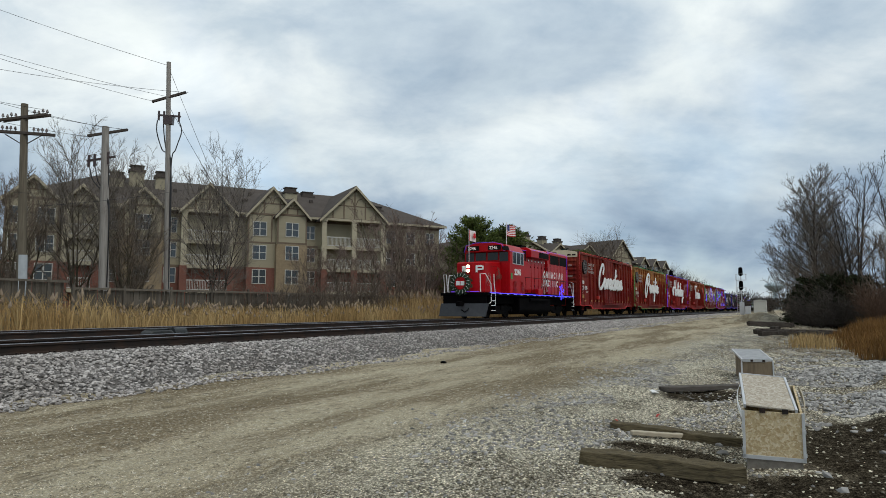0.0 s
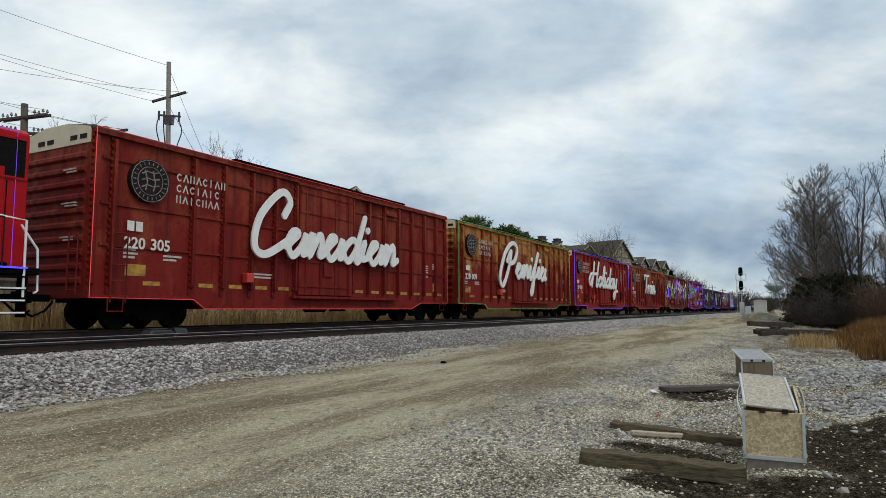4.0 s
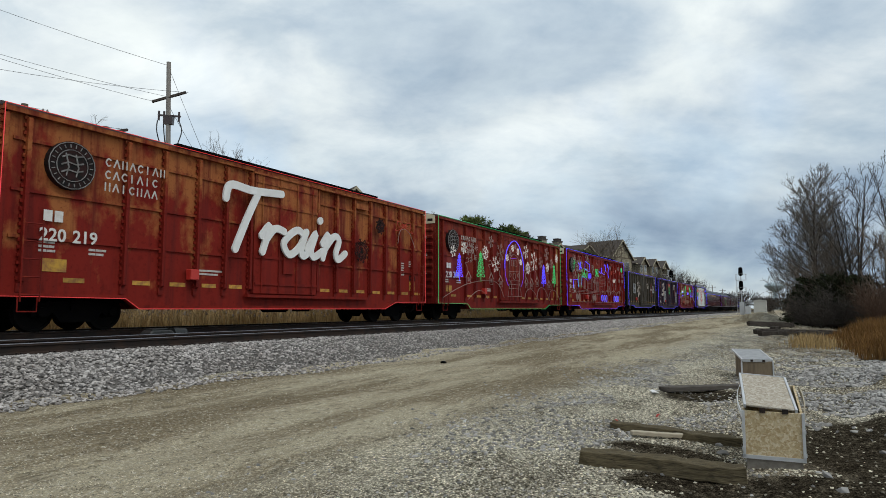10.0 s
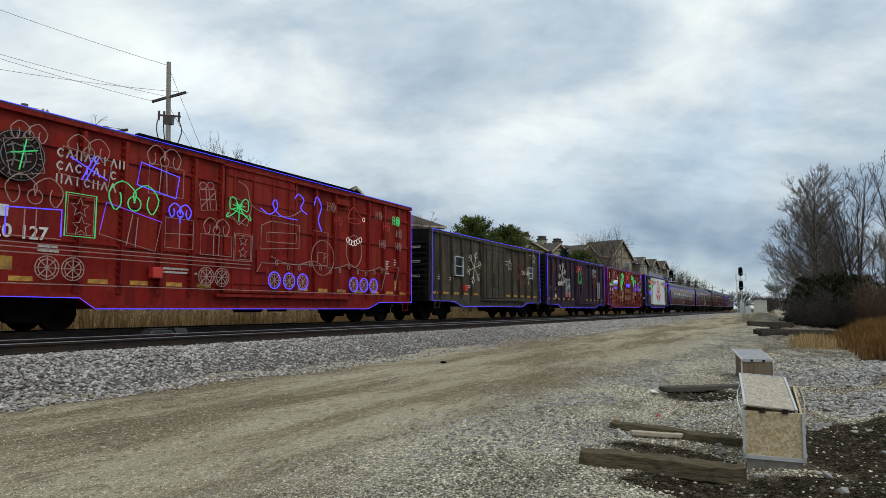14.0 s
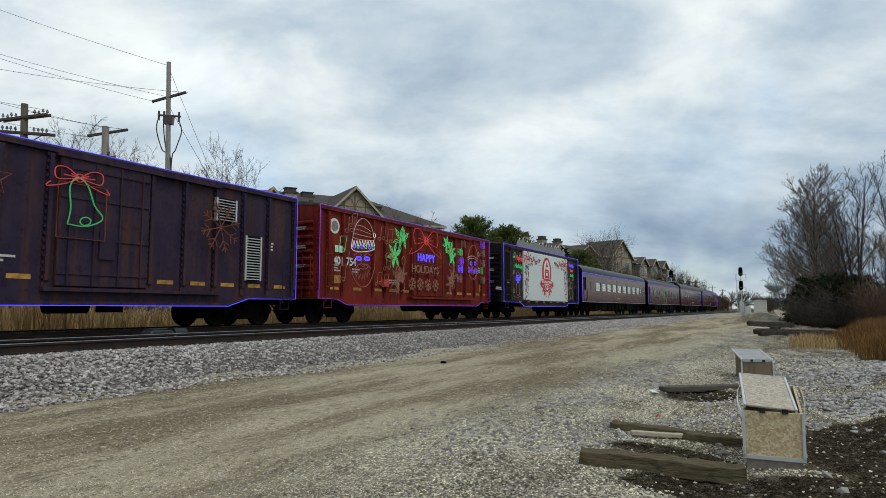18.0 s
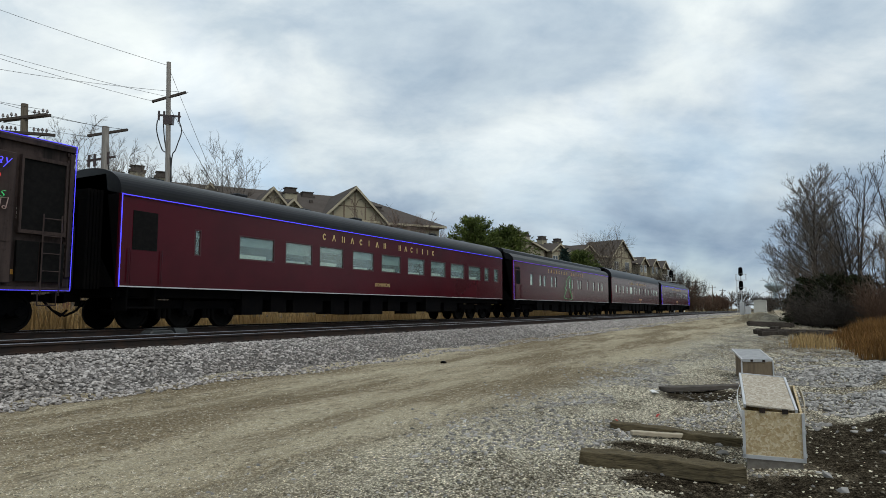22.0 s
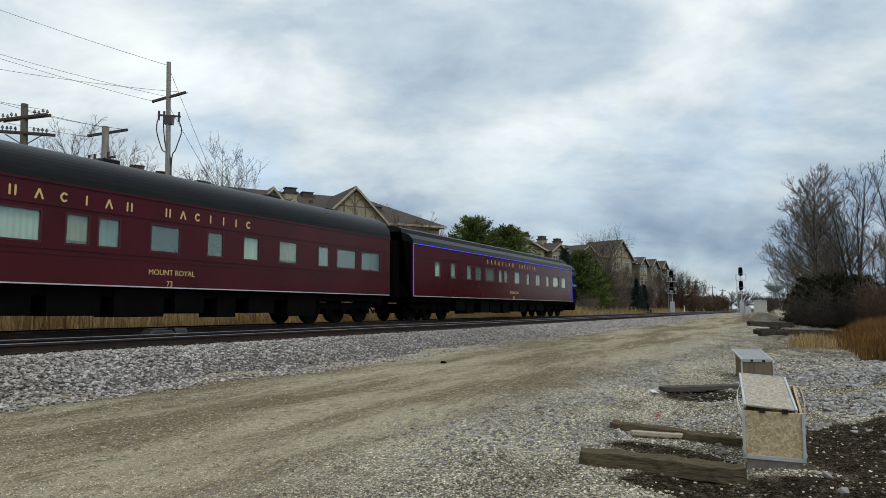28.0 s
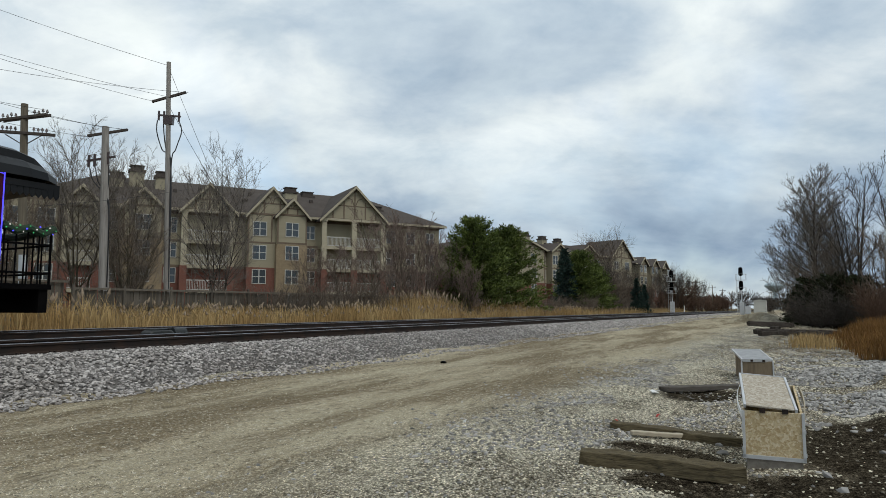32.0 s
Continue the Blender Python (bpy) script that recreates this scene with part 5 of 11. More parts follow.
    # gifts car
    c = boxcar(15.45, L, E, M["deepred"], "red boxcar carrying strings of lights shaped as gifts on a wagon", big, dr, trim="blue_glow", number="220  127", seams=seams, tan_ends=((0.16, 0.78),))
    dim, blue, green = [], [], []
    dim += curls(1.75, 3.05, 0.24) + [[(1.16, 2.14), (2.37, 2.14)], [(1.55, 2.14), (1.55, 2.75)], [(1.8, 2.14), (1.8, 2.77)]]
    blue += [[(1.16, 2.16), (1.16, 2.75), (2.37, 2.83), (2.37, 2.2)]]
    green += frame_of(2.45, 2.25, 0.75, 1.02)
    dim += frame_of(2.5, 2.3, 0.65, 0.92) + star(2.8, 2.94, 0.24) + star(2.85, 2.5, 0.24)
    blue += tilted(frame_of(4.32, 3.66, 1.22, 0.62), 4.9, 3.95, -9)
    dim += frame_of(4.62, 3.6, 1.1, 0.8) + curls(5.08, 4.52, 0.2) + [[(4.95, 3.6), (5.0, 4.4)], [(5.2, 3.6), (5.15, 4.4)]]
    green += curls(4.23, 3.24, 0.27)
    dim += tilted(frame_of(3.36, 2.2, 1.62, 0.82), 4.2, 2.55, -11) + [[(4.05, 2.15), (4.2, 2.98)], [(4.3, 2.12), (4.35, 2.9)]]
    violet = tilted([[(3.36, 2.3), (3.36, 3.02), (4.98, 3.02)]], 4.2, 2.55, -11)
    dim += frame_of(5.19, 2.2, 0.92, 0.82) + [[(5.65, 2.2), (5.65, 3.02)], [(5.19, 2.58), (6.11, 2.62)]]
    blue += curls(5.65, 3.16, 0.14) + [[(5.65, 2.9), (5.65, 3.1)]]
    dim += tilted(gift(6.32, 3.4, 0.56, 0.6) + [[(6.32, 3.7), (6.88, 3.7)], [(6.32, 3.5), (6.88, 3.9)]], 6.6, 3.7, 9)
    dim += tilted(frame_of(7.42, 3.2, 0.82, 0.66), 7.8, 3.5, -14) + [[(7.4, 3.45), (7.8, 3.1), (8.25, 3.5)]]
    green += bow(7.8, 3.66, 0.7, 0.5) + [[(7.8, 3.2), (7.8, 3.66)], [(7.55, 3.55), (8.15, 3.4)]]
    dim += frame_of(6.38, 2.1, 1.16, 0.6) + curls(6.95, 2.84, 0.18) + [[(6.85, 2.1), (6.85, 2.7)], [(7.05, 2.1), (7.05, 2.7)]]
    dim += frame_of(7.63, 2.0, 0.74, 0.84) + frame_of(7.68, 2.05, 0.64, 0.74) + star(8.0, 2.63, 0.18) + star(8.0, 2.26, 0.18)
    dim += tilted(frame_of(2.28, 3.62, 1.25, 0.66), 2.9, 3.95, -6) + curls(2.95, 4.3, 0.2)
    blue += [[(2.5, 4.12), (3.45, 3.72)], [(3.1, 4.25), (2.8, 3.62)], [(3.2, 4.22), (2.9, 3.62)]]
    dim += tilted(frame_of(1.1, 3.5, 0.75, 0.8), 1.4, 3.9, 14) + curls(1.55, 4.4, 0.15)
    green += [[(1.2, 3.95), (1.75, 4.1)], [(1.5, 4.3), (1.38, 3.6)]]
    hose(c, "light_figure", violet, M["violet_glow"], 0.015, label="violet edges of a gift of lights")
    for x in (2.1, 2.7, 6.62, 7.2, 9.4, 10.1, 10.78, 13.7, 14.37, 15.03):
        (blue if x > 9 else dim).append(ring(x, 1.47, 0.27))
        dim += [ring(x, 1.47, 0.2, 12), [(x - 0.25, 1.47), (x + 0.25, 1.47)], [(x, 1.22), (x, 1.72)], [(x - 0.18, 1.29), (x + 0.18, 1.65)], [(x - 0.18, 1.65), (x + 0.18, 1.29)]]
    for z in (1.78, 1.9, 2.0):
        dim.append([(0.8, z), (8.36, z)])
    dim += [[(0.8, 1.1), (16.8, 1.12)], smooth2([(7.75, 4.44), (8.1, 4.3), (8.3, 3.8), (9.0, 3.6), (10.0, 3.63), (10.6, 3.9)]), [(8.75, 2.44), (8.75, 3.2), (9.2, 3.39), (10.55, 3.39), (10.55, 2.6), (8.75, 2.44)], [(9.0, 2.7), (10.4, 2.75), (10.4, 3.1), (9.0, 3.0), (9.0, 2.7)],
            [(11.3, 3.3), (12.1, 3.3), (12.1, 2.1), (8.8, 2.0), (8.6, 1.7)], ring(11.84, 2.37, 0.63, 24), [(11.55, 2.2), (11.55, 2.55), (11.85, 2.55)], [(11.9, 2.2), (11.9, 2.55), (12.15, 2.5), (11.9, 2.35)], ring(13.7, 2.75, 0.5, 16, 0.62), [(15.6, 1.3), (16.0, 2.3), (16.9, 2.3), (16.6, 1.3)]]
    gar = [(9.2 + 0.28 * i, 2.25 - 0.22 * abs(math.sin(i * 0.42))) for i in range(25)]
    dim.append(smooth2(gar, 2))
    for x, z in gar[1::2]:
        dim.append(ring(x, z - 0.12, 0.06, 6, 0.09))
    for x, z in ((12.29, 4.27), (12.71, 3.81), (15.38, 4.35), (15.94, 3.94), (16.92, 3.74), (15.65, 3.2), (16.88, 3.2)):
        hose(c, "light_letters", ho_letters(x, z), M["dim_red"] if z in (3.81, 3.94) else M["bulb"], 0.012)
    hose(c, "light_letters", ho_letters(16.67, 4.27, 0.3), M["green_glow"], 0.02, label="green letters of lights")
    hose(c, "light_figure", dim, M["bulb"], 0.013, label="unlit strings of lights shaped as gifts and wheels")
    blue += [smooth2([(8.71, 3.75), (9.1, 3.6), (9.45, 3.85), (9.38, 4.11), (9.25, 3.95), (9.6, 3.62), (10.44, 3.57)]), smooth2([(10.3, 4.3), (10.47, 4.47), (10.75, 4.3), (10.6, 4.0), (10.92, 3.83)]), smooth2([(11.3, 4.2), (11.45, 4.53), (11.7, 4.2), (11.55, 3.7), (11.75, 3.32)])]
    hose(c, "light_figure", blue, M["blue_glow"], 0.017, label="blue gifts and ribbons of lights")
    hose(c, "light_figure", green, M["green_glow"], 0.017, label="green gifts of lights")
    hose(c, "light_figure", [smooth2([(13.3, 3.9), (13.35, 4.2), (13.65, 4.45), (14.0, 4.2), (14.25, 4.05)]), ring(13.7, 3.92, 0.4, 14, 0.1)], M["dim_red"], 0.018)
    hose(c, "light_figure", [ring(13.3 + 0.16 * i, 3.15 - 0.1 * math.sin(i * 0.8), 0.1, 8) for i in range(6)] + [ring(14.3, 4.05, 0.08, 8)], M["white_glow"], 0.012)
    # grey-green car, plum car
    pos = [0.1, 1.05, 2.2, 3.3, 4.4, 5.6, 8.9, 10.0, 11.1, 12.2, 13.3, 14.5]
    c = boxcar(17.42, 14.6, 4.36, M["olive"], "weathered grey-brown boxcar with a small window", pos, (5.8, 8.8), sill=(0.91, 0.66), steps=(2.3, 3.2), step_end=(3.2, 2.3), cream=False, trim="blue_glow", emblem=False, number=None, plates=False, end_paint=M["endblack"])
    for x0, z0, x1, z1 in ((2.4, 2.2, 3.3, 3.2), (12.49, 2.45, 13.28, 3.19)):
        fr = Geo()
        fr.box(x0, SIDE - 0.02, z0, x1, SIDE + 0.11, z0 + 0.05); fr.box(x0, SIDE - 0.02, z1 - 0.05, x1, SIDE + 0.11, z1)
        fr.box(x0, SIDE - 0.02, z0 + 0.05, x0 + 0.05, SIDE + 0.11, z1 - 0.05); fr.box(x1 - 0.05, SIDE - 0.02, z0 + 0.05, x1, SIDE + 0.11, z1 - 0.05)
        fr.box(x0 + 0.05, SIDE - 0.01, (z0 + z1) / 2 - 0.02, x1 - 0.05, SIDE + 0.11, (z0 + z1) / 2 + 0.02)
        win = part("window_frame", fr, M["galv"], c, "aluminium sash window frame")
        part("pane", Geo().box(x0 + 0.05, SIDE + 0.06, z0 + 0.05, x1 - 0.05, SIDE + 0.08, z1 - 0.05), M["glass"], win)
    lettering("number", "4249  64", 0.36, M["numberwhite"], c, pose(11.25, SIDE + 0.005, 2.66, 90), 0.006, bold=0.01)
    hose(c, "light_figure", snowflake(11.15, 2.7, 0.85), M["string_brown"], 0.02)
    hose(c, "light_figure", star(9.25, 3.12, 0.36) + [[(8.5, 3.3), (9.1, 3.35)], [(8.55, 3.15), (9.0, 3.1)]] + star(13.25, 3.75, 0.34) + [[(12.4, 3.95), (13.1, 3.95)]] + snowflake(4.4, 2.7, 0.9), M["string_pale"], 0.014, label="pale stars of light strings")
    c = boxcar(19.01, 15.0, 4.36, M["plum"], "weathered plum-grey boxcar with pale louvred vents", [0.1, 1.05, 2.2, 3.3, 4.4, 5.5, 6.6, 9.3, 10.4, 11.5, 12.6, 13.7, 14.9], (6.8, 9.2), sill=(0.85, 0.62), steps=(2.2, 3.0), step_end=(3.0, 2.2), cream=False, trim="blue_glow", emblem=False, plates=False, end_paint=M["endblack"])
    for x0, z0, w, h in ((4.25, 1.4, 0.70, 1.42), (12.66, 1.42, 0.62, 1.40), (11.46, 3.15, 0.74, 0.70)):
        v = part("vent", Geo().box(x0, SIDE - 0.0, z0, x0 + w, SIDE + 0.12, z0 + h), M["dark"], c, "pale louvred vent")
        vf = Geo()
        for i in range(int(h / 0.085)):
            vf.obox(pose(x0 + w / 2, SIDE - 0.012, z0 + 0.05 + 0.085 * i, 35), w - 0.06, 0.07, 0.012)
        vf.box(x0 - 0.03, SIDE - 0.03, z0, x0 + 0.02, SIDE + 0.1, z0 + h).box(x0 + w - 0.02, SIDE - 0.03, z0, x0 + w + 0.03, SIDE + 0.1, z0 + h)
        part("louvre", vf, M["galv"], v)
    lettering("number", "424977", 0.42, M["numberwhite"], c, pose(2.25, SIDE - 0.002, 2.22, 90), 0.006, bold=0.01)
    hose(c, "light_figure", tilted(smooth_bell(7.3, 2.62), 7.3, 3.0, 14), M["green_dim"], 0.018, label="green bell of lights")
    hose(c, "light_figure", bow(7.2, 3.65, 1.1, 0.4), M["red_dim"], 0.014, label="red bow of lights")
    hose(c, "light_figure", snowflake(2.95, 3.06, 0.85) , M["string_pale"], 0.018, label="pale snowflake of light strings")
    hose(c, "light_figure", snowflake(11.55, 2.95, 0.75, 8) + star(5.3, 3.35, 0.4) + star(1.2, 3.5, 0.4) + frame_of(6.7, 2.2, 1.2, 1.3), M["string_brown"], 0.018)
    dm = Geo().prism_y([(1.70, 1.43), (1.93, 1.2), (2.16, 1.43), (1.93, 1.66)], SIDE + 0.07, SIDE + 0.085)
    part("placard", dm, M["stencil"], c, "white diamond placard")
    # carol car
    c = boxcar(20.61, 14.75, 4.36, M["boxred"], "red boxcar with light strings shaped as holly, bows and notes", [0.1, 0.62, 1.5, 3.5, 4.4, 5.7, 6.5, 9.6, 10.7, 11.8, 12.9, 13.8, 14.65], (6.6, 9.5), sill=(0.9, 0.69), steps=(1.1, 1.7), step_end=(1.7, 1.1), cream=False, trim="violet_glow", emblem=False, number="401    754", number_at=1.0)
    part("emblem", Geo().cyl((1.0, SIDE + 0.09, 3.64), (1.0, SIDE + 0.13, 3.64), 0.29, n=22), M["numberwhite"], c, "small round white emblem")
    part("emblem_ring", Geo().cyl((1.0, SIDE + 0.08, 3.64), (1.0, SIDE + 0.091, 3.64), 0.2, n=18), M["emblem_line"], c)
    hose(c, "light_figure", holly(5.3, 3.5, 0.62) + holly(4.8, 2.82, 0.55) + tilted(holly(4.95, 2.75, 0.45), 4.95, 2.75, 35) + tilted(holly(5.6, 3.6, 0.45), 5.6, 3.6, 20), M["green_glow"], 0.011, label="green holly of lights")
    hose(c, "light_figure", holly(9.5, 3.68, 0.42) + holly(9.95, 3.4, 0.48) + tilted(holly(10.15, 3.05, 0.42), 10.15, 3.05, 25) + tilted(note(0.95, 2.72, 0.62), 0.95, 2.72, -5), M["green_glow"], 0.012, label="green holly and notes of lights")
    hose(c, "light_figure", bow(7.52, 3.66, 2.05, 0.95) + [ring(7.52, 3.66, 0.14, 12, 0.2), ring(7.52, 3.66, 0.08, 10, 0.14)], M["red_dim"], 0.014, label="red bow of lights")
    hose(c, "light_figure", [ring(5.3, 3.5, 0.1, 10), ring(5.15, 3.62, 0.09, 10), ring(4.78, 2.85, 0.12, 10), ring(4.66, 2.72, 0.1, 10), ring(9.9, 3.4, 0.09, 10)], M["dim_red"], 0.02)
    teeth = [(1.88 + 0.0925 * i, 2.93 + (0.24 if i % 2 else 0.0) + 0.008 * i) for i in range(17)]
    hose(c, "light_figure", [teeth, smooth2([(1.86, 3.2), (1.84, 2.84), (2.2, 2.76), (2.6, 2.78), (3.1, 2.86), (3.38, 2.96)]), ring(3.34, 3.5, 0.08, 10)], M["white_glow"], 0.014, label="white cap band of lights")
    hose(c, "light_figure", [smooth2([(1.88, 3.2), (1.96, 3.55), (2.2, 3.92), (2.55, 4.1), (2.95, 3.98), (3.2, 3.7), (3.34, 3.3)])] + [smooth2([(1.9 + 0.09 * i, 3.28 + 0.17 * i), (2.4 + 0.05 * i, 3.24 + 0.18 * i), (3.22 - 0.04 * i, 3.28 + 0.12 * i)]) for i in range(4)], M["string_pale"], 0.012, label="pale cap of light strings")
    hose(c, "light_figure", [ring(2.0 + 0.5 * i, 2.95 + 0.02 * i, 0.075, 9) for i in range(3)] + [ring(2.3, 2.5, 0.18, 14, 0.08), ring(2.3, 2.5, 0.09, 10, 0.05), ring(2.84, 2.52, 0.18, 14, 0.08), ring(2.84, 2.52, 0.09, 10, 0.05)], M["blue_glow"], 0.018, label="blue rings of lights")
    hose(c, "light_figure", [ring(2.25 + 0.5 * i, 2.96 + 0.02 * i, 0.075, 9) for i in range(3)], M["green_glow"], 0.016)
    hose(c, "light_figure", [ring(12.2, 2.92, 0.12, 12, 0.09), ring(12.68, 2.94, 0.12, 12, 0.09)], M["blue_glow"], 0.016)
    hose(c, "light_figure", [smooth2([(11.85 + 0.1 * i, 2.62 + 0.09 * math.sin(i * 1.6)) for i in range(12)], 3)] + [ring(11.95 + 0.2 * i, 2.5, 0.08, 8) for i in range(6)], M["violet_glow"], 0.012)
    hose(c, "light_figure", [smooth2([(11.78, 3.18), (12.1, 3.28), (12.5, 3.3), (13.02, 3.2)]), smooth2([(11.78, 3.06), (12.1, 3.16), (12.5, 3.18), (13.02, 3.08)]), ring(13.1, 3.45, 0.1, 9)], M["string_pale"], 0.014)
    lettering("light_letters", "HAPPY", 0.50, M["blue_glow"], c, pose(6.72, SIDE - 0.10, 2.70, 90), 0.012, spacing=1.08)
    lettering("light_letters", "HOLIDAYS", 0.50, M["string_tan"], c, pose(6.22, SIDE - 0.10, 2.16, 90), 0.012, spacing=1.04)
    hose(c, "light_letters", frame_of(6.66, 2.64, 1.95, 0.46) + frame_of(6.16, 2.1, 2.85, 0.46), M["string_brown"], 0.01)
    for x, z, m in ((10.96, 3.41, "green_glow"), (11.08, 2.96, "violet_glow"), (11.0, 2.55, "blue_glow"), (10.9, 2.07, "bulb"), (11.34, 3.85, "string_tan"), (13.65, 3.99, "violet_glow"), (13.66, 3.56, "bulb"), (13.65, 3.0, "bulb"), (13.4, 2.6, "green_dim"), (13.64, 2.09, "bulb")):
        hose(c, "light_letters", ho_letters(x, z, 0.3), M[m], 0.012)
    dim = note(1.5, 3.5, 0.6) + note(1.0, 1.6, 0.6) + note(4.2, 3.3, 0.6) + note(4.1, 2.2, 0.6) + [smooth2([(1.7, 2.75), (1.66, 2.3), (1.85, 1.9), (2.25, 1.5), (2.65, 1.4), (3.05, 1.6), (3.35, 2.15), (3.4, 2.7)]), [(1.95 + 0.09 * i, 1.95 + (0.2 if i % 2 else -0.05) - 0.25 * math.sin(i * 0.26)) for i in range(13)], ring(2.55, 2.2, 0.35, 16, 0.1), ring(2.58, 2.36, 0.12, 10, 0.1), smooth2([(2.0, 2.62), (2.3, 2.72), (2.5, 2.6)]), smooth2([(2.65, 2.6), (2.85, 2.74), (3.15, 2.66)]), smooth2([(2.1, 2.1), (2.3, 2.28), (2.58, 2.2), (2.85, 2.3), (3.1, 2.15)]), ring(12.4, 2.75, 0.55, 20, 0.62), smooth2([(11.85, 3.2), (12.1, 3.7), (12.6, 3.9), (12.95, 3.5), (13.0, 3.1)]), [(11.85, 3.2), (13.0, 3.2)], ring(12.2, 2.9, 0.1, 8), ring(12.65, 2.92, 0.1, 8), ring(12.4, 2.4, 0.45, 18, 0.35), ring(12.42, 2.65, 0.14, 10), smooth2([(12.0, 2.5), (12.4, 2.35), (12.8, 2.52)])] + holly(5.2, 1.7, 0.5) + holly(9.9, 1.8, 0.5)
    for i in range(4):
        dim += snowflake(6.3 + 0.7 * i, 1.64, 0.3, 8)
    rnd = random.Random(12)
    dim += holly(5.1, 1.75, 0.62) + holly(5.5, 2.0, 0.4) + holly(10.15, 2.1, 0.55) + note(3.7, 3.4, 0.55) + note(4.0, 1.5, 0.5) + note(3.5, 1.55, 0.5) + note(1.75, 3.75, 0.5)
    for i in range(12):
        dim.append(ring(rnd.choice((rnd.uniform(4.3, 5.6), rnd.uniform(9.6, 10.5))), rnd.uniform(1.3, 3.9), rnd.uniform(0.12, 0.32), 12, rnd.uniform(0.1, 0.25)))
    hose(c, "light_figure", dim, M["string_tan"], 0.013, label="unlit strings of lights shaped as notes and holly")


def ho_letters(x, z, s=0.26):
    """An H and an O drawn in light strings, centred on x and z."""
    h = s * 0.62
    w = s * 0.55
    return [[(x - 1.25 * w - 0.05, z - h), (x - 1.25 * w - 0.05, z + h)], [(x - 0.35 * w - 0.05, z - h), (x - 0.35 * w - 0.05, z + h)], [(x - 1.25 * w - 0.05, z), (x - 0.35 * w - 0.05, z)], ring(x + 0.75 * w, z, 0.75 * w, 12, h * 1.05), ring(x + 0.75 * w, z, 0.35 * w, 8, h * 0.55)]


def smooth_bell(x, z):
    return [smooth2([(x - 0.45, z), (x - 0.3, z + 0.35), (x - 0.22, z + 0.85), (x, z + 1.05), (x + 0.22, z + 0.85), (x + 0.3, z + 0.35), (x + 0.45, z), (x, z - 0.12), (x - 0.45, z)], 4), ring(x, z, 0.14, 10, 0.1)]


make_boxcars()


def coach(passing, length, label, windows, gold_name, trim, roof_style=0, vestibule=True, platform=False, name_x=0.5, name_z=1.45, wordmark=(0.3, 0.62), end_door=True, belt=True, top=4.28):
    """A heavyweight passenger car: panelled side, window band, letterboard, dark rounded roof, six-wheel trucks."""
    car = thing("passenger_car", label, "passenger car", car_at(passing), "passenger cars of the train")
    MOVERS.append((car, passing))
    L, zb, eave = length, 1.10, 3.50
    y = SIDE + 0.06
    # side walls cut out round the windows
    w0, w1 = 2.05, 2.82
    for s in (1, -1):
        side = Geo()
        ya, yb = sorted((s * y, s * (y + 0.07)))
        side.box(0, ya, zb, L, yb, w0).box(0, ya, w1, L, yb, eave)
        x = 0.0
        for a, b in windows:
            side.box(x, ya, w0, a, yb, w1)
            x = b
        side.box(x, ya, w0, L, yb, w1)
        part("side_wall", side, M["maroon"], car, "glossy maroon panelled side")
    trimg = Geo()
    if belt:
        for z, h, d in ((w0 - 0.13, 0.05, 0.025), (w1 + 0.10, 0.045, 0.025)):
            trimg.box(0.02, y - d, z, L - 0.02, y + 0.01, z + h)
        trimg.box(0.02, y - 0.015, w0 - 0.26, L - 0.02, y + 0.01, w0 - 0.235)
    trimg.box(0.0, y - 0.03, eave - 0.06, L, y + 0.01, eave)
    part("belt_rail", trimg, M["maroon"], car)
    part("pinstripe", Geo().box(0.05, y - 0.02, zb + 0.0, L - 0.05, y + 0.005, zb + 0.03), M["galv"], car, "thin pale line along the sill")
    # near-black sheet added behind the windows for the dim interior
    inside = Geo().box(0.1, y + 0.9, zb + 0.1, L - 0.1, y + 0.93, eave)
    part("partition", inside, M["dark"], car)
    floor = Geo().box(0.03, y + 0.08, zb, L - 0.03, -y - 0.08, zb + 0.1)
    part("floor", floor, M["black"], car)
    # windows
    for k, (a, b) in enumerate(windows):
        fr = Geo()
        t = 0.045
        fr.box(a, y + 0.0, w0, b, y + 0.06, w0 + t).box(a, y + 0.0, w1 - t, b, y + 0.06, w1)
        fr.box(a, y + 0.0, w0 + t, a + t, y + 0.06, w1 - t).box(b - t, y + 0.0, w0 + t, b, y + 0.06, w1 - t)
        w = part("window", fr, M["window_trim"], car)
        pane = part("pane", Geo().box(a + t, y + 0.03, w0 + t, b - t, y + 0.036, w1 - t), M["coach_glass"], w)
        pane.visible_shadow = False
        kind = (k * 7 + int(passing)) % 5
        if belt and (kind in (0, 1, 3) or b - a < 0.5):
            g, x, i = Geo(), a + t - 0.05, 0
            z0, z1 = w0 + (0.0 if kind != 3 else 0.12), w1
            while x < b - t + 0.05:       # folds of the curtain
                g.add([(x, y + 0.10 + 0.02 * (i % 2), z) for z in (z0, z1)] + [(x + 0.07, y + 0.10 + 0.02 * ((i + 1) % 2), z) for z in (z0, z1)], [(0, 2, 3, 1)])
                x, i = x + 0.07, i + 1
            part("curtain", g, M[("sheer", "blind", "blind", "tan_curtain", "sheer")[kind]], w, "drawn linen curtain", tidy=False)
        elif not belt:
            part("blind", Geo().box(a + t, y + 0.12, w1 - 0.22 - 0.1 * (k % 3), b - t, y + 0.13, w1 - t), M["sheer"], w, "half-drawn pale window blind")
            part("table", Geo().box(a + 0.2, y + 0.2, w0 - 0.05, b - 0.2, y + 0.7, w0 + 0.13 + 0.06 * (k % 2)), M["blind"], w, "white-clothed table inside the window")
    # roof
    n = 30
    prof = []
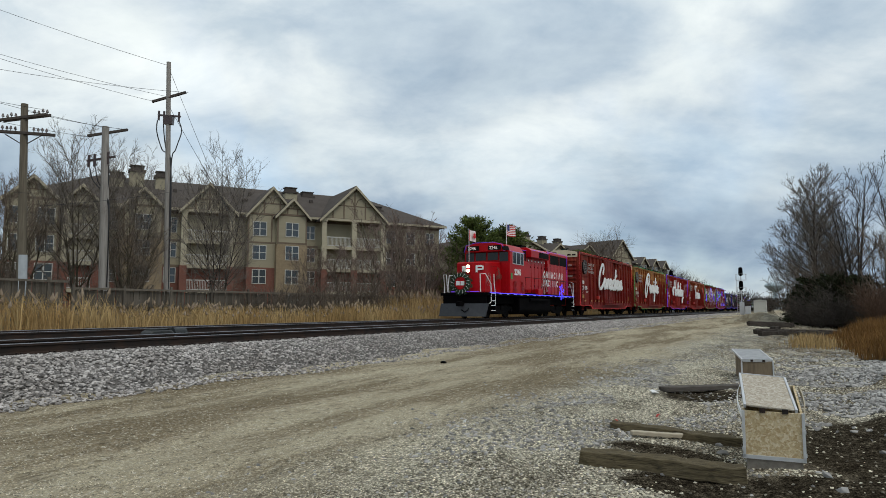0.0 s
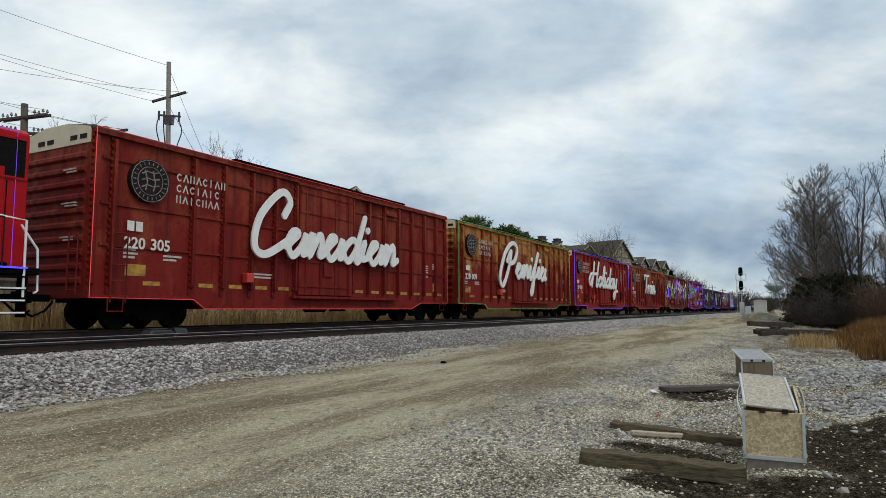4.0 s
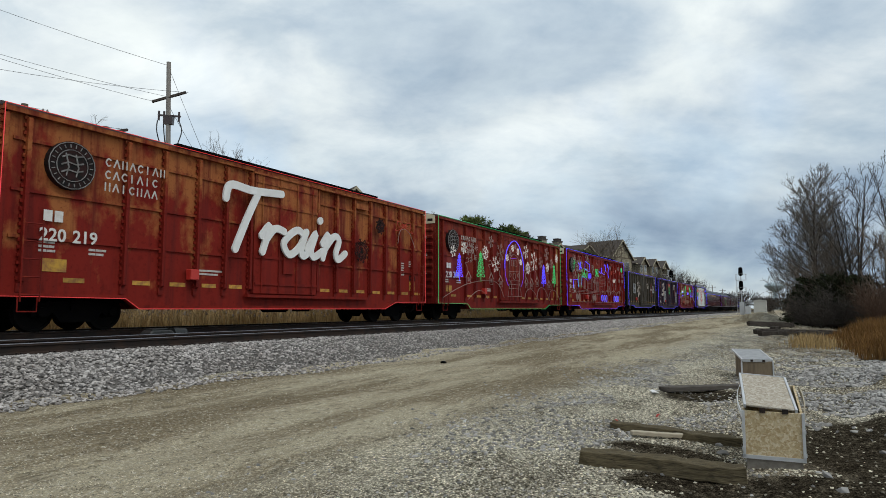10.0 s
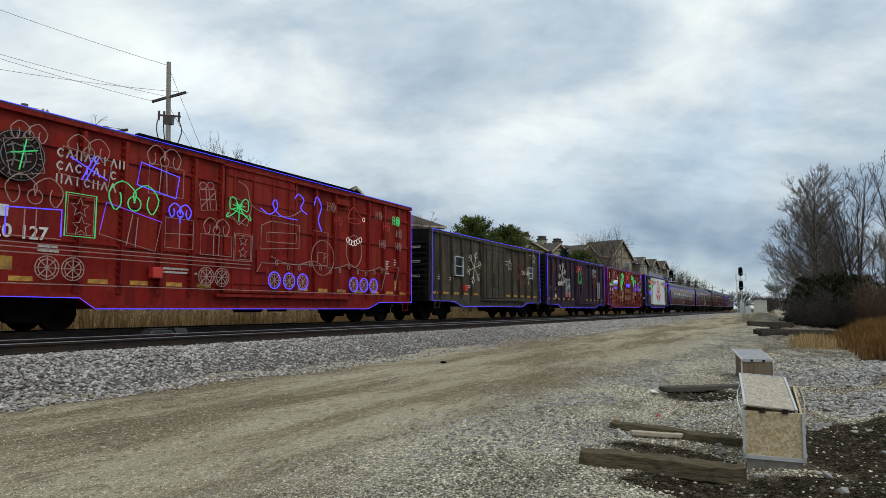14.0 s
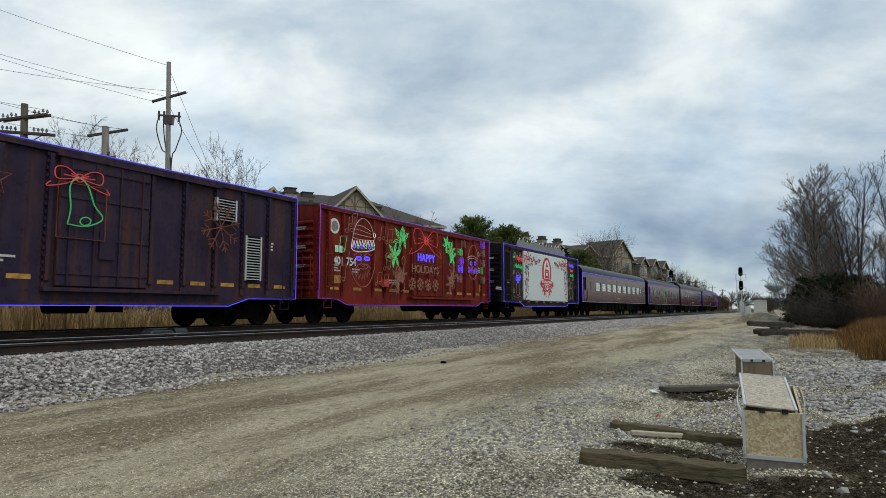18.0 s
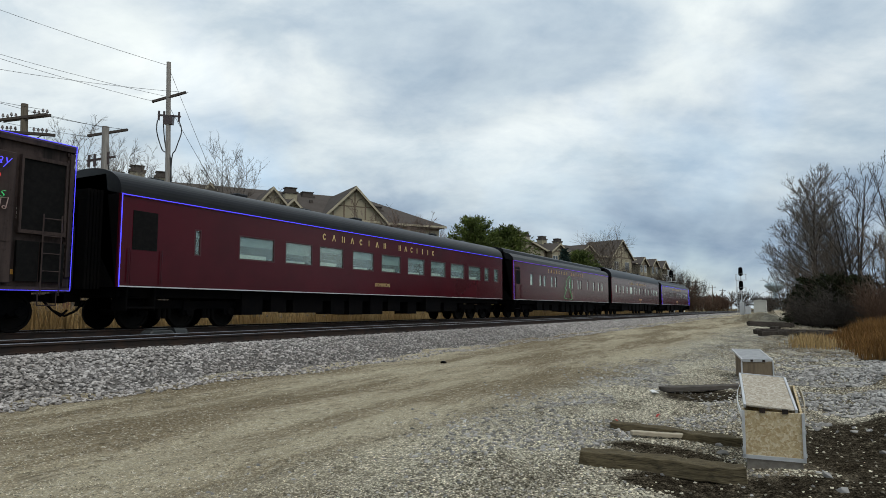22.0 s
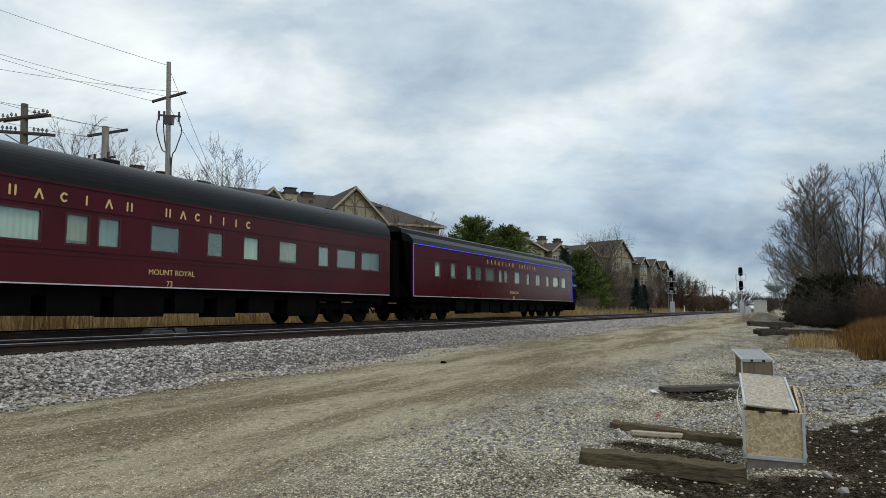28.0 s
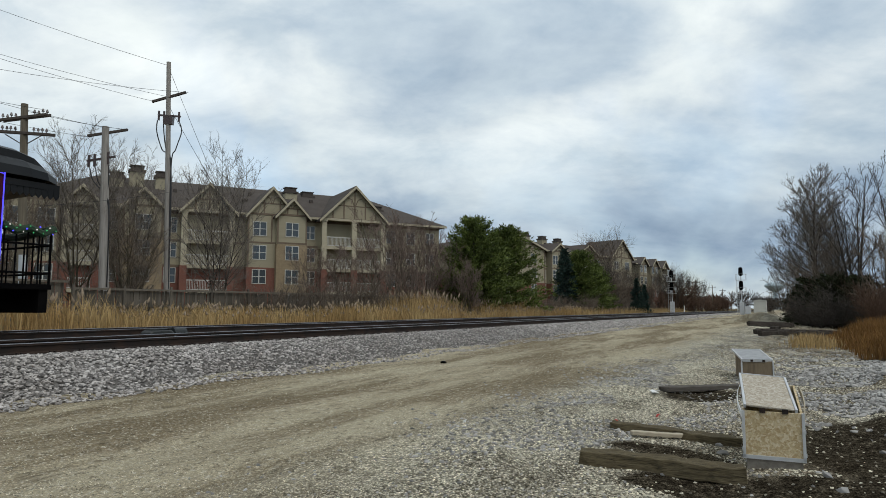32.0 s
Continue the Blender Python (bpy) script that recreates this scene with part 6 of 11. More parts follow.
    if roof_style == 0:
        for i in range(n + 1):
            w = math.pi * i / n
            prof.append((-(1.56) * math.cos(w), eave + (top - eave) * math.sin(w) ** 0.8))
    else:       # clerestory
        half = [(-1.58, eave), (-1.5, eave + 0.22), (-1.3, eave + 0.40), (-1.0, eave + 0.50), (-0.92, eave + 0.52), (-0.9, eave + 0.70), (-0.7, eave + 0.79), (-0.3, eave + 0.85)]
        prof = half + [(-a, b) for a, b in reversed(half)]
    rg = Geo().prism_x([(a, b) for a, b in prof], 0.0, L)
    part("roof", rg, M["roof"], car, "dark grey rounded roof", smooth=False)
    vg = Geo()
    for i in range(7):
        x = L * (i + 0.6) / 7.4
        vg.box(x - 0.25, -0.35, top - 0.02, x + 0.25, 0.1, top + 0.12 if i % 2 else top + 0.06)
    part("roof_vent", vg, M["roof"], car, bevel=0.03)
    # ends
    for x, w in ((0.0, -1), (L, 1)):
        eg = Geo().prism_x([(y + 0.07, zb), (-y - 0.07, zb), (-y - 0.07, eave), (-0.9, top - 0.22), (0.9, top - 0.22), (y + 0.07, eave)], min(x, x - w * 0.08), max(x, x - w * 0.08))
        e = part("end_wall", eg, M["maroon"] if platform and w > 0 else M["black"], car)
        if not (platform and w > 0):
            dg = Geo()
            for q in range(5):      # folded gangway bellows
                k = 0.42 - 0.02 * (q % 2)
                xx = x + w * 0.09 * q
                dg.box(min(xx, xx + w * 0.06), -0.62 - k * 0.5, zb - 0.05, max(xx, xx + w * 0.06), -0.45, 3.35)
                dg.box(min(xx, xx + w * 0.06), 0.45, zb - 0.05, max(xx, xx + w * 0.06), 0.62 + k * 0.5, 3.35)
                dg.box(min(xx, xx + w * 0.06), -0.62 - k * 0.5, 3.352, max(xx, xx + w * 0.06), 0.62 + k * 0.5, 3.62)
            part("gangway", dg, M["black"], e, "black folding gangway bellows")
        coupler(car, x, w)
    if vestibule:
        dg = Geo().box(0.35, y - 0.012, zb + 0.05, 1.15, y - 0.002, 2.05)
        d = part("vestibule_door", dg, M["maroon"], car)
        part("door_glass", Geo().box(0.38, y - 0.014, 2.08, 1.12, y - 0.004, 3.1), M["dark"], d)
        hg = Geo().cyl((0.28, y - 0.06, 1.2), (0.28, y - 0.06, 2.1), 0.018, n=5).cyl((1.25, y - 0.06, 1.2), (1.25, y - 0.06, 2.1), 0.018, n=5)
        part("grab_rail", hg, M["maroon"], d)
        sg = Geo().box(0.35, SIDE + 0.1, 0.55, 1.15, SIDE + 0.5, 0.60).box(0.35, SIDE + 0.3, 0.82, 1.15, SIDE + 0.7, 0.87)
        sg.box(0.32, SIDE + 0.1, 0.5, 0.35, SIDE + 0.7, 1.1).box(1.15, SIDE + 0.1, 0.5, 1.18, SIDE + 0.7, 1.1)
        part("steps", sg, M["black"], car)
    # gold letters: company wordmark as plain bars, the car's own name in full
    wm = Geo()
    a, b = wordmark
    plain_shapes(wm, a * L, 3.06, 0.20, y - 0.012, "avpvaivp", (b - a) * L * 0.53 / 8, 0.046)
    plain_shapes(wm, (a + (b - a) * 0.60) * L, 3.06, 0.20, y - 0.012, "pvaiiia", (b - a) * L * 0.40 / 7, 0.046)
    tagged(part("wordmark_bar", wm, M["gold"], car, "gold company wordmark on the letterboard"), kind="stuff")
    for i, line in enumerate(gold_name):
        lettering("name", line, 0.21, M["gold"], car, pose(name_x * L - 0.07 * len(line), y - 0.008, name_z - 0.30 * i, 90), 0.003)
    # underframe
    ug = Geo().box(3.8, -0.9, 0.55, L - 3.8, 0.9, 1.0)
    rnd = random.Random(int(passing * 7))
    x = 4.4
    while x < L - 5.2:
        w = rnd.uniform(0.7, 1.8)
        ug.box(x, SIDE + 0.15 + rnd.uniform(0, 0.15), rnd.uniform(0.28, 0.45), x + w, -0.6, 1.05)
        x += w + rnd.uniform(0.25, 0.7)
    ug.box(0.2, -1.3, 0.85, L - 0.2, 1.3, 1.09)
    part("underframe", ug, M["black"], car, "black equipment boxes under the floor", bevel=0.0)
    truck(car, 2.6, 3, 1.55)
    truck(car, L - 2.6, 3, 1.55)
    if trim:
        hose(car, "light_string", [[(0.05, eave - 0.02), (L - 0.05, eave - 0.02)], [(0.03, eave), (0.03, zb)]] + ([[(L - 0.03, eave), (L - 0.03, zb)]] if platform else []), M[trim], 0.013, y - 0.035, "lit string of lights along the eave")
    if platform:
        pg = Geo().box(L, SIDE + 0.1, 0.98, L + 1.15, 1.5, 1.10)
        pg.box(L + 0.9, SIDE + 0.15, 0.45, L + 1.1, 1.45, 0.98)
        p = part("rear_platform", pg, M["black"], car, "open black observation platform")
        rg, bal = Geo(), []
        for i in range(9):
            yy = SIDE + 0.15 + (2.9) * i / 8
            bal.append(Geo().cyl((L + 1.12, yy, 1.1), (L + 1.12, yy, 2.3), 0.02, n=5))
        for i in range(5):
            xx = L + 0.1 + 0.25 * i
            bal.append(Geo().cyl((xx, SIDE + 0.15, 1.1), (xx, SIDE + 0.15, 2.3), 0.02, n=5))
        for z in (1.35, 2.0, 2.3):
            rg.tube([(L + 0.05, SIDE + 0.15, z), (L + 1.12, SIDE + 0.15, z), (L + 1.12, 1.45, z)], 0.026, 6)
        part("railing", rg, M["black"], p)
        for bar in bal:
            part("baluster", bar, M["black"], p)
        gr = Geo()
        gr.tube([(L + 0.05, SIDE + 0.13, 2.4), (L + 0.3, SIDE + 0.11, 2.27), (L + 0.6, SIDE + 0.11, 2.36), (L + 0.9, SIDE + 0.11, 2.25), (L + 1.14, SIDE + 0.13, 2.38), (L + 1.15, 0.0, 2.26), (L + 1.14, 1.45, 2.38)], 0.09, 7)
        part("garland", gr, M["fir"], p, "dark green garland on the railing")
        for i in range(16):
            bl = Geo().obox(pose(L + 0.06 + 0.072 * i, SIDE + 0.01, 2.32 + 0.08 * math.sin(i * 2.1), 20 * i, 0, 30 * i), 0.022, 0.022, 0.03)
            part("garland_bulb", bl, M[("green_glow", "white_glow", "blue_glow", "green_dim")[i % 4]], p)
        # roof overhang with its scalloped valance
        k = [(a * 0.97, b) for a, b in prof]
        og = Geo()
        rings = []
        for j, (xx, sc, dz) in enumerate(((0.0, 1.0, 0.0), (0.55, 1.0, 0.0), (0.95, 0.97, -0.05), (1.22, 0.88, -0.18), (1.38, 0.70, -0.40), (1.44, 0.5, -0.6))):
            rings.append([(L + xx, a * sc, max(eave - 0.1, eave + (b - eave) * (1.0 - 0.035 * j * j) + dz * 0.3)) for a, b in prof])
        o = 0
        for r in rings:
            og.v.extend(r)
        m = len(prof)
        for j in range(len(rings) - 1):
            for i in range(m - 1):
                og.f.append((j * m + i, j * m + i + 1, (j + 1) * m + i + 1, (j + 1) * m + i))
        og.box(L, -1.5, eave - 0.22, L + 0.95, 1.5, eave - 0.08).box(L + 0.9, -1.2, eave - 0.22, L + 1.25, 1.2, eave - 0.08)
        ro = part("roof_overhang", og, M["roof"], car, "rounded roof end over the platform")
        for i in range(9):
            xx = L + 0.02 + 0.135 * i
            part("valance_scallop", Geo().prism_y([(xx, eave - 0.08), (xx + 0.13, eave - 0.08), (xx + 0.13, eave - 0.36), (xx + 0.065, eave - 0.44), (xx, eave - 0.36)], SIDE + 0.12, SIDE + 0.135), M["roof"], ro)
        dg = Geo().box(L + 0.001, -0.4, 1.15, L + 0.03, 0.4, 3.1)
        part("end_door", dg, M["maroon"], car)
    return car


M["coach_glass"] = material("coach_window_glass", (0.62, 0.80, 0.78), 0.03, spec=0.6)
M["coach_glass"].node_tree.nodes["Principled BSDF"].inputs["Transmission Weight"].default_value = 0.9
M["sheer"] = material("sheer_grey_curtain", (0.20, 0.24, 0.235), 0.9, second=(0.14, 0.17, 0.165), scale=2, amount=0.6)
M["tan_curtain"] = material("tan_curtain", (0.36, 0.27, 0.155), 0.9, second=(0.28, 0.20, 0.11), scale=4, amount=0.6)
M["window_trim"] = material("window_trim", (0.05, 0.007, 0.010), 0.4, spec=0.3)
M["blind"] = material("linen_blind", (0.62, 0.60, 0.52), 0.8, second=(0.52, 0.48, 0.38), scale=4, amount=0.5)
M["fir"] = material("fir_green", (0.012, 0.035, 0.014), 0.8, second=(0.03, 0.06, 0.025), scale=20, amount=0.6, bump=0.8, bump_scale=60)


def spans(front, pairs):
    return [(round(SPEED * (a - front), 2), round(SPEED * (b - front), 2)) for a, b in pairs]


def make_coaches():
    f = 23.84
    w = [(2.35, 2.6)] + spans(f, [(24.24, 24.395), (24.445, 24.585), (24.62, 24.763), (24.817, 24.962), (25.014, 25.165), (25.219, 25.369), (25.422, 25.569), (25.619, 25.771), (25.818, 25.97), (26.011, 26.074), (26.136, 26.2)])
    c = coach(f, 24.4, "maroon passenger car with wide windows and a dark rounded roof", w, ("DOMINION",), "blue_glow", 0, name_x=0.49, wordmark=(0.33, 0.68), belt=False)
    f = 26.42
    w = spans(f, [(26.70, 26.76), (26.87, 26.925), (26.95, 27.005), (27.10, 27.15), (27.18, 27.23), (27.50, 27.545), (27.57, 27.615), (27.72, 27.765), (27.79, 27.835), (27.98, 28.02), (28.16, 28.21), (28.30, 28.36), (28.42, 28.48)])
    c = coach(f, 22.5, "maroon passenger car with paired narrow windows and a clerestory roof", w, (), "violet_glow", 1, wordmark=(0.28, 0.66))
    hose(c, "light_figure", [smooth2([(10.2, 1.3), (9.6, 1.35), (9.8, 1.7), (10.1, 1.95), (9.8, 2.0), (10.2, 2.4), (10.0, 2.5), (10.5, 2.85), (10.9, 2.95), (11.1, 2.5), (10.9, 2.45), (11.2, 2.0), (10.9, 1.95), (11.2, 1.6), (11.4, 1.25), (10.6, 1.3)], 4)], M["green_dim"], 0.014, SIDE - 0.02, "green fir outline of lights")
    hose(c, "light_figure", gift(11.3, 1.3, 0.4, 0.4), M["bulb"], 0.012, SIDE - 0.02)
    f = 28.77
    w = spans(f, [(28.92, 29.0), (29.07, 29.13), (29.20, 29.27), (29.36, 29.44), (29.51, 29.65), (29.703, 29.764), (29.783, 29.845), (29.929, 30.026), (30.118, 30.181), (30.257, 30.327), (30.414, 30.508), (30.613, 30.679), (30.72, 30.844), (30.873, 31.007)])
    c = coach(f, 23.3, "maroon business car with mixed windows and a dark grey roof", w, ("MOUNT ROYAL", "     73"), None, 0, vestibule=False, name_x=0.535, wordmark=(0.30, 0.67), top=4.5)
    f = 31.26
    w = spans(f, [(31.46, 31.52), (31.62, 31.68), (31.80, 31.86), (31.90, 31.98), (32.027, 32.148), (32.208, 32.266), (32.284, 32.345), (32.442, 32.535), (32.638, 32.701), (32.801, 32.893), (33.006, 33.069), (33.139, 33.266), (33.327, 33.44)])
    coach(f, 23.3, "maroon observation car with an open rear platform", w, ("STRATHCONA", "      82"), "blue_glow", 1, vestibule=False, platform=True, name_x=0.51, wordmark=(0.341, 0.677))


make_coaches()


def make_stage_car():
    L, E = 14.75, 4.42
    c = boxcar(22.26, L, E, M["stageblack"], "black stage car with a large white folding panel on its side", [0.1, 2.85, 11.85, 14.65], (1.15, 2.55), sill=(0.94, 0.70), steps=(2.6, 3.2), step_end=(3.2, 2.6), cream=False, trim="blue_glow", emblem=False, plates=False, end_paint=M["endblack"], junction=False)
    pan = part("stage_panel", Geo().box(3.1, SIDE - 0.06, 1.06, 11.85, SIDE + 0.06, 4.2), M["panelwhite"], c, "large clean white folding panel", bevel=0.02)
    x = 7.3
    red = M["rosette"]
    y = SIDE - 0.062
    g = Geo()

    def oval(cx, cz, rx, rz, n=32):
        return [(cx + rx * math.cos(2 * math.pi * i / n), cz + rz * math.sin(2 * math.pi * i / n)) for i in range(n)]
    g.prism_y(oval(x, 2.95, 0.93, 1.08), y - 0.004, y)
    burst = [(x + (1.22 if i % 2 else 0.92) * math.cos(a), 2.3 + (1.06 if i % 2 else 0.76) * math.sin(a)) for i, a in enumerate([math.pi * (1.04 + 0.92 * k / 16) for k in range(17)])]
    g.prism_y(burst + [(x + 0.9, 2.4), (x - 0.9, 2.4)], y - 0.0075, y - 0.001)
    part("printed_emblem", g, red, pan, "red printed oval emblem with a ribbon")
    g = Geo().prism_y(oval(x, 3.0, 0.62, 0.86), y - 0.012, y - 0.006)
    g.prism_y(oval(x, 1.62, 0.5, 0.04), y - 0.012, y - 0.006)
    for dx, dz in ((-0.12, 1.53), (0.12, 1.53), (0.0, 1.38)):
        g.prism_y(oval(x + dx, dz, 0.11, 0.11, 12), y - 0.013, y - 0.006)
    part("emblem_field", g, M["white"], pan)
    g = Geo()
    # engine seen from the front, a fir above it, and the ribbon
    g.prism_y([(x - 0.5, 2.4), (x - 0.42, 3.1), (x - 0.26, 3.25), (x - 0.24, 3.5), (x + 0.24, 3.5), (x + 0.26, 3.25), (x + 0.42, 3.1), (x + 0.5, 2.4)], y - 0.016, y - 0.010)
    for k in range(3):
        g.prism_y([(x - 0.16 + 0.04 * k, 3.5 + 0.1 * k), (x + 0.16 - 0.04 * k, 3.5 + 0.1 * k), (x, 3.68 + 0.1 * k)], y - 0.0155 - 0.001 * k, y - 0.010)
    ribbon(g, catmull([(x - 1.12, 2.22), (x - 0.55, 2.36), (x, 2.40), (x + 0.55, 2.36), (x + 1.12, 2.22)], 5), 0.36, y - 0.018, 0.006)
    for s in (-1, 1):
        g.prism_y([(x + s * 0.85, 2.05), (x + s * 1.25, 1.95), (x + s * 1.12, 2.1), (x + s * 1.25, 2.28), (x + s * 0.85, 2.35)], y - 0.010, y - 0.003)
    part("emblem_ribbon", g, red, pan)
    g = Geo()
    for x0, x1, z0, z1 in ((x - 0.2, x - 0.03, 3.22, 3.38), (x + 0.03, x + 0.2, 3.22, 3.38), (x - 0.18, x - 0.02, 2.78, 2.98), (x + 0.02, x + 0.18, 2.78, 2.98)):
        g.box(x0, y - 0.02, z0, x1, y - 0.015, z1)
    for i in range(9):
        g.prism_y(oval(x - 0.4 + 0.1 * i, 3.1 - 0.05 * abs(i - 4) * 0.4, 0.022, 0.022, 6), y - 0.0195, y - 0.015)
    for dz, wd in ((0.20, 0.026), (-0.20, 0.026)):
        ribbon(g, catmull([(x - 1.12, 2.22 + dz), (x - 0.55, 2.36 + dz), (x, 2.40 + dz), (x + 0.55, 2.36 + dz), (x + 1.12, 2.22 + dz)], 5), wd, y - 0.0205, 0.003)
    ribbon(g, catmull([(x - 0.72, 2.06), (x - 0.5, 1.82), (x, 1.66), (x + 0.5, 1.82), (x + 0.72, 2.06)], 6), 0.035, y - 0.0205, 0.003)
    g.prism_y([(x - 0.42, 2.12), (x + 0.42, 2.12), (x + 0.34, 1.94), (x, 1.80), (x - 0.34, 1.94)], y - 0.0195, y - 0.012)
    part("emblem_detail", g, M["white"], pan)
    g = Geo()
    g.prism_y([(x - 0.30, 2.10), (x - 0.06, 2.10), (x - 0.06, 1.88), (x - 0.26, 1.95)], y - 0.0235, y - 0.019)
    g.prism_y([(x + 0.06, 2.10), (x + 0.30, 2.10), (x + 0.26, 1.95), (x + 0.06, 1.88)], y - 0.0235, y - 0.019)
    part("emblem_plough", g, red, pan)
    lettering("printed_words", "HOLIDAY TRAIN", 0.25, M["white"], pan, pose(x - 0.98, y - 0.02, 2.27, 90), 0.002, spacing=1.06, bold=0.006)
    # printed garland down both ends and along the top, the far end turned about
    inks = {k: Geo() for k in ("red", "green", "navy", "pale", "grey")}
    depth_ = itertools.count()

    def stroke(ink, pts, w, k=4):
        ribbon(inks[ink], catmull([(turn(a), b) for a, b in pts], k), w, y - 0.004 - 0.00012 * (next(depth_) % 90), 0.003, 0.001)

    def patch(ink, pts):
        inks[ink].prism_y([(turn(a), b) for a, b in pts][::flip], y - 0.004 - 0.00012 * (next(depth_) % 90), y - 0.001)

    def sprig(a, b, to_a, to_b):
        """A curved fir twig with needles on both sides."""
        stroke("green", [(a, b), ((a + to_a) / 2, (b + to_b) / 2 + 0.04), (to_a, to_b)], 0.014, 3)
        ang = math.atan2(to_b - b, to_a - a)
        for q in range(9):
            u = (q + 0.5) / 9
            px_, pz_ = a + (to_a - a) * u, b + (to_b - b) * u + 0.16 * u * (1 - u)
            for sd in (-0.6, 0.6):
                ln = 0.13 * (1.1 - 0.5 * u)
                e = (px_ + ln * math.cos(ang + sd), pz_ + ln * math.sin(ang + sd))
                nx, nz = -math.sin(ang + sd) * 0.009, math.cos(ang + sd) * 0.009
                patch("green", [(px_ - nx, pz_ - nz), e, (px_ + nx, pz_ + nz)])

    def holly(a, b, ang):
        for turn_ in (ang, ang + 1.5):
            pts = []
            for q in range(12):
                u = q * math.pi / 6
                r_ = (0.11 if q % 2 == 0 else 0.075)
                lx, lz = 0.11 + r_ * math.cos(u), 0.55 * r_ * math.sin(u)
                pts.append((a + lx * math.cos(turn_) - lz * math.sin(turn_), b + lx * math.sin(turn_) + lz * math.cos(turn_)))
            patch("green", pts)
        patch("red", oval(a, b, 0.032, 0.032, 8))

    def flake(a, b, r_):
        for q in range(3):
            u = q * math.pi / 3
            stroke("grey", [(a - r_ * math.cos(u), b - r_ * math.sin(u)), (a + r_ * math.cos(u), b + r_ * math.sin(u))], 0.014, 1)

    def two_notes(a, b, h, ink="navy"):
        for q in (0.0, 0.75):
            patch(ink, oval(a + q * h * 0.8, b + 0.12 * q * h, 0.15 * h, 0.11 * h, 9))
            stroke(ink, [(a + q * h * 0.8 + 0.12 * h, b + 0.12 * q * h), (a + q * h * 0.8 + 0.14 * h, b + h + 0.12 * q * h)], 0.022, 1)
        stroke(ink, [(a + 0.12 * h, b + h), (a + 0.76 * h, b + 1.1 * h)], 0.05, 1)

    def capped_head(a, b, r_):
        patch("pale", oval(a, b, r_, r_ * 0.95, 14))
        patch("pale", oval(a + 0.02, b - r_ * 0.9, r_ * 0.9, r_ * 0.7, 12))
        patch("red", [(a - 1.15 * r_, b + 0.35 * r_), (a + 1.2 * r_, b + 0.25 * r_), (a + 0.9 * r_, b + 1.0 * r_), (a + 0.1 * r_, b + 1.5 * r_), (a - 0.9 * r_, b + 1.1 * r_)])
        patch("red", oval(a + 0.05 * r_, b - 0.25 * r_, 0.16 * r_, 0.12 * r_, 7))

    for flip in (1, -1):
        turn = (lambda v: v) if flip == 1 else (lambda v: 14.97 - v)
        # bow with two loops and two tails
        for loop in ([(3.52, 3.87), (3.19, 3.9), (3.17, 3.68), (3.24, 3.48), (3.37, 3.71), (3.52, 3.85)], [(3.53, 3.87), (3.67, 4.14), (3.89, 4.09), (3.95, 3.92), (3.76, 3.82), (3.54, 3.85)]):
            stroke("red", loop, 0.08, 4)
        for tail in ([(3.52, 3.85), (3.55, 3.66), (3.52, 3.45), (3.4, 3.37)], [(3.54, 3.85), (3.76, 3.84), (3.92, 3.74), (3.98, 3.57)]):
            stroke("red", tail, 0.08, 4)
        stroke("pale", [(3.52, 3.85), (3.55, 3.66), (3.52, 3.45), (3.4, 3.37)], 0.014, 4)
        stroke("pale", [(3.54, 3.85), (3.76, 3.84), (3.92, 3.74), (3.98, 3.57)], 0.014, 4)
        patch("red", oval(*(3.52, 3.87), 0.06, 0.05, 10))
        for a, b in (((4.02, 3.8), (4.4, 4.02)), ((4.01, 3.8), (4.31, 3.73)), ((4.03, 3.82), (4.12, 3.57)), ((3.57, 3.31), (3.3, 3.16)), ((3.57, 3.31), (3.47, 2.91)), ((3.6, 3.29), (3.79, 2.99)), ((3.8, 2.86), (3.9, 2.48)), ((3.31, 2.35), (3.31, 2.03)), ((3.47, 1.38), (3.27, 1.12)), ((5.77, 3.75), (6.09, 3.73)), ((5.76, 3.77), (5.93, 3.58)), ((5.11, 3.79), (4.95, 3.63))):
            sprig(*a, *b)
        for (a, b), ang in (((3.36, 2.98), 2.4), ((3.69, 1.98), -0.2), ((4.67, 3.56), 1.2), ((4.52, 3.47), 3.4), ((3.34, 2.89), 3.6)):
            holly(a, b, ang)
        for (a, b), r_ in (((3.23, 3.3), 0.07), ((5.24, 3.89), 0.08), ((5.37, 3.94), 0.04), ((3.84, 1.47), 0.06)):
            flake(a, b, r_)
        for (a, b), h, ink in (((3.71, 3.22), 0.13, 'red'), ((4.14, 3.31), 0.11, 'navy'), ((3.21, 2.41), 0.13, 'grey'), ((3.56, 1.32), 0.26, 'navy'), ((5.56, 3.55), 0.16, 'navy'), ((3.65, 2.21), 0.12, 'green')):
            two_notes(a, b, h, ink)
        # bearded head, ringing bells, elf
        capped_head(*(3.77, 3.58), 0.13)
        for a, b in ((4.44, 3.67), (4.83, 3.8)):
            patch("red", [(a - 0.14, b - 0.10), (a - 0.05, b - 0.16), (a + 0.12, b - 0.10), (a + 0.10, b + 0.10), (a + 0.04, b + 0.19), (a - 0.06, b + 0.12)])
            stroke("pale", [(a - 0.11, b - 0.06), (a, b - 0.02), (a + 0.10, b - 0.05)], 0.025, 2)
        ea, eb = (3.49, 2.61)
        patch("pale", oval(ea, eb, 0.115, 0.105, 14))
        patch("green", [(ea - 0.14, eb + 0.05), (ea + 0.12, eb + 0.09), (ea + 0.11, eb + 0.15), (ea - 0.14, eb + 0.11)])
        patch("red", [(ea - 0.13, eb + 0.115), (ea + 0.10, eb + 0.15), (ea + 0.02, eb + 0.24), (ea - 0.10, eb + 0.23)])
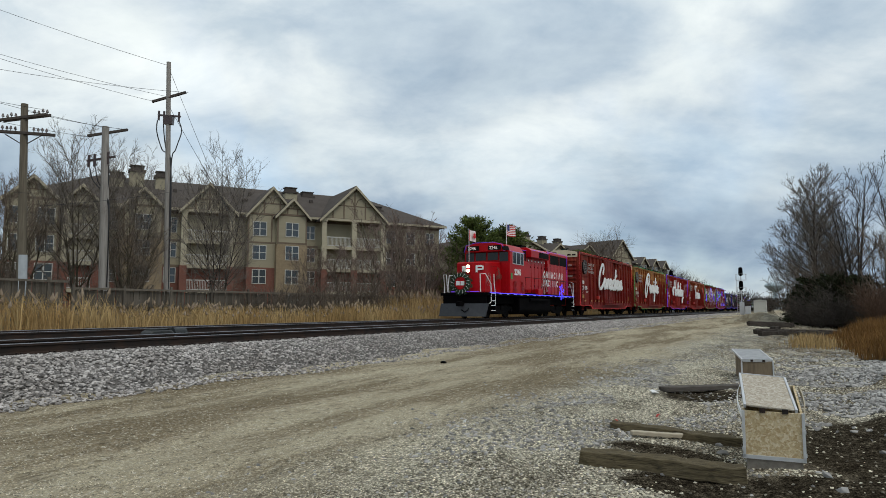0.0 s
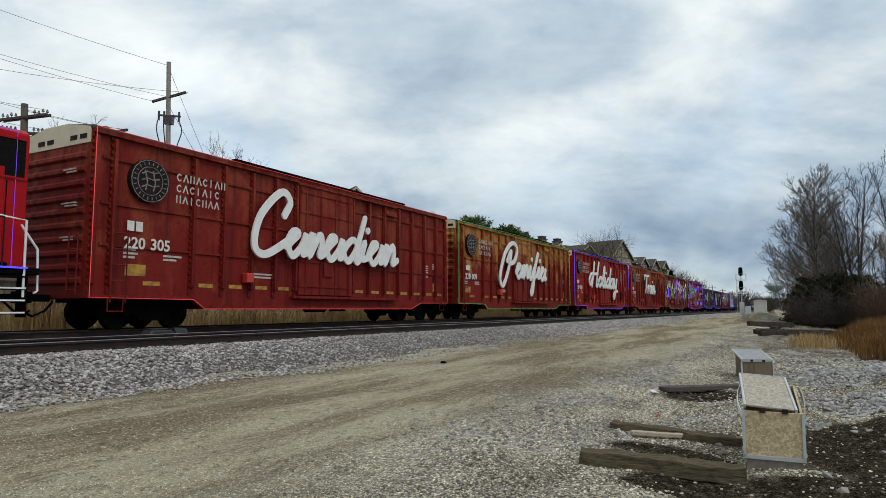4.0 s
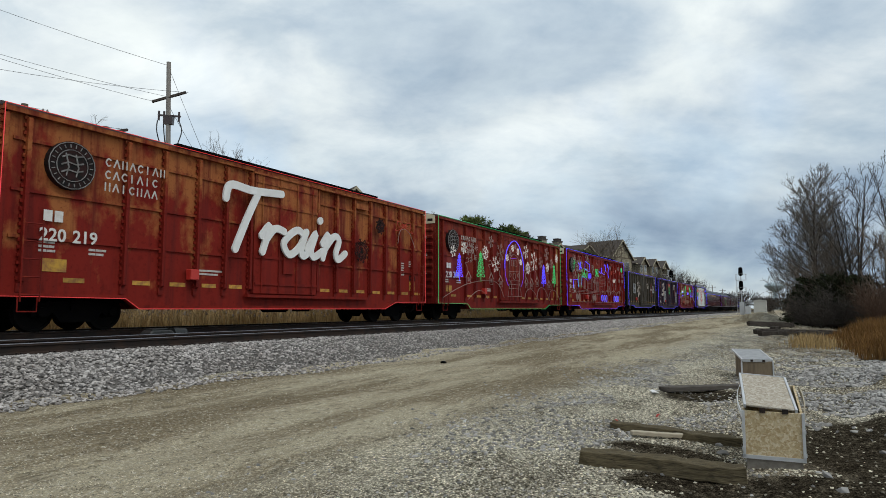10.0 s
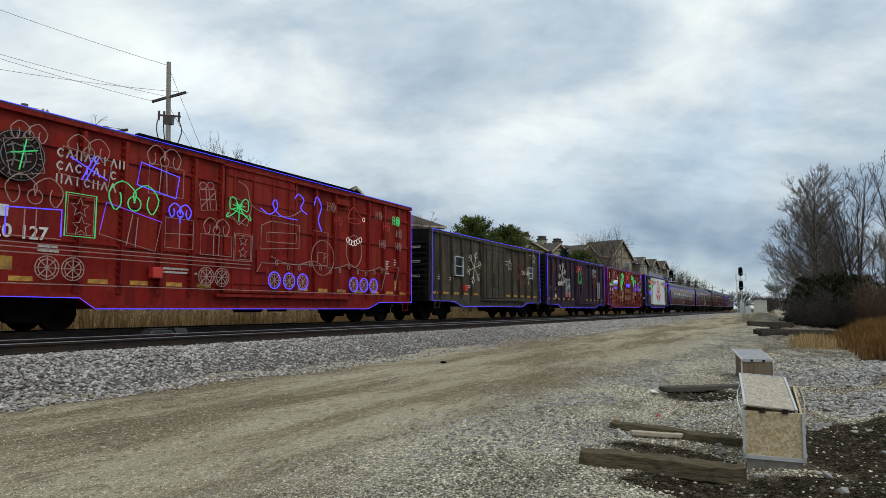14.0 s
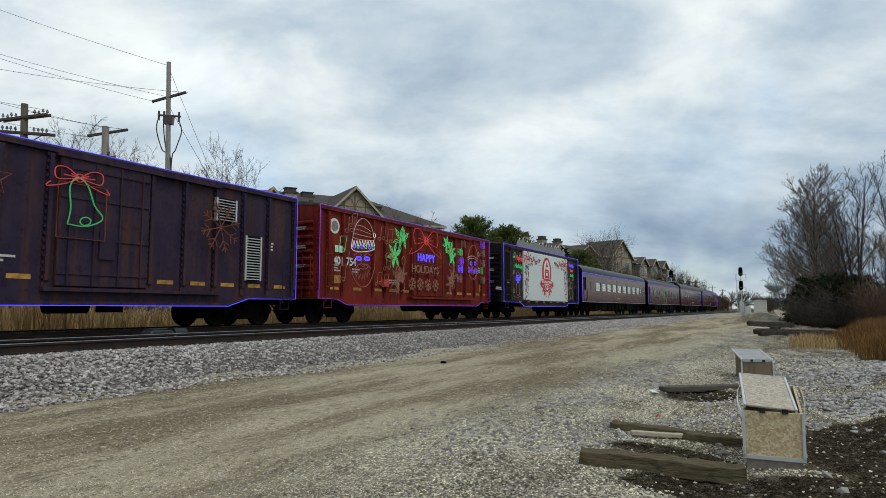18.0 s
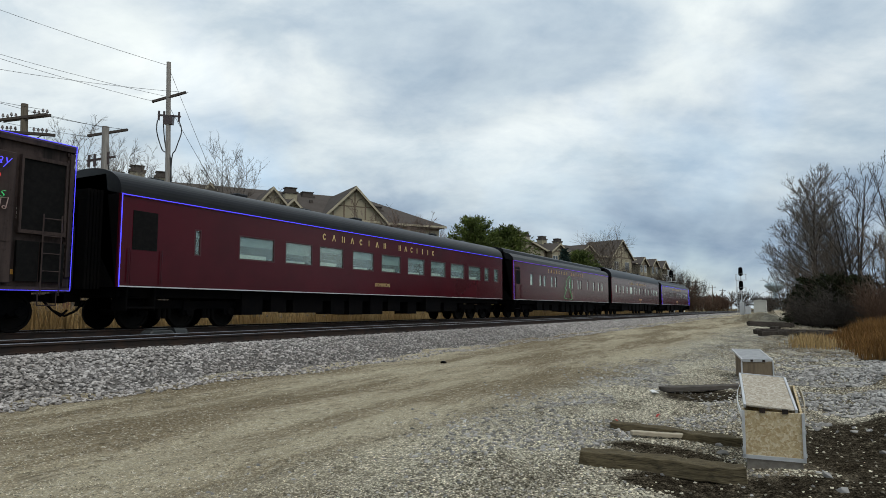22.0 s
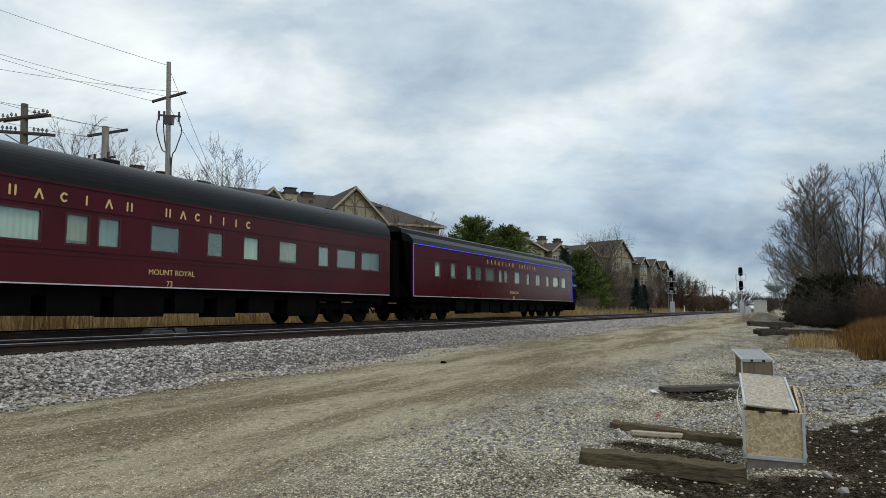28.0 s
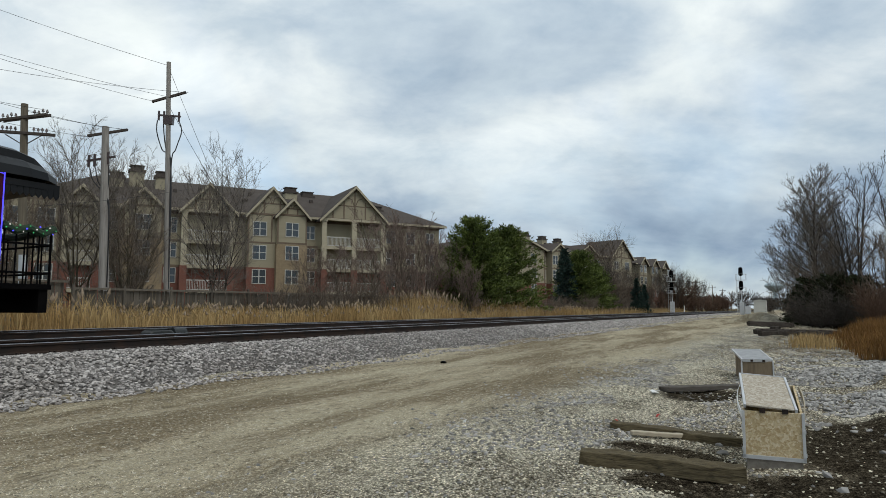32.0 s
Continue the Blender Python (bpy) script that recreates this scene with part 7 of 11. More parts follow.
        patch("green", oval(ea - 0.11, eb + 0.25, 0.04, 0.04, 8))
        patch("red", [(ea - 0.10, eb - 0.22), (ea - 0.02, eb - 0.12), (ea + 0.24, eb - 0.17), (ea + 0.25, eb - 0.22), (ea + 0.05, eb - 0.25), (ea - 0.12, eb - 0.32)])
        patch("green", [(ea + 0.03, eb - 0.19), (ea + 0.17, eb - 0.07), (ea + 0.20, eb - 0.12), (ea + 0.10, eb - 0.22)])
        for q in (-0.04, 0.045):
            patch("navy", oval(ea + q, eb + 0.02, 0.014, 0.018, 6))
        stroke("red", [(ea - 0.05, eb - 0.045), (ea, eb - 0.06), (ea + 0.05, eb - 0.04)], 0.016, 2)
        # round ornament, small gift, stag's head
        patch("red", oval(3.88, 2.82, 0.085, 0.09, 14))
        stroke("red", [(3.88 - 0.24, 2.82 + 0.17), (3.88 - 0.12, 2.82 + 0.02), (3.88 - 0.09, 2.82 + 0.1)], 0.04, 3)
        patch("red", oval(*(3.86, 2.34), 0.075, 0.085, 12))
        patch("pale", oval(3.86, 2.34 - 0.03, 0.05, 0.025, 8))
        da, db = (3.78, 1.7)
        patch("pale", oval(da, db, 0.06, 0.08, 10))
        for q in (-1, 1):
            stroke("red", [(da + q * 0.03, db + 0.06), (da + q * 0.10, db + 0.11), (da + q * 0.13, db + 0.19)], 0.016, 2)
            stroke("red", [(da + q * 0.09, db + 0.10), (da + q * 0.06, db + 0.18)], 0.014, 1)
        # treble clef
        stroke("red", [(3.24, 1.5), (3.31, 1.43), (3.4, 1.53), (3.44, 1.83), (3.55, 2.1), (3.56, 2.2), (3.49, 2.15), (3.47, 1.96), (3.31, 1.78), (3.27, 1.65), (3.41, 1.58), (3.52, 1.71), (3.44, 1.79), (3.38, 1.7)], 0.035, 4)
        # microphone
        ma, mb = (3.96, 3.36)
        patch("navy", oval(ma, mb, 0.085, 0.09, 14))
        patch("navy", [(ma - 0.065, mb - 0.12), (ma + 0.045, mb - 0.12), (ma - 0.075, mb - 0.36), (ma - 0.12, mb - 0.36)])
        for q in range(6):
            patch("pale", oval(ma + 0.05 * math.cos(q * 1.047), mb + 0.05 * math.sin(q * 1.047), 0.013, 0.013, 6))
        # guitar
        ga, gb = (5.23, 3.55)
        patch("red", oval(ga, gb, 0.155, 0.125, 14))
        patch("red", oval(ga + 0.16, gb + 0.07, 0.11, 0.095, 12))
        stroke("red", [(ga + 0.12, gb + 0.05), (ga + 0.50, gb + 0.28), (ga + 0.57, gb + 0.30)], 0.055, 1)
        patch("pale", oval(ga + 0.03, gb + 0.0, 0.04, 0.04, 10))
    part("printed_ribbon", inks["red"], red, pan)
    part("printed_leaf", inks["green"], M["leafprint"], pan, "grey-green printed leaves")
    part("printed_note", inks["navy"], M["noteprint"], pan, "dark blue printed notes")
    part("printed_face", inks["pale"], M["faceprint"], pan)
    part("printed_flake", inks["grey"], M["flakeprint"], pan)
    for bx, bz in ((3.45, 4.13), (5.6, 4.05), (3.2, 2.31)):
        for q in (bx, 14.95 - bx):
            part("bolt", Geo().box(q - 0.02, SIDE - 0.075, bz - 0.02, q + 0.02, SIDE - 0.058, bz + 0.02), M["black"], pan)
    for k in range(7):
        q = 2.35 + 1.42 * k
        part("reflector", Geo().box(q, SIDE - 0.035, 0.955, q + 0.34, SIDE - 0.02, 1.035), M["plateyellow"], c)
    part("panel_seam", Geo().box(3.15, SIDE - 0.066, 3.42, 11.8, SIDE - 0.058, 3.44), M["grey"], pan)
    for x0 in (0.15, 13.5):
        w = 0.92 if x0 < 1 else 1.05
        fr = Geo().box(x0 + 0.05, SIDE + 0.03, 2.3, x0 + w - 0.05, SIDE + 0.095, 3.9)
        sp = part("screen_panel", fr, M["dark"], c, "dark screen panel")
        fg = Geo().box(x0, SIDE - 0.01, 2.22, x0 + w, SIDE + 0.1, 2.3).box(x0, SIDE - 0.01, 3.9, x0 + w, SIDE + 0.1, 3.98).box(x0, SIDE - 0.01, 2.3, x0 + 0.05, SIDE + 0.1, 3.9).box(x0 + w - 0.05, SIDE - 0.01, 2.3, x0 + w, SIDE + 0.1, 3.9)
        part("screen_frame", fg, M["stageblack"], sp)
        part("locker_door", Geo().box(x0, SIDE + 0.01, 1.15, x0 + w * 0.45, SIDE + 0.1, 2.05), M["dark"], c)
        part("locker_door", Geo().box(x0 + w * 0.52, SIDE + 0.01, 1.15, x0 + w, SIDE + 0.1, 2.05), M["dark"], c)
    for x0, x1 in ((1.2, 2.75), (11.95, 13.38)):
        part("display_board", Geo().box(x0, SIDE - 0.03, 1.1, x1, SIDE + 0.1, 3.98), M["stageblack"], c, bevel=0.02)
        part("display_board", Geo().box(x0 + 0.12, SIDE - 0.05, 2.0, x1 - 0.12, SIDE - 0.03, 3.9), M["stageblack"], c)
    lettering("light_letters", "Happy", 0.42, M["red_glow"], c, pose(1.62, SIDE - 0.10, 3.52, 90), 0.012, shear=0.3, bold=-0.011)
    lettering("light_letters", "Holidays", 0.40, M["green_glow"], c, pose(1.45, SIDE - 0.10, 3.02, 90), 0.012, shear=0.3, bold=-0.011)
    hose(c, "light_figure", note(1.35, 3.65, 0.3), M["green_glow"], 0.014)
    hose(c, "light_figure", note(1.25, 2.65, 0.25) + note(2.3, 3.8, 0.25) + note(1.25, 1.5, 0.25) + note(2.6, 2.75, 0.25) + note(2.6, 3.6, 0.25) + [ring(2.0, 1.75, 0.3, 14, 0.4), ring(2.0, 2.5, 0.3, 12, 0.3), smooth2([(1.4, 1.3), (1.8, 1.2), (2.4, 1.3), (2.7, 1.2)])], M["bulb"], 0.012)
    hose(c, "light_figure", [ring(1.8, 2.35, 0.11, 9), ring(2.0, 2.22, 0.11, 9), ring(2.2, 2.35, 0.11, 9), ring(1.9, 2.5, 0.1, 9), ring(2.12, 2.5, 0.1, 9), smooth2([(2.35, 2.4), (2.45, 2.6), (2.5, 2.3)])], M["blue_glow"], 0.016, label="blue curls of lights")
    lettering("light_letters", "Holiday", 0.36, M["blue_glow"], c, pose(12.1, SIDE - 0.10, 3.66, 90), 0.012, shear=0.3, bold=-0.011)
    lettering("light_letters", "Train", 0.36, M["red_glow"], c, pose(12.25, SIDE - 0.10, 3.3, 90), 0.012, shear=0.3, bold=-0.011)
    lettering("light_letters", "Rocks", 0.34, M["green_glow"], c, pose(12.3, SIDE - 0.10, 2.94, 90), 0.012, shear=0.3, bold=-0.011)
    hose(c, "light_figure", note(12.1, 3.85, 0.2) + note(12.0, 2.6, 0.25) + note(13.0, 2.7, 0.25) + note(12.0, 2.0, 0.25) + [ring(12.6, 2.3, 0.25, 12), ring(12.6, 1.7, 0.4, 14, 0.4), smooth2([(12.1, 1.2), (12.6, 1.35), (13.1, 1.2)])], M["bulb"], 0.012)
    # row of snowy peaks cut from grey sheet, standing along the roof
    x0, i = 2.35, 0
    rnd = random.Random(3)
    part("peak_board", Geo().box(2.3, SIDE + 0.04, E - 0.03, 11.65, SIDE + 0.10, E + 0.24), M["peak"], c, "grey sheet board along the roof's edge")
    while x0 < 11.3:
        h, w = rnd.uniform(0.26, 0.5), rnd.uniform(0.5, 0.95)
        yy = SIDE + 0.05 + 0.006 * (i % 5)
        b = E + 0.235
        t = x0 + w * rnd.uniform(0.4, 0.6)
        pk = part("peak", Geo().prism_y([(x0 - 0.1, b), (x0 + w + 0.1, b), (t + 0.27 * w, b + h * 0.5), (t + 0.16 * w, b + h * 0.62), (t, b + h), (t - 0.2 * w, b + h * 0.6), (t - 0.3 * w, b + h * 0.52)], yy, yy + 0.004), M["peak"], c, "grey sheet cut as a mountain peak" if i == 0 else "")
        part("snow_cap", Geo().prism_y([(t - 0.14 * w, b + h * 0.72), (t - 0.04, b + h * 0.64), (t + 0.03, b + h * 0.74), (t + 0.12 * w, b + h * 0.70), (t, b + h + 0.01)], yy - 0.006, yy - 0.002), M["white"], pk)
        x0 += w * 0.85
        i += 1


M["peak"] = material("grey_sheet", (0.21, 0.21, 0.20), 0.55, 0.2, second=(0.29, 0.29, 0.28), scale=3, amount=0.6)
M["rosette"] = material("printed_red", (0.48, 0.02, 0.03), 0.6)
M["leafprint"] = material("printed_leaf", (0.07, 0.15, 0.11), 0.6)
M["panelwhite"] = material("panel_white", (0.63, 0.69, 0.665), 0.5, second=(0.56, 0.62, 0.60), scale=0.7, amount=0.5)
M["noteprint"] = material("printed_navy", (0.03, 0.06, 0.09), 0.6)
M["faceprint"] = material("printed_pale", (0.66, 0.52, 0.47), 0.6)
M["flakeprint"] = material("printed_grey", (0.33, 0.36, 0.36), 0.6)
M["plateyellow"] = material("reflector_yellow", (0.50, 0.30, 0.03), 0.4, second=(0.36, 0.2, 0.02), scale=6, amount=0.5)
make_stage_car()


# ---------------------------------------------------------------- locomotive
def make_loco():
    P = 4.03
    car = thing("locomotive", "bright red diesel locomotive with flags, a wreath and blue lights", "locomotive", car_at(P))
    MOVERS.append((car, P))
    red = M["loco"]
    c0 = -0.05                      # centre line
    # frame and walkway
    fr = Geo().box(0.35, -1.5, 1.30, 16.4, 1.5, 1.46)
    part("walkway", fr, M["black"], car, bevel=0.02)
    fill = Geo().box(0.9, -1.0, 0.85, 15.6, 1.0, 1.3)
    part("frame", fill, M["black"], car)
    st = Geo()
    for i in range(14):
        x = 0.9 + 1.08 * i
        st.box(x, -1.512, 1.385, x + (0.30 if i % 3 else 0.5), -1.502, 1.445)
    part("sill_stripe", st, M["white"], car, "white reflective sill stripes")
    # low nose with chamfered corners
    ng = Geo()
    outl = [(0.95, -0.36), (1.14, -0.93), (3.6, -0.93), (3.6, 0.93), (1.14, 0.93), (0.95, 0.36)]
    ng.v = [(x, y, 1.46) for x, y in outl] + [(x + (0.05 if x < 1.2 else 0), y * 0.97, 3.20 + 0.05 * x) for x, y in outl]
    k = len(outl)
    ng.f = [tuple(range(k)), tuple(range(2 * k - 1, k - 1, -1))] + [(i, (i + 1) % k, k + (i + 1) % k, k + i) for i in range(k)]
    nose = part("nose", ng, red, car, bevel=0.07)
    # company monogram as plain white shapes: a broken ring and a flagged bar
    mg = Geo().box(0.955, 0.14, 2.66, 0.975, 0.42, 3.02)
    part("monogram", mg, M["white"], nose, "plain white monogram block")
    side_way = Matrix.Translation((1.065, -0.655, 2.84)) @ pose(0, 0, 0, 0, 0, -71.5)
    mg = Geo().obox(side_way @ Matrix.Translation((-0.17, -0.015, 0)), 0.11, 0.03, 0.40)
    mg.obox(side_way @ Matrix.Translation((0.02, -0.015, 0.155)), 0.27, 0.03, 0.09).obox(side_way @ Matrix.Translation((0.02, -0.015, -0.03)), 0.27, 0.03, 0.09)
    mg.obox(side_way @ Matrix.Translation((0.195, -0.015, 0.06)), 0.08, 0.03, 0.22)
    part("monogram", mg, M["white"], nose)
    hl = Geo()
    for yy, zz in ((0.0, 2.98), (0.0, 2.74)):
        hl.cyl((0.88, yy, zz), (0.93, yy, zz), 0.095, n=16)
    hl.cyl((0.88, 0.08, 1.85), (0.93, 0.08, 1.85), 0.10, n=16)
    part("headlight", hl, M["lamp_glow"], nose, "lit round headlights")
    hb = Geo()
    for yy, zz, h in ((0.0, 2.86, 0.52), (0.08, 1.85, 0.28)):
        hb.box(0.91, yy - 0.13, zz - h / 2, 0.97, yy + 0.13, zz + h / 2)
    part("lamp_housing", hb, M["loco"], nose, bevel=0.02)
    part("nose_door", Geo().box(0.945, -0.33, 1.52, 0.962, -0.05, 2.5), red, nose, bevel=0.01)
    ng2 = Geo().box(2.9, -0.945, 1.5, 3.3, -0.93, 1.8)
    for i in range(6):
        ng2.box(2.35, -0.95, 1.9 + 0.09 * i, 2.75, -0.925, 1.94 + 0.09 * i)
    part("nose_louvre", ng2, red, nose)
    # cab
    cg = Geo()
    pr = [(-1.52, 1.46), (-1.52, 4.02), (-1.22, 4.44), (-0.6, 4.58), (0.6, 4.58), (1.22, 4.44), (1.52, 4.02), (1.52, 1.46)]
    cg.prism_x(pr, 3.5, 5.9)
    cab = part("cab", cg, red, car, bevel=0.03)
    vis = Geo().prism_x([(-1.30, 4.0), (-1.16, 4.40), (-0.58, 4.53), (0.58, 4.53), (1.16, 4.40), (1.30, 4.0)], 3.05, 3.498)
    part("number_board_hood", vis, red, cab, bevel=0.02)
    for yy in (-0.72, 0.72):
        nb = part("number_board", Geo().box(3.02, yy - 0.42, 4.08, 3.05, yy + 0.42, 4.36), M["dark"], cab, "black number board with white digits")
        lettering("digits", "2246", 0.27, M["white_glow"], nb, Matrix.Translation((3.015, yy + 0.34, 4.13)) @ Matrix.Rotation(radians(-90), 4, "Z") @ Matrix.Rotation(radians(90), 4, "X"), 0.003)
    nb = part("number_board", Geo().obox(Matrix.Translation((3.22, -1.36, 4.18)) @ pose(0, 0, 0, -25, 0, -28), 0.5, 0.03, 0.26), M["dark"], cab)
    wg = Geo()
    wg.box(3.47, -1.40, 3.42, 3.51, -0.85, 3.98).box(3.47, -0.75, 3.50, 3.51, -0.06, 3.98).box(3.47, 0.06, 3.50, 3.51, 0.75, 3.98).box(3.47, 0.85, 3.42, 3.51, 1.40, 3.98)
    part("windshield", wg, M["glass"], cab, "dark cab windshield")
    sw = Geo().box(3.95, -1.535, 3.30, 4.45, -1.515, 3.98).box(4.53, -1.535, 3.30, 5.1, -1.515, 3.98).box(5.22, -1.535, 3.30, 5.65, -1.515, 3.98)
    w = part("side_window", sw, M["glass"], cab, "dark sliding cab window")
    wf = Geo()
    for a, b in ((3.91, 4.49), (4.49, 5.14), (5.18, 5.69)):
        wf.box(a, -1.55, 3.26, b, -1.51, 3.30).box(a, -1.55, 3.98, b, -1.51, 4.02).box(a, -1.55, 3.30, a + 0.04, -1.51, 3.98).box(b - 0.04, -1.55, 3.30, b, -1.51, 3.98)
    part("window_frame", wf, M["galv"], w)
    lettering("number", "2246", 0.50, M["white"], cab, pose(4.18, -1.53, 2.62, 90), 0.006, shear=0.05, spacing=1.05, bold=0.02)
    lv = Geo()
    for x0 in (4.0, 5.2):
        for i in range(9):
            lv.obox(pose(x0 + 0.25, -1.535, 1.62 + 0.075 * i, 30), 0.5, 0.06, 0.012)
    part("cab_louvre", lv, red, cab)
    part("builder_plate", Geo().box(3.62, -1.536, 2.35, 3.85, -1.522, 2.7), M["green_plate"], cab, "small green plate")
    cd = Geo().box(3.485, -1.30, 1.5, 3.505, -0.97, 3.3)
    part("cab_door", cd, red, cab)
    # long hood
    hg = Geo()
    prof = [(-0.88, 1.46), (-0.88, 4.30), (-0.70, 4.50), (0.70, 4.50), (0.88, 4.30), (0.88, 1.46)]
    hg.prism_x(prof, 5.9, 11.5)
    hood = part("long_hood", hg, red, car, bevel=0.03)
    rad = Geo().prism_x([(-1.0, 1.46), (-1.0, 4.58), (-0.85, 4.70), (0.85, 4.70), (1.0, 4.58), (1.0, 1.46)], 11.6, 16.3)
    radiator = part("radiator_hood", rad, red, car, bevel=0.03)
    over = Geo().prism_x([(-1.25, 3.95), (-1.25, 4.42), (-0.9, 4.62), (0.9, 4.62), (1.25, 4.42), (1.25, 3.95)], 7.8, 11.3)
    part("air_intake_hood", over, red, hood, bevel=0.03)
    part("hood_grille_shade", Geo().box(6.0, -0.90, 3.68, 7.72, -0.875, 4.36), M["dark"], hood, "dark panel for open grille and overhang shade")
    # dark strip painted in for the shade under the hood's overhang
    part("hood_grille_shade", Geo().box(9.3, -1.262, 4.0, 11.2, -1.245, 4.38), M["dark"], hood, "dark panel for open grille and overhang shade")
    rgm = part("radiator_grille", Geo().box(12.15, -1.015, 3.55, 14.15, -0.995, 4.42).box(14.21, -1.015, 3.55, 16.2, -0.995, 4.42), M["dark"], radiator, "dark radiator grille")
    gf = Geo()
    for x in (12.1, 14.15, 16.2):
        gf.box(x, -1.03, 3.55, x + 0.06, -0.995, 4.42)
    gf.box(12.1, -1.03, 3.49, 16.26, -0.995, 3.55).box(12.1, -1.03, 4.42, 16.26, -0.995, 4.48)
    part("grille_frame", gf, red, rgm)
    doors = Geo().box(0, -0.02, 0, 0.62, 0.005, 2.2).mesh("hood_door", 0.012)
    doors.materials.append(red)
    for i in range(5):
        part("hood_door", doors, red, hood, at=pose(8.0 + 0.68 * i, -0.885, 1.62))
    for i in range(6):
        part("hood_door", doors, red, radiator, at=pose(11.65 + 0.7 * i, -1.005, 1.55 if i % 2 else 1.56))
    for i in range(6):
        x = 7.985 + 0.68 * i
        part("door_seam", Geo().box(x - 0.014, -0.893, 1.62, x + 0.010, -0.884, 3.82), M["dark"], hood)
    for i in range(7):
        x = 11.635 + 0.7 * i
        if x < 15.95:
            part("door_seam", Geo().box(x - 0.014, -1.013, 1.55, x + 0.010, -1.004, 3.45), M["dark"], radiator)
    for i in range(5):
        for z in (2.0, 3.3):
            part("door_latch", Geo().box(8.52 + 0.68 * i, -0.925, z, 8.57 + 0.68 * i, -0.905, z + 0.12), M["black"], hood)
    for x0, x1, yy, host in ((5.95, 7.8, -0.90, hood), (7.85, 11.3, -0.90, hood), (11.52, 15.98, -1.02, radiator)):
        part("hood_rib", Geo().box(x0, yy - 0.03, 3.50 if host is radiator else 3.60, x1, yy + 0.02, 3.55 if host is radiator else 3.65), red, host)
    part("toolbox", Geo().box(8.6, -1.42, 1.46, 9.7, -0.98, 1.85), red, car, bevel=0.02)
    part("cable_duct", Geo().cyl((6.0, -1.25, 1.52), (15.8, -1.25, 1.52), 0.05, n=8), M["black"], car)
    for i in range(9):
        part("sand_box_bolt", Geo().box(2.0 + 0.15 * i, -0.948, 3.02, 2.03 + 0.15 * i, -0.934, 3.05), M["rail"], nose)
    eb = Geo().prism_y([(6.35, 1.75), (7.55, 1.75), (7.55, 3.55), (6.75, 3.6), (6.35, 3.2)], -1.22, -0.88)
    part("equipment_cabinet", eb, red, hood, bevel=0.04)
    for i in range(6):
        x = 8.1 + 0.62 * i
        part("warning_label", Geo().box(x, -0.915, 3.72, x + 0.14, -0.905, 3.82), M["white"], hood)
    # wordmark bars on the hood
    wm = Geo()
    plain_shapes(wm, 10.72, 2.76, 0.40, -1.034, "avpvaivp", 0.55, 0.10)
    plain_shapes(wm, 10.72, 2.16, 0.40, -1.034, "pvaiiia", 0.46, 0.10)
    tagged(part("wordmark_bar", wm, M["white"], radiator, "white company wordmark shapes"), kind="stuff")
    # roof things
    for x in (12.2, 13.6, 15.0):
        part("roof_fan", Geo().cyl((x, 0, 4.70), (x, 0, 4.84), 0.55, n=20), M["black"], car, "dark roof fan")
    part("exhaust_box", Geo().box(8.3, -0.35, 4.6, 9.2, 0.35, 4.85), M["black"], car)
    part("exhaust_stack", Geo().cyl((6.6, 0, 4.5), (6.6, 0, 4.72), 0.28, n=14), M["black"], car)
    hn = Geo()
    for q in (-0.12, 0.0, 0.12):
        hn.cyl((9.6, q, 4.75), (9.25, q, 4.78), 0.03, 0.075, n=8)
    part("horn", hn, M["grey"], car)
    # handrails
    rl = Geo()
    pts = [(x, -1.47, 2.55) for x in np.linspace(5.95, 15.6, 12)]
    rl.tube([tuple(float(q) for q in p) for p in pts], 0.02, 5)
    for x in (6.2, 7.8, 9.4, 11.0, 12.6, 14.2, 15.6):
        rl.cyl((x, -1.47, 1.46), (x, -1.47, 2.55), 0.017, n=5)
    part("side_handrail", rl, M["emblem"], car)
    for s in (-1, 1):
        wr = Geo()
        yy = s * 1.49
        wr.tube([(0.36, yy * 0.7, 1.5), (0.25, yy * 0.72, 2.5), (0.40, yy * 0.9, 2.5), (0.80, yy, 1.95), (0.82, yy, 0.95), (0.60, yy, 0.85)], 0.028, 6)
        wr.tube([(1.85, yy * 0.8, 2.52), (1.30, yy * 0.97, 2.5), (1.25, yy, 1.9), (1.38, yy, 1.4), (1.36, yy, 0.78)], 0.028, 6)
        wr.tube([(15.5, yy * 0.95, 2.58), (16.05, yy, 2.52), (16.06, yy, 0.80)], 0.028, 6)
        wr.tube([(16.1, yy * 0.8, 2.45), (16.45, yy * 0.85, 1.9), (16.45, yy * 0.9, 0.95), (16.3, yy, 0.9)], 0.028, 6)
        part("corner_handrail", wr, M["white"], car, "white corner handrails")
    sp = Geo()
    for x0 in (0.72, 15.5):
        for i in range(4):
            sp.box(x0, -1.52, 0.42 + 0.27 * i, x0 + 0.62, -1.22, 0.46 + 0.27 * i)
        sp.box(x0 - 0.03, -1.50, 0.35, x0, -1.1, 1.32).box(x0 + 0.62, -1.50, 0.35, x0 + 0.65, -1.1, 1.32)
    part("steps", sp, M["black"], car)
    se = Geo()
    for x0 in (0.72, 15.5):
        for i in range(3):
            se.box(x0 + 0.02, -1.53, 0.44 + 0.27 * i, x0 + 0.6, -1.522, 0.475 + 0.27 * i)
    part("step_edge", se, M["white"], car)
    # pilot and plough
    pg = Geo().box(0.38, -1.35, 0.75, 0.55, 1.35, 1.46)
    part("pilot", pg, M["black"], car)
    pw = Geo()
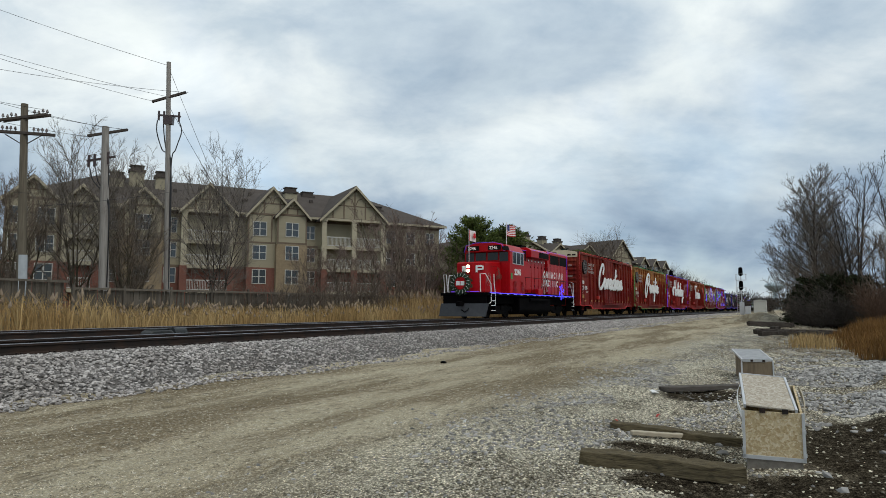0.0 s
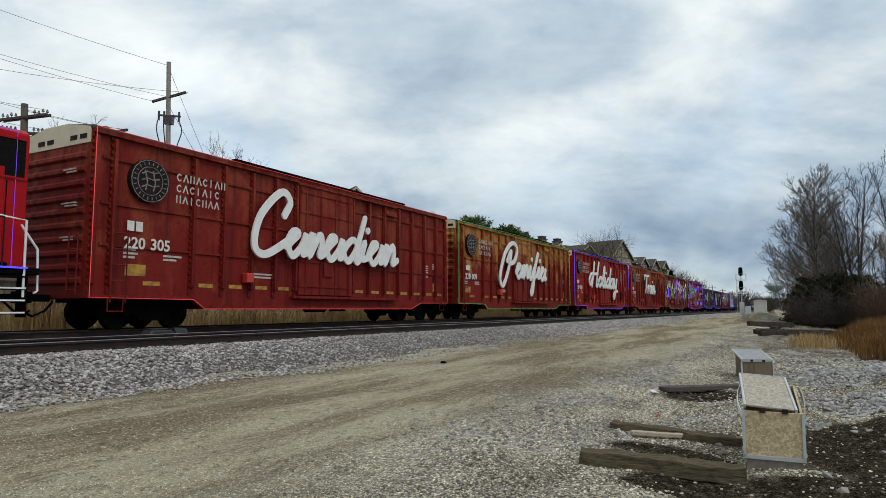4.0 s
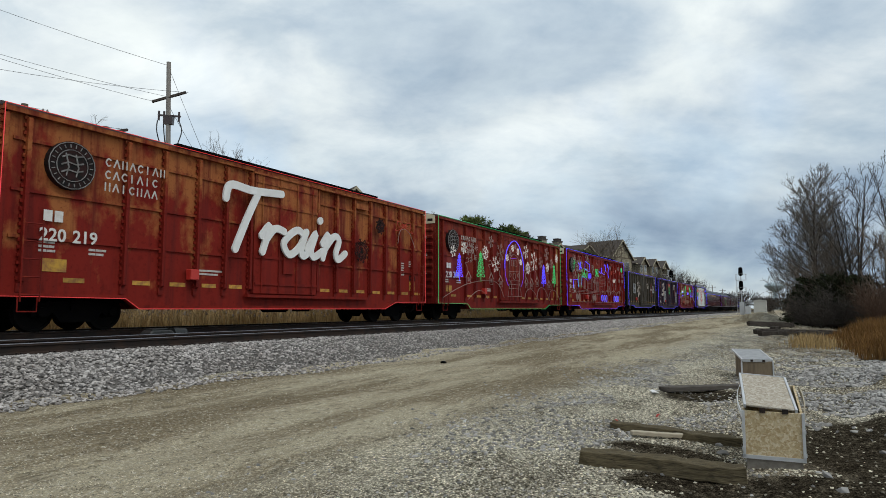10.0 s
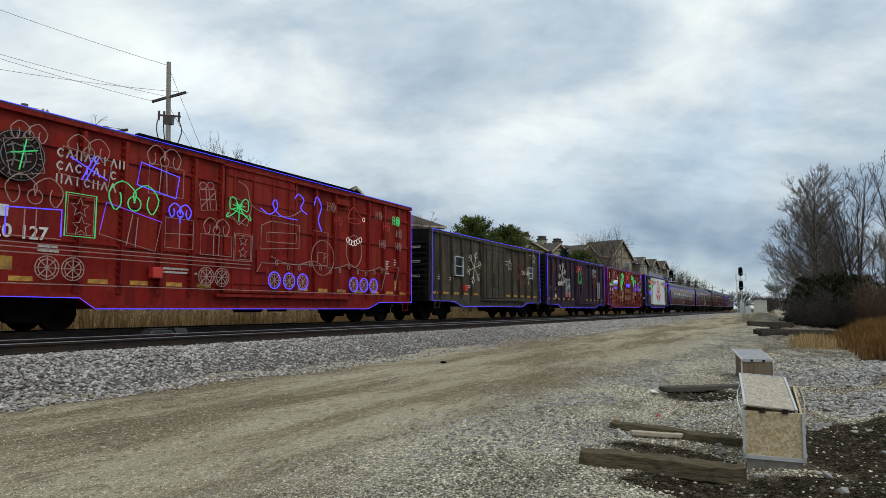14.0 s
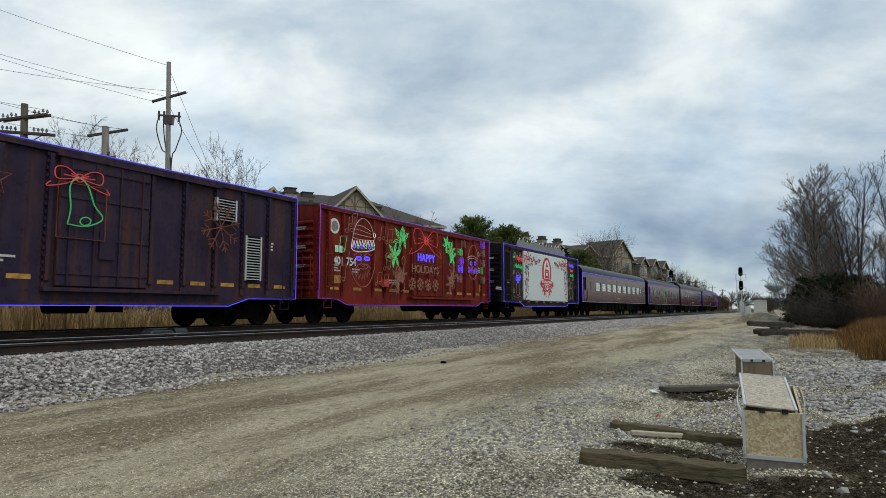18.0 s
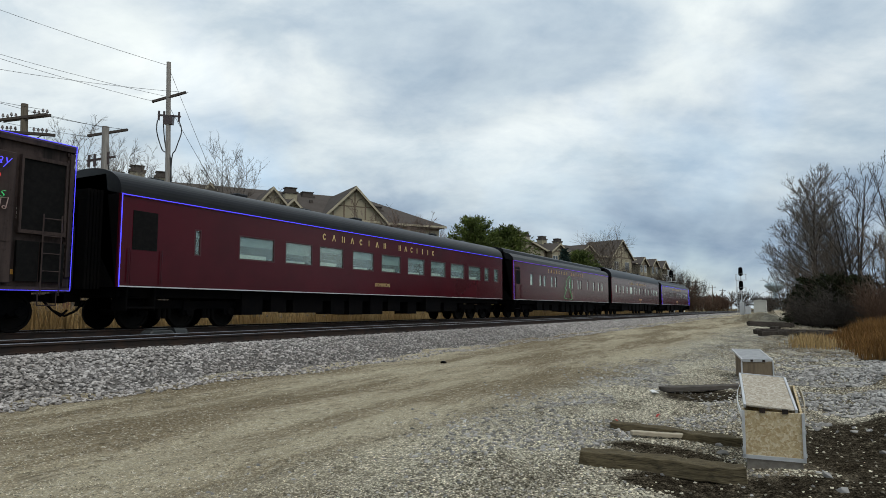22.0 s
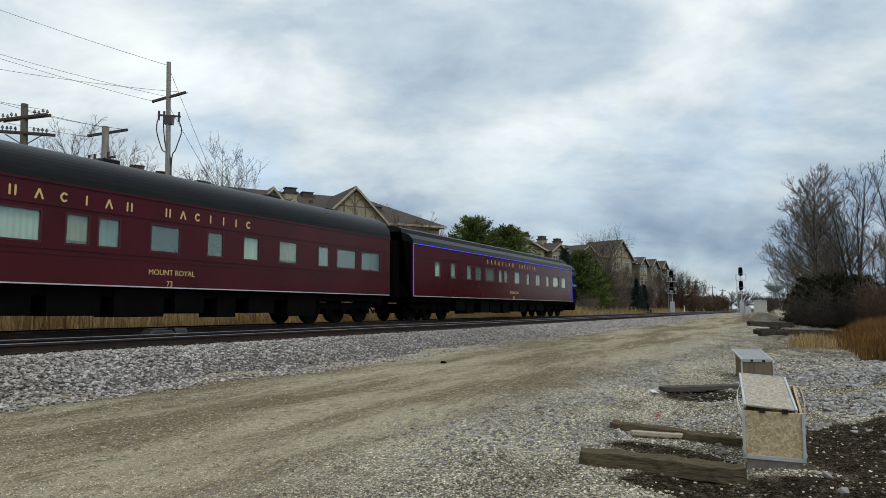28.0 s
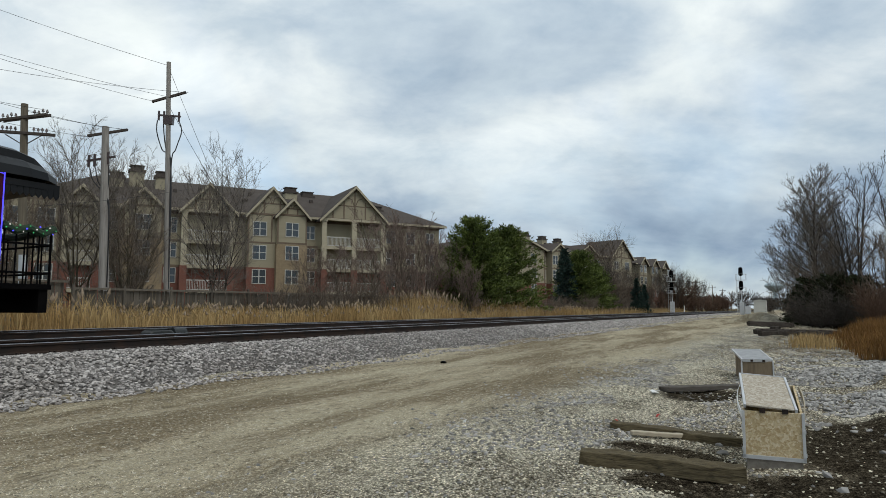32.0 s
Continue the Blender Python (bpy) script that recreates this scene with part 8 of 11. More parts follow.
    pw.v = [(0.05, -1.45, 0.12), (-0.22, 0, 0.12), (0.05, 1.45, 0.12), (0.38, -1.5, 0.85), (0.22, 0, 0.85), (0.38, 1.5, 0.85),
            (0.2, -1.45, 0.12), (-0.05, 0, 0.12), (0.2, 1.45, 0.12), (0.5, -1.5, 0.85), (0.4, 0, 0.85), (0.5, 1.5, 0.85)]
    pw.f = [(0, 1, 4, 3), (1, 2, 5, 4), (6, 9, 10, 7), (7, 10, 11, 8), (0, 6, 7, 1), (1, 7, 8, 2), (3, 4, 10, 9), (4, 5, 11, 10), (0, 3, 9, 6), (2, 8, 11, 5)]
    part("snow_plough", pw, M["ploughgrey"], car, "grey steel snow plough")
    coupler(car, 0.38, -1)
    coupler(car, 16.15, 1)
    # wreath on the front handrail
    wr = Geo()
    rnd = random.Random(21)
    for i in range(420):
        a, b = rnd.uniform(0, 6.283), rnd.uniform(0, 6.283)
        r = 0.47 + 0.15 * math.cos(b)
        y0, z0, x0 = r * math.cos(a), 1.98 + r * math.sin(a), 0.02 + 0.13 * math.sin(b)
        d = Vector((math.sin(b) * 0.7 + rnd.uniform(-0.5, 0.5), math.cos(a) * math.cos(b) + rnd.uniform(-0.6, 0.6), math.sin(a) * math.cos(b) + rnd.uniform(-0.6, 0.6))).normalized()
        wr.cyl((x0, y0, z0), tuple(Vector((x0, y0, z0)) + d * 0.14), 0.022, 0.003, n=4, caps=False)
    wr.tube([(0.02, 0.47 * math.cos(i * 0.262), 1.98 + 0.47 * math.sin(i * 0.262)) for i in range(24)], 0.12, 8, True)
    w = part("wreath", wr, M["fir"], car, "dark green fir wreath", tidy=False)
    part("wreath_disc", Geo().cyl((-0.10, 0, 1.98), (0.06, 0, 1.98), 0.36, n=24), M["loco"], w, "red disc in the wreath")
    part("monogram", Geo().box(-0.115, -0.26, 1.86, -0.101, -0.03, 2.10).box(-0.115, 0.03, 1.86, -0.101, 0.26, 2.10), M["white"], w)
    bl = Geo()
    for i in range(16):
        a = i * 0.393
        bl.tube([(-0.13, 0.40 * math.cos(a), 1.98 + 0.40 * math.sin(a)), (-0.14, 0.60 * math.cos(a + 0.15), 1.98 + 0.60 * math.sin(a + 0.15))], 0.012, 4)
    part("ribbon", bl, M["white"], w)
    # lights
    hose(car, "light_string", [[(0.55, 1.45), (16.1, 1.45)]], M["blue_glow"], 0.022, -1.53, "blue string of lights along the walkway")
    rt = Geo()
    rt.tube([(3.06, -1.34, 3.98), (3.06, -1.20, 4.42), (3.06, -0.6, 4.56), (3.06, 0.6, 4.56), (3.06, 1.2, 4.42), (3.06, 1.34, 3.98)], 0.008, 5)
    rt.tube([(3.5, -1.53, 4.03), (5.9, -1.53, 4.03)], 0.008, 5)
    rt.tube([(5.95, -0.92, 4.33), (7.8, -0.92, 4.40), (7.85, -1.27, 4.44), (11.3, -1.27, 4.44), (11.5, -1.02, 4.62), (16.0, -1.02, 4.62), (16.02, -1.02, 1.5)], 0.008, 5)
    part("light_string", rt, M["violet_glow"], car)
    rf = Geo().tube([(0.5, -0.9, 1.52), (0.36, 0, 1.52), (0.5, 0.9, 1.52)], 0.02, 5)
    part("light_string", rf, M["violet_glow"], car)
    hose(car, "light_figure", snowflake(9.7, 2.25, 0.75), M["bulb"], 0.016, -1.5)
    hose(car, "light_figure", snowflake(13.2, 1.75, 0.6), M["blue_glow"], 0.014, -1.5, "blue snowflake of lights")
    rnd = random.Random(4)
    curls = []
    for i in range(16):
        a, r = rnd.uniform(0, 6.28), rnd.uniform(0.1, 0.36)
        curls.append(ring(2.75 + r * math.cos(a), 2.6 + 1.1 * r * math.sin(a), rnd.uniform(0.06, 0.16), 9))
    hose(car, "light_figure", curls, M["string_brown"], 0.014, -1.1, "tangled unlit strings shaped as a wreath")
    hose(car, "light_figure", [ring(1.35, 2.15, 0.3), ring(1.45, 2.4, 0.2), ring(1.4, 2.25, 0.24)], M["bulb"], 0.010, -1.1)
    # flags on thin poles, each of stiff pieces
    fl = part("flag_pole", Geo().cyl((2.55, 0.75, 3.1), (2.55, 0.75, 5.42), 0.018, n=6), M["white"], car)
    for k, (a, b, mm) in enumerate(((0, 0.27, "flagred"), (0.27, 0.72, "white"), (0.72, 1.0, "flagred"))):
        g = Geo()
        n = 4
        for i in range(n):
            u0, u1 = a + (b - a) * i / n, a + (b - a) * (i + 1) / n
            y0, y1 = 0.75 + 0.09 * math.sin(u0 * 7), 0.75 + 0.09 * math.sin(u1 * 7)
            g.add([(2.57 + 1.0 * u, y + q, z - 0.12 * u) for u, y in ((u0, y0), (u1, y1)) for z in (4.72, 5.38) for q in (-0.006, 0.006)],
                  [(0, 4, 6, 2), (1, 3, 7, 5), (0, 1, 5, 4), (2, 6, 7, 3), (0, 2, 3, 1), (4, 5, 7, 6)])
        f = part("flag_panel", g, M[mm], fl, "red and white flag" if k == 0 else "")
    lf = Geo()
    pts = [(0, 0.22), (0.06, 0.12), (0.14, 0.14), (0.12, 0.02), (0.2, -0.02), (0.1, -0.12), (0.02, -0.12), (0.0, -0.22), (-0.02, -0.12), (-0.1, -0.12), (-0.2, -0.02), (-0.12, 0.02), (-0.14, 0.14), (-0.06, 0.12)]
    lf.prism_y([(3.07 + x, 4.99 + z) for x, z in pts], 0.62, 0.63)
    part("leaf", lf, M["flagred"], fl)
    fl = part("flag_pole", Geo().cyl((4.22, -1.0, 4.4), (4.22, -1.0, 5.9), 0.018, n=6), M["white"], car)
    for i in range(13):
        z0 = 5.86 - 0.70 * i / 13
        g = Geo()
        for j in range(6):
            u0, u1 = j / 6, (j + 1) / 6
            g.add([(4.24 + 1.38 * u, -1.0 + 0.10 * math.sin(u * 6) + q, z - 0.10 * u - 0.06 * math.sin(u * 4)) for u in (u0, u1) for z in (z0 - 0.70 / 13, z0) for q in (-0.005, 0.005)],
                  [(0, 4, 6, 2), (1, 3, 7, 5), (0, 1, 5, 4), (2, 6, 7, 3), (0, 2, 3, 1), (4, 5, 7, 6)])
        part("flag_stripe", g, M["white"] if i % 2 else M["flagred"], fl, "flag with red and white stripes" if i == 0 else "")
    g = Geo()
    for j in range(3):
        u0, u1 = j / 7, (j + 1) / 7
        g.add([(4.24 + 1.38 * u, -1.0 + 0.10 * math.sin(u * 6) + q, z - 0.10 * u - 0.06 * math.sin(u * 4)) for u in (u0, u1) for z in (5.48, 5.865) for q in (-0.014, -0.008)],
              [(0, 4, 6, 2), (1, 3, 7, 5), (0, 1, 5, 4), (2, 6, 7, 3), (0, 2, 3, 1), (4, 5, 7, 6)])
    canton = part("flag_canton", g, M["flagblue"], fl, "blue corner with white stars")
    for r in range(5):
        for q in range(5):
            u = 0.035 + 0.088 * q + 0.02 * (r % 2)
            part("star", Geo().obox(pose(4.24 + 1.38 * u, -1.018 + 0.10 * math.sin(u * 6), 5.525 + 0.07 * r - 0.10 * u - 0.06 * math.sin(u * 4), 0, 45, 0), 0.03, 0.006, 0.03), M["white"], canton)
    # fuel tank and trucks
    tk = Geo().prism_x([(-1.38, 0.45), (-1.38, 1.28), (1.38, 1.28), (1.38, 0.45), (1.1, 0.20), (-1.1, 0.20)], 5.3, 11.1)
    part("fuel_tank", tk, M["black"], car, bevel=0.05)
    ar = Geo().cyl((7.0, -1.38, 1.12), (10.2, -1.38, 1.12), 0.13, n=12)
    part("air_reservoir", ar, M["black"], car)
    truck(car, 3.2, 2, 2.75)
    truck(car, 13.2, 2, 2.75)


M["green_plate"] = material("green_plate", (0.02, 0.28, 0.06), 0.5)
M["ploughgrey"] = material("plough_grey", (0.013, 0.015, 0.020), 0.6, 0.0, second=(0.025, 0.027, 0.03), scale=3, amount=0.6)
M["flagred"] = material("flag_red", (0.55, 0.012, 0.02), 0.8)
M["flagblue"] = material("flag_blue", (0.025, 0.035, 0.16), 0.8)
make_loco()


# ---------------------------------------------------------------- materials of the surroundings
M["bark"] = material("grey_bark", (0.085, 0.070, 0.058), 0.95, second=(0.14, 0.12, 0.10), scale=4, amount=0.6, spec=0.1)
M["twig"] = material("bare_twigs", (0.17, 0.135, 0.105), 0.95, second=(0.10, 0.078, 0.062), scale=1.5, amount=0.6, spec=0.1, island=0.25)
M["darktwig"] = material("dark_twigs", (0.075, 0.064, 0.055), 0.95, second=(0.045, 0.039, 0.034), scale=1.5, amount=0.6, spec=0.1, island=0.3)
M["redtwig"] = material("russet_twigs", (0.105, 0.066, 0.046), 0.95, second=(0.07, 0.046, 0.034), scale=1.0, amount=0.6, spec=0.1, island=0.3)
M["graytwig"] = material("grey_twigs", (0.19, 0.165, 0.142), 0.95, second=(0.13, 0.112, 0.096), scale=1.5, amount=0.6, spec=0.1, island=0.25)
M["redgray"] = material("pinkish_grey_twigs", (0.20, 0.15, 0.125), 0.95, second=(0.135, 0.10, 0.082), scale=1.5, amount=0.6, spec=0.1, island=0.25)
M["olivebark"] = material("olive_bark", (0.095, 0.082, 0.058), 0.95, second=(0.06, 0.05, 0.038), scale=4, amount=0.6, spec=0.1)
M["reed"] = material("dry_reed", (0.40, 0.285, 0.135), 0.9, second=(0.28, 0.17, 0.065), scale=0.5, amount=0.8, spec=0.15, island=0.35)
M["rustreed"] = material("russet_reed", (0.20, 0.105, 0.034), 0.9, second=(0.105, 0.055, 0.019), scale=0.7, amount=0.8, spec=0.15, island=0.35)
M["plume"] = material("reed_plume", (0.30, 0.235, 0.17), 0.95, second=(0.22, 0.16, 0.11), scale=3, amount=0.6, spec=0.1)
M["cedar"] = material("juniper_needles", (0.034, 0.040, 0.019), 0.85, second=(0.022, 0.024, 0.014), scale=0.6, amount=0.7, spec=0.1, island=0.4)
M["pine"] = material("pine_needles", (0.12, 0.15, 0.036), 0.8, second=(0.038, 0.058, 0.018), scale=0.6, amount=0.7, spec=0.2, island=0.4)
M["spruce"] = material("spruce_needles", (0.030, 0.055, 0.045), 0.8, second=(0.016, 0.03, 0.024), scale=0.6, amount=0.7, spec=0.2, island=0.4)
M["fence"] = material("weathered_fence", (0.115, 0.10, 0.080), 0.95, second=(0.066, 0.056, 0.044), scale=1.2, amount=0.7, third=(0.17, 0.15, 0.135), scale2=8, amount2=0.4, bump=0.5, bump_scale=20, stretch=(3, 3, 0.5), random_tint=0.3, spec=0.1)
M["pole"] = material("weathered_pole", (0.31, 0.29, 0.265), 0.9, second=(0.20, 0.18, 0.16), scale=2.5, amount=0.7, bump=0.4, bump_scale=20, stretch=(5, 5, 0.4), spec=0.15)
M["darkpole"] = material("creosote_pole", (0.13, 0.11, 0.082), 0.9, second=(0.19, 0.165, 0.125), scale=2.5, amount=0.6, bump=0.4, bump_scale=20, stretch=(5, 5, 0.4), spec=0.15)
M["arm"] = material("crossarm_wood", (0.09, 0.075, 0.065), 0.9, second=(0.05, 0.042, 0.036), scale=4, amount=0.6, spec=0.15)
M["wire"] = material("wire_black", (0.02, 0.02, 0.022), 0.7)
M["porcelain"] = material("insulator_brown", (0.05, 0.03, 0.028), 0.3)
M["wrap"] = material("pole_wrap", (0.42, 0.45, 0.47), 0.6, second=(0.3, 0.32, 0.34), scale=3, amount=0.5)
M["marker"] = material("yellow_marker", (0.42, 0.27, 0.03), 0.7, second=(0.30, 0.18, 0.03), scale=5, amount=0.6)
M["siding"] = material("tan_siding", (0.31, 0.275, 0.19), 0.85, second=(0.265, 0.23, 0.155), scale=0.4, amount=0.6, bump=0.15, bump_scale=8, stretch=(0.3, 0.3, 3))
M["timber"] = material("brown_timber", (0.15, 0.11, 0.075), 0.85, second=(0.12, 0.085, 0.06), scale=2, amount=0.5)
M["brick"] = material("red_brick", (0.16, 0.064, 0.045), 0.9, second=(0.12, 0.048, 0.034), scale=0.8, amount=0.6, third=(0.28, 0.12, 0.08), scale2=6, amount2=0.5, bump=0.3, bump_scale=14, stretch=(1, 1, 3))
M["tanbrick"] = material("tan_brick", (0.245, 0.185, 0.115), 0.9, second=(0.20, 0.145, 0.085), scale=1.0, amount=0.6, third=(0.36, 0.28, 0.17), scale2=6, amount2=0.5, bump=0.3, bump_scale=14, stretch=(1, 1, 3))
M["shingle"] = material("brown_shingle", (0.082, 0.070, 0.062), 0.95, second=(0.062, 0.052, 0.046), scale=0.6, amount=0.6, third=(0.11, 0.095, 0.085), scale2=9, amount2=0.5, bump=0.4, bump_scale=12, stretch=(1, 1, 2.5), spec=0.1)
M["housewin"] = material("house_window", (0.05, 0.06, 0.065), 0.08, spec=0.8)
M["sash"] = material("white_sash", (0.48, 0.47, 0.43), 0.7)
# dark brown that carries the shade of the balcony recesses in its colour
M["recess_shade"] = material("balcony_recess_shade", (0.05, 0.043, 0.036), 0.9, second=(0.035, 0.03, 0.026), scale=1, amount=0.5)


def strand_board(name, grey=0.0):
    """Pressed flakes of several tones lying every way."""
    m = bpy.data.materials.new(name)
    m.use_nodes = True
    nt = m.node_tree
    b = nt.nodes["Principled BSDF"]
    b.inputs["Roughness"].default_value, b.inputs["Specular IOR Level"].default_value = 0.85, 0.15
    n, l = nt.nodes.new, nt.links.new
    co, warp, add = n("ShaderNodeTexCoord"), n("ShaderNodeTexNoise"), n("ShaderNodeMix")
    warp.inputs["Scale"].default_value = 9
    l(co.outputs["Object"], warp.inputs["Vector"])
    add.data_type, add.blend_type = "RGBA", "ADD"
    add.inputs[0].default_value = 0.09
    l(co.outputs["Object"], add.inputs[6])
    l(warp.outputs["Color"], add.inputs[7])
    v = n("ShaderNodeTexVoronoi")
    v.inputs["Scale"].default_value = 52
    l(add.outputs[2], v.inputs["Vector"])
    r = n("ShaderNodeValToRGB")
    for c in range(2):
        r.color_ramp.elements.new(0.5)
    for e, (p, c) in zip(r.color_ramp.elements, ((0.0, (0.50, 0.36, 0.19)), (0.35, (0.61, 0.47, 0.27)), (0.65, (0.68, 0.55, 0.34)), (1.0, (0.80, 0.68, 0.47)))):
        e.position, e.color = p, (*[k + grey * (0.86 * sum(c) / 3 - k) for k in c], 1)
    sp = n("ShaderNodeSeparateColor")
    l(v.outputs["Color"], sp.inputs[0])
    l(sp.outputs[0], r.inputs[0])
    g = n("ShaderNodeTexNoise")
    g.inputs["Scale"].default_value = 60
    l(co.outputs["Object"], g.inputs["Vector"])
    mx = n("ShaderNodeMix")
    mx.data_type, mx.blend_type = "RGBA", "MULTIPLY"
    mx.inputs[0].default_value = 0.5
    l(r.outputs[0], mx.inputs[6])
    l(g.outputs["Fac"], mx.inputs[7])
    l(mx.outputs[2], b.inputs["Base Color"])
    bp = n("ShaderNodeBump")
    bp.inputs["Strength"].default_value, bp.inputs["Distance"].default_value = 0.4, 0.004
    l(sp.outputs[1], bp.inputs["Height"])
    l(bp.outputs[0], b.inputs["Normal"])
    return m


M["osb"] = strand_board("strand_board")
M["osblid"] = strand_board("weathered_strand_board", 0.55)
M["oldwood"] = material("grey_plank", (0.26, 0.235, 0.20), 0.9, second=(0.17, 0.145, 0.12), scale=3, amount=0.7, bump=0.5, bump_scale=20, stretch=(6, 1, 6), spec=0.15)
M["plankdark"] = material("dark_plank", (0.10, 0.088, 0.075), 0.9, second=(0.05, 0.042, 0.036), scale=3, amount=0.7, bump=0.6, bump_scale=16, stretch=(1, 6, 6), spec=0.15)
M["cabin"] = material("cabin_paint", (0.50, 0.49, 0.44), 0.6, second=(0.43, 0.42, 0.37), scale=1.5, amount=0.5)
M["tower"] = material("tower_steel", (0.42, 0.50, 0.54), 0.5, second=(0.36, 0.43, 0.47), scale=0.1, amount=0.5)
M["white_scrap"] = material("white_scrap", (0.68, 0.68, 0.66), 0.7)


# ---------------------------------------------------------------- plants
def grow(geo_limb, geo_twig, rnd, p, d, length, r, level, top_level, spread, up, kids, rmin, low=0.42):
    """One branch as a bent tapered tube, with its children."""
    n = 4 if level < 2 else 3
    pts, rs = [p.copy()], [r]
    seg = 4 if level < 2 else 2
    q, e = p.copy(), d.copy()
    for i in range(seg):
        e = (e + Vector((rnd.uniform(-1, 1), rnd.uniform(-1, 1), rnd.uniform(-0.5, 0.8) + up)) * (0.13 if level else 0.06)).normalized()
        q = q + e * length / seg
        pts.append(q.copy())
        rs.append(max(r * (1 - 0.78 * (i + 1) / seg), rmin * 0.5))
    (geo_limb if level < 2 else geo_twig).tube(pts, rs, 6 if level == 0 else n, False, level < 1)
    if level >= top_level:
        return
    for k in range(kids[level]):
        t = rnd.uniform(0.25, 1.0) if level else rnd.uniform(low, 1.0)
        i = min(int(t * seg), seg - 1)
        base = pts[i].lerp(pts[i + 1], t * seg - i)
        ax = e.orthogonal().normalized()
        ax.rotate(Matrix.Rotation(rnd.uniform(0, 6.283), 3, e))
        ang = rnd.uniform(0.5, 1.0) * spread
        nd = (e * math.cos(ang) + ax * math.sin(ang)).normalized()
        nd = (nd + Vector((0, 0, up))).normalized()
        rr = max(r * (1 - 0.75 * t) * rnd.uniform(0.55, 0.8), rmin)
        grow(geo_limb, geo_twig, rnd, base, nd, length * rnd.uniform(0.45, 0.72), rr, level + 1, top_level, spread, up, kids, rmin)


def bare_tree_meshes(seed, height, stems=1, spread=0.85, up=0.25, kids=(9, 7, 6, 4), radius=0.16, levels=3, lean=0.3, bark=None, twig=None, rmin=0.013, low=0.36):
    rnd = random.Random(seed)
    a, b = Geo(), Geo()
    for s in range(stems):
        w = 6.283 * s / stems + rnd.uniform(-0.4, 0.4)
        k = lean if stems > 1 else 0.05
        d = Vector((k * math.cos(w), k * math.sin(w), 1)).normalized()
        grow(a, b, rnd, Vector((0.12 * math.cos(w) * (stems > 1), 0.12 * math.sin(w) * (stems > 1), -0.1)), d, height * rnd.uniform(0.6, 0.75), radius, 0, levels, spread, up, kids, rmin, low)
    top = max(v[2] for v in b.v)
    k = height / top
    for g in (a, b):
        g.v = [(x * k, y * k, z * k) for x, y, z in g.v]
    ma, mb = a.mesh("trunk", tidy=False, smooth=True), b.mesh("crown", tidy=False)
    ma.materials.append(bark or M["bark"])
    mb.materials.append(twig or M["twig"])
    return ma, mb


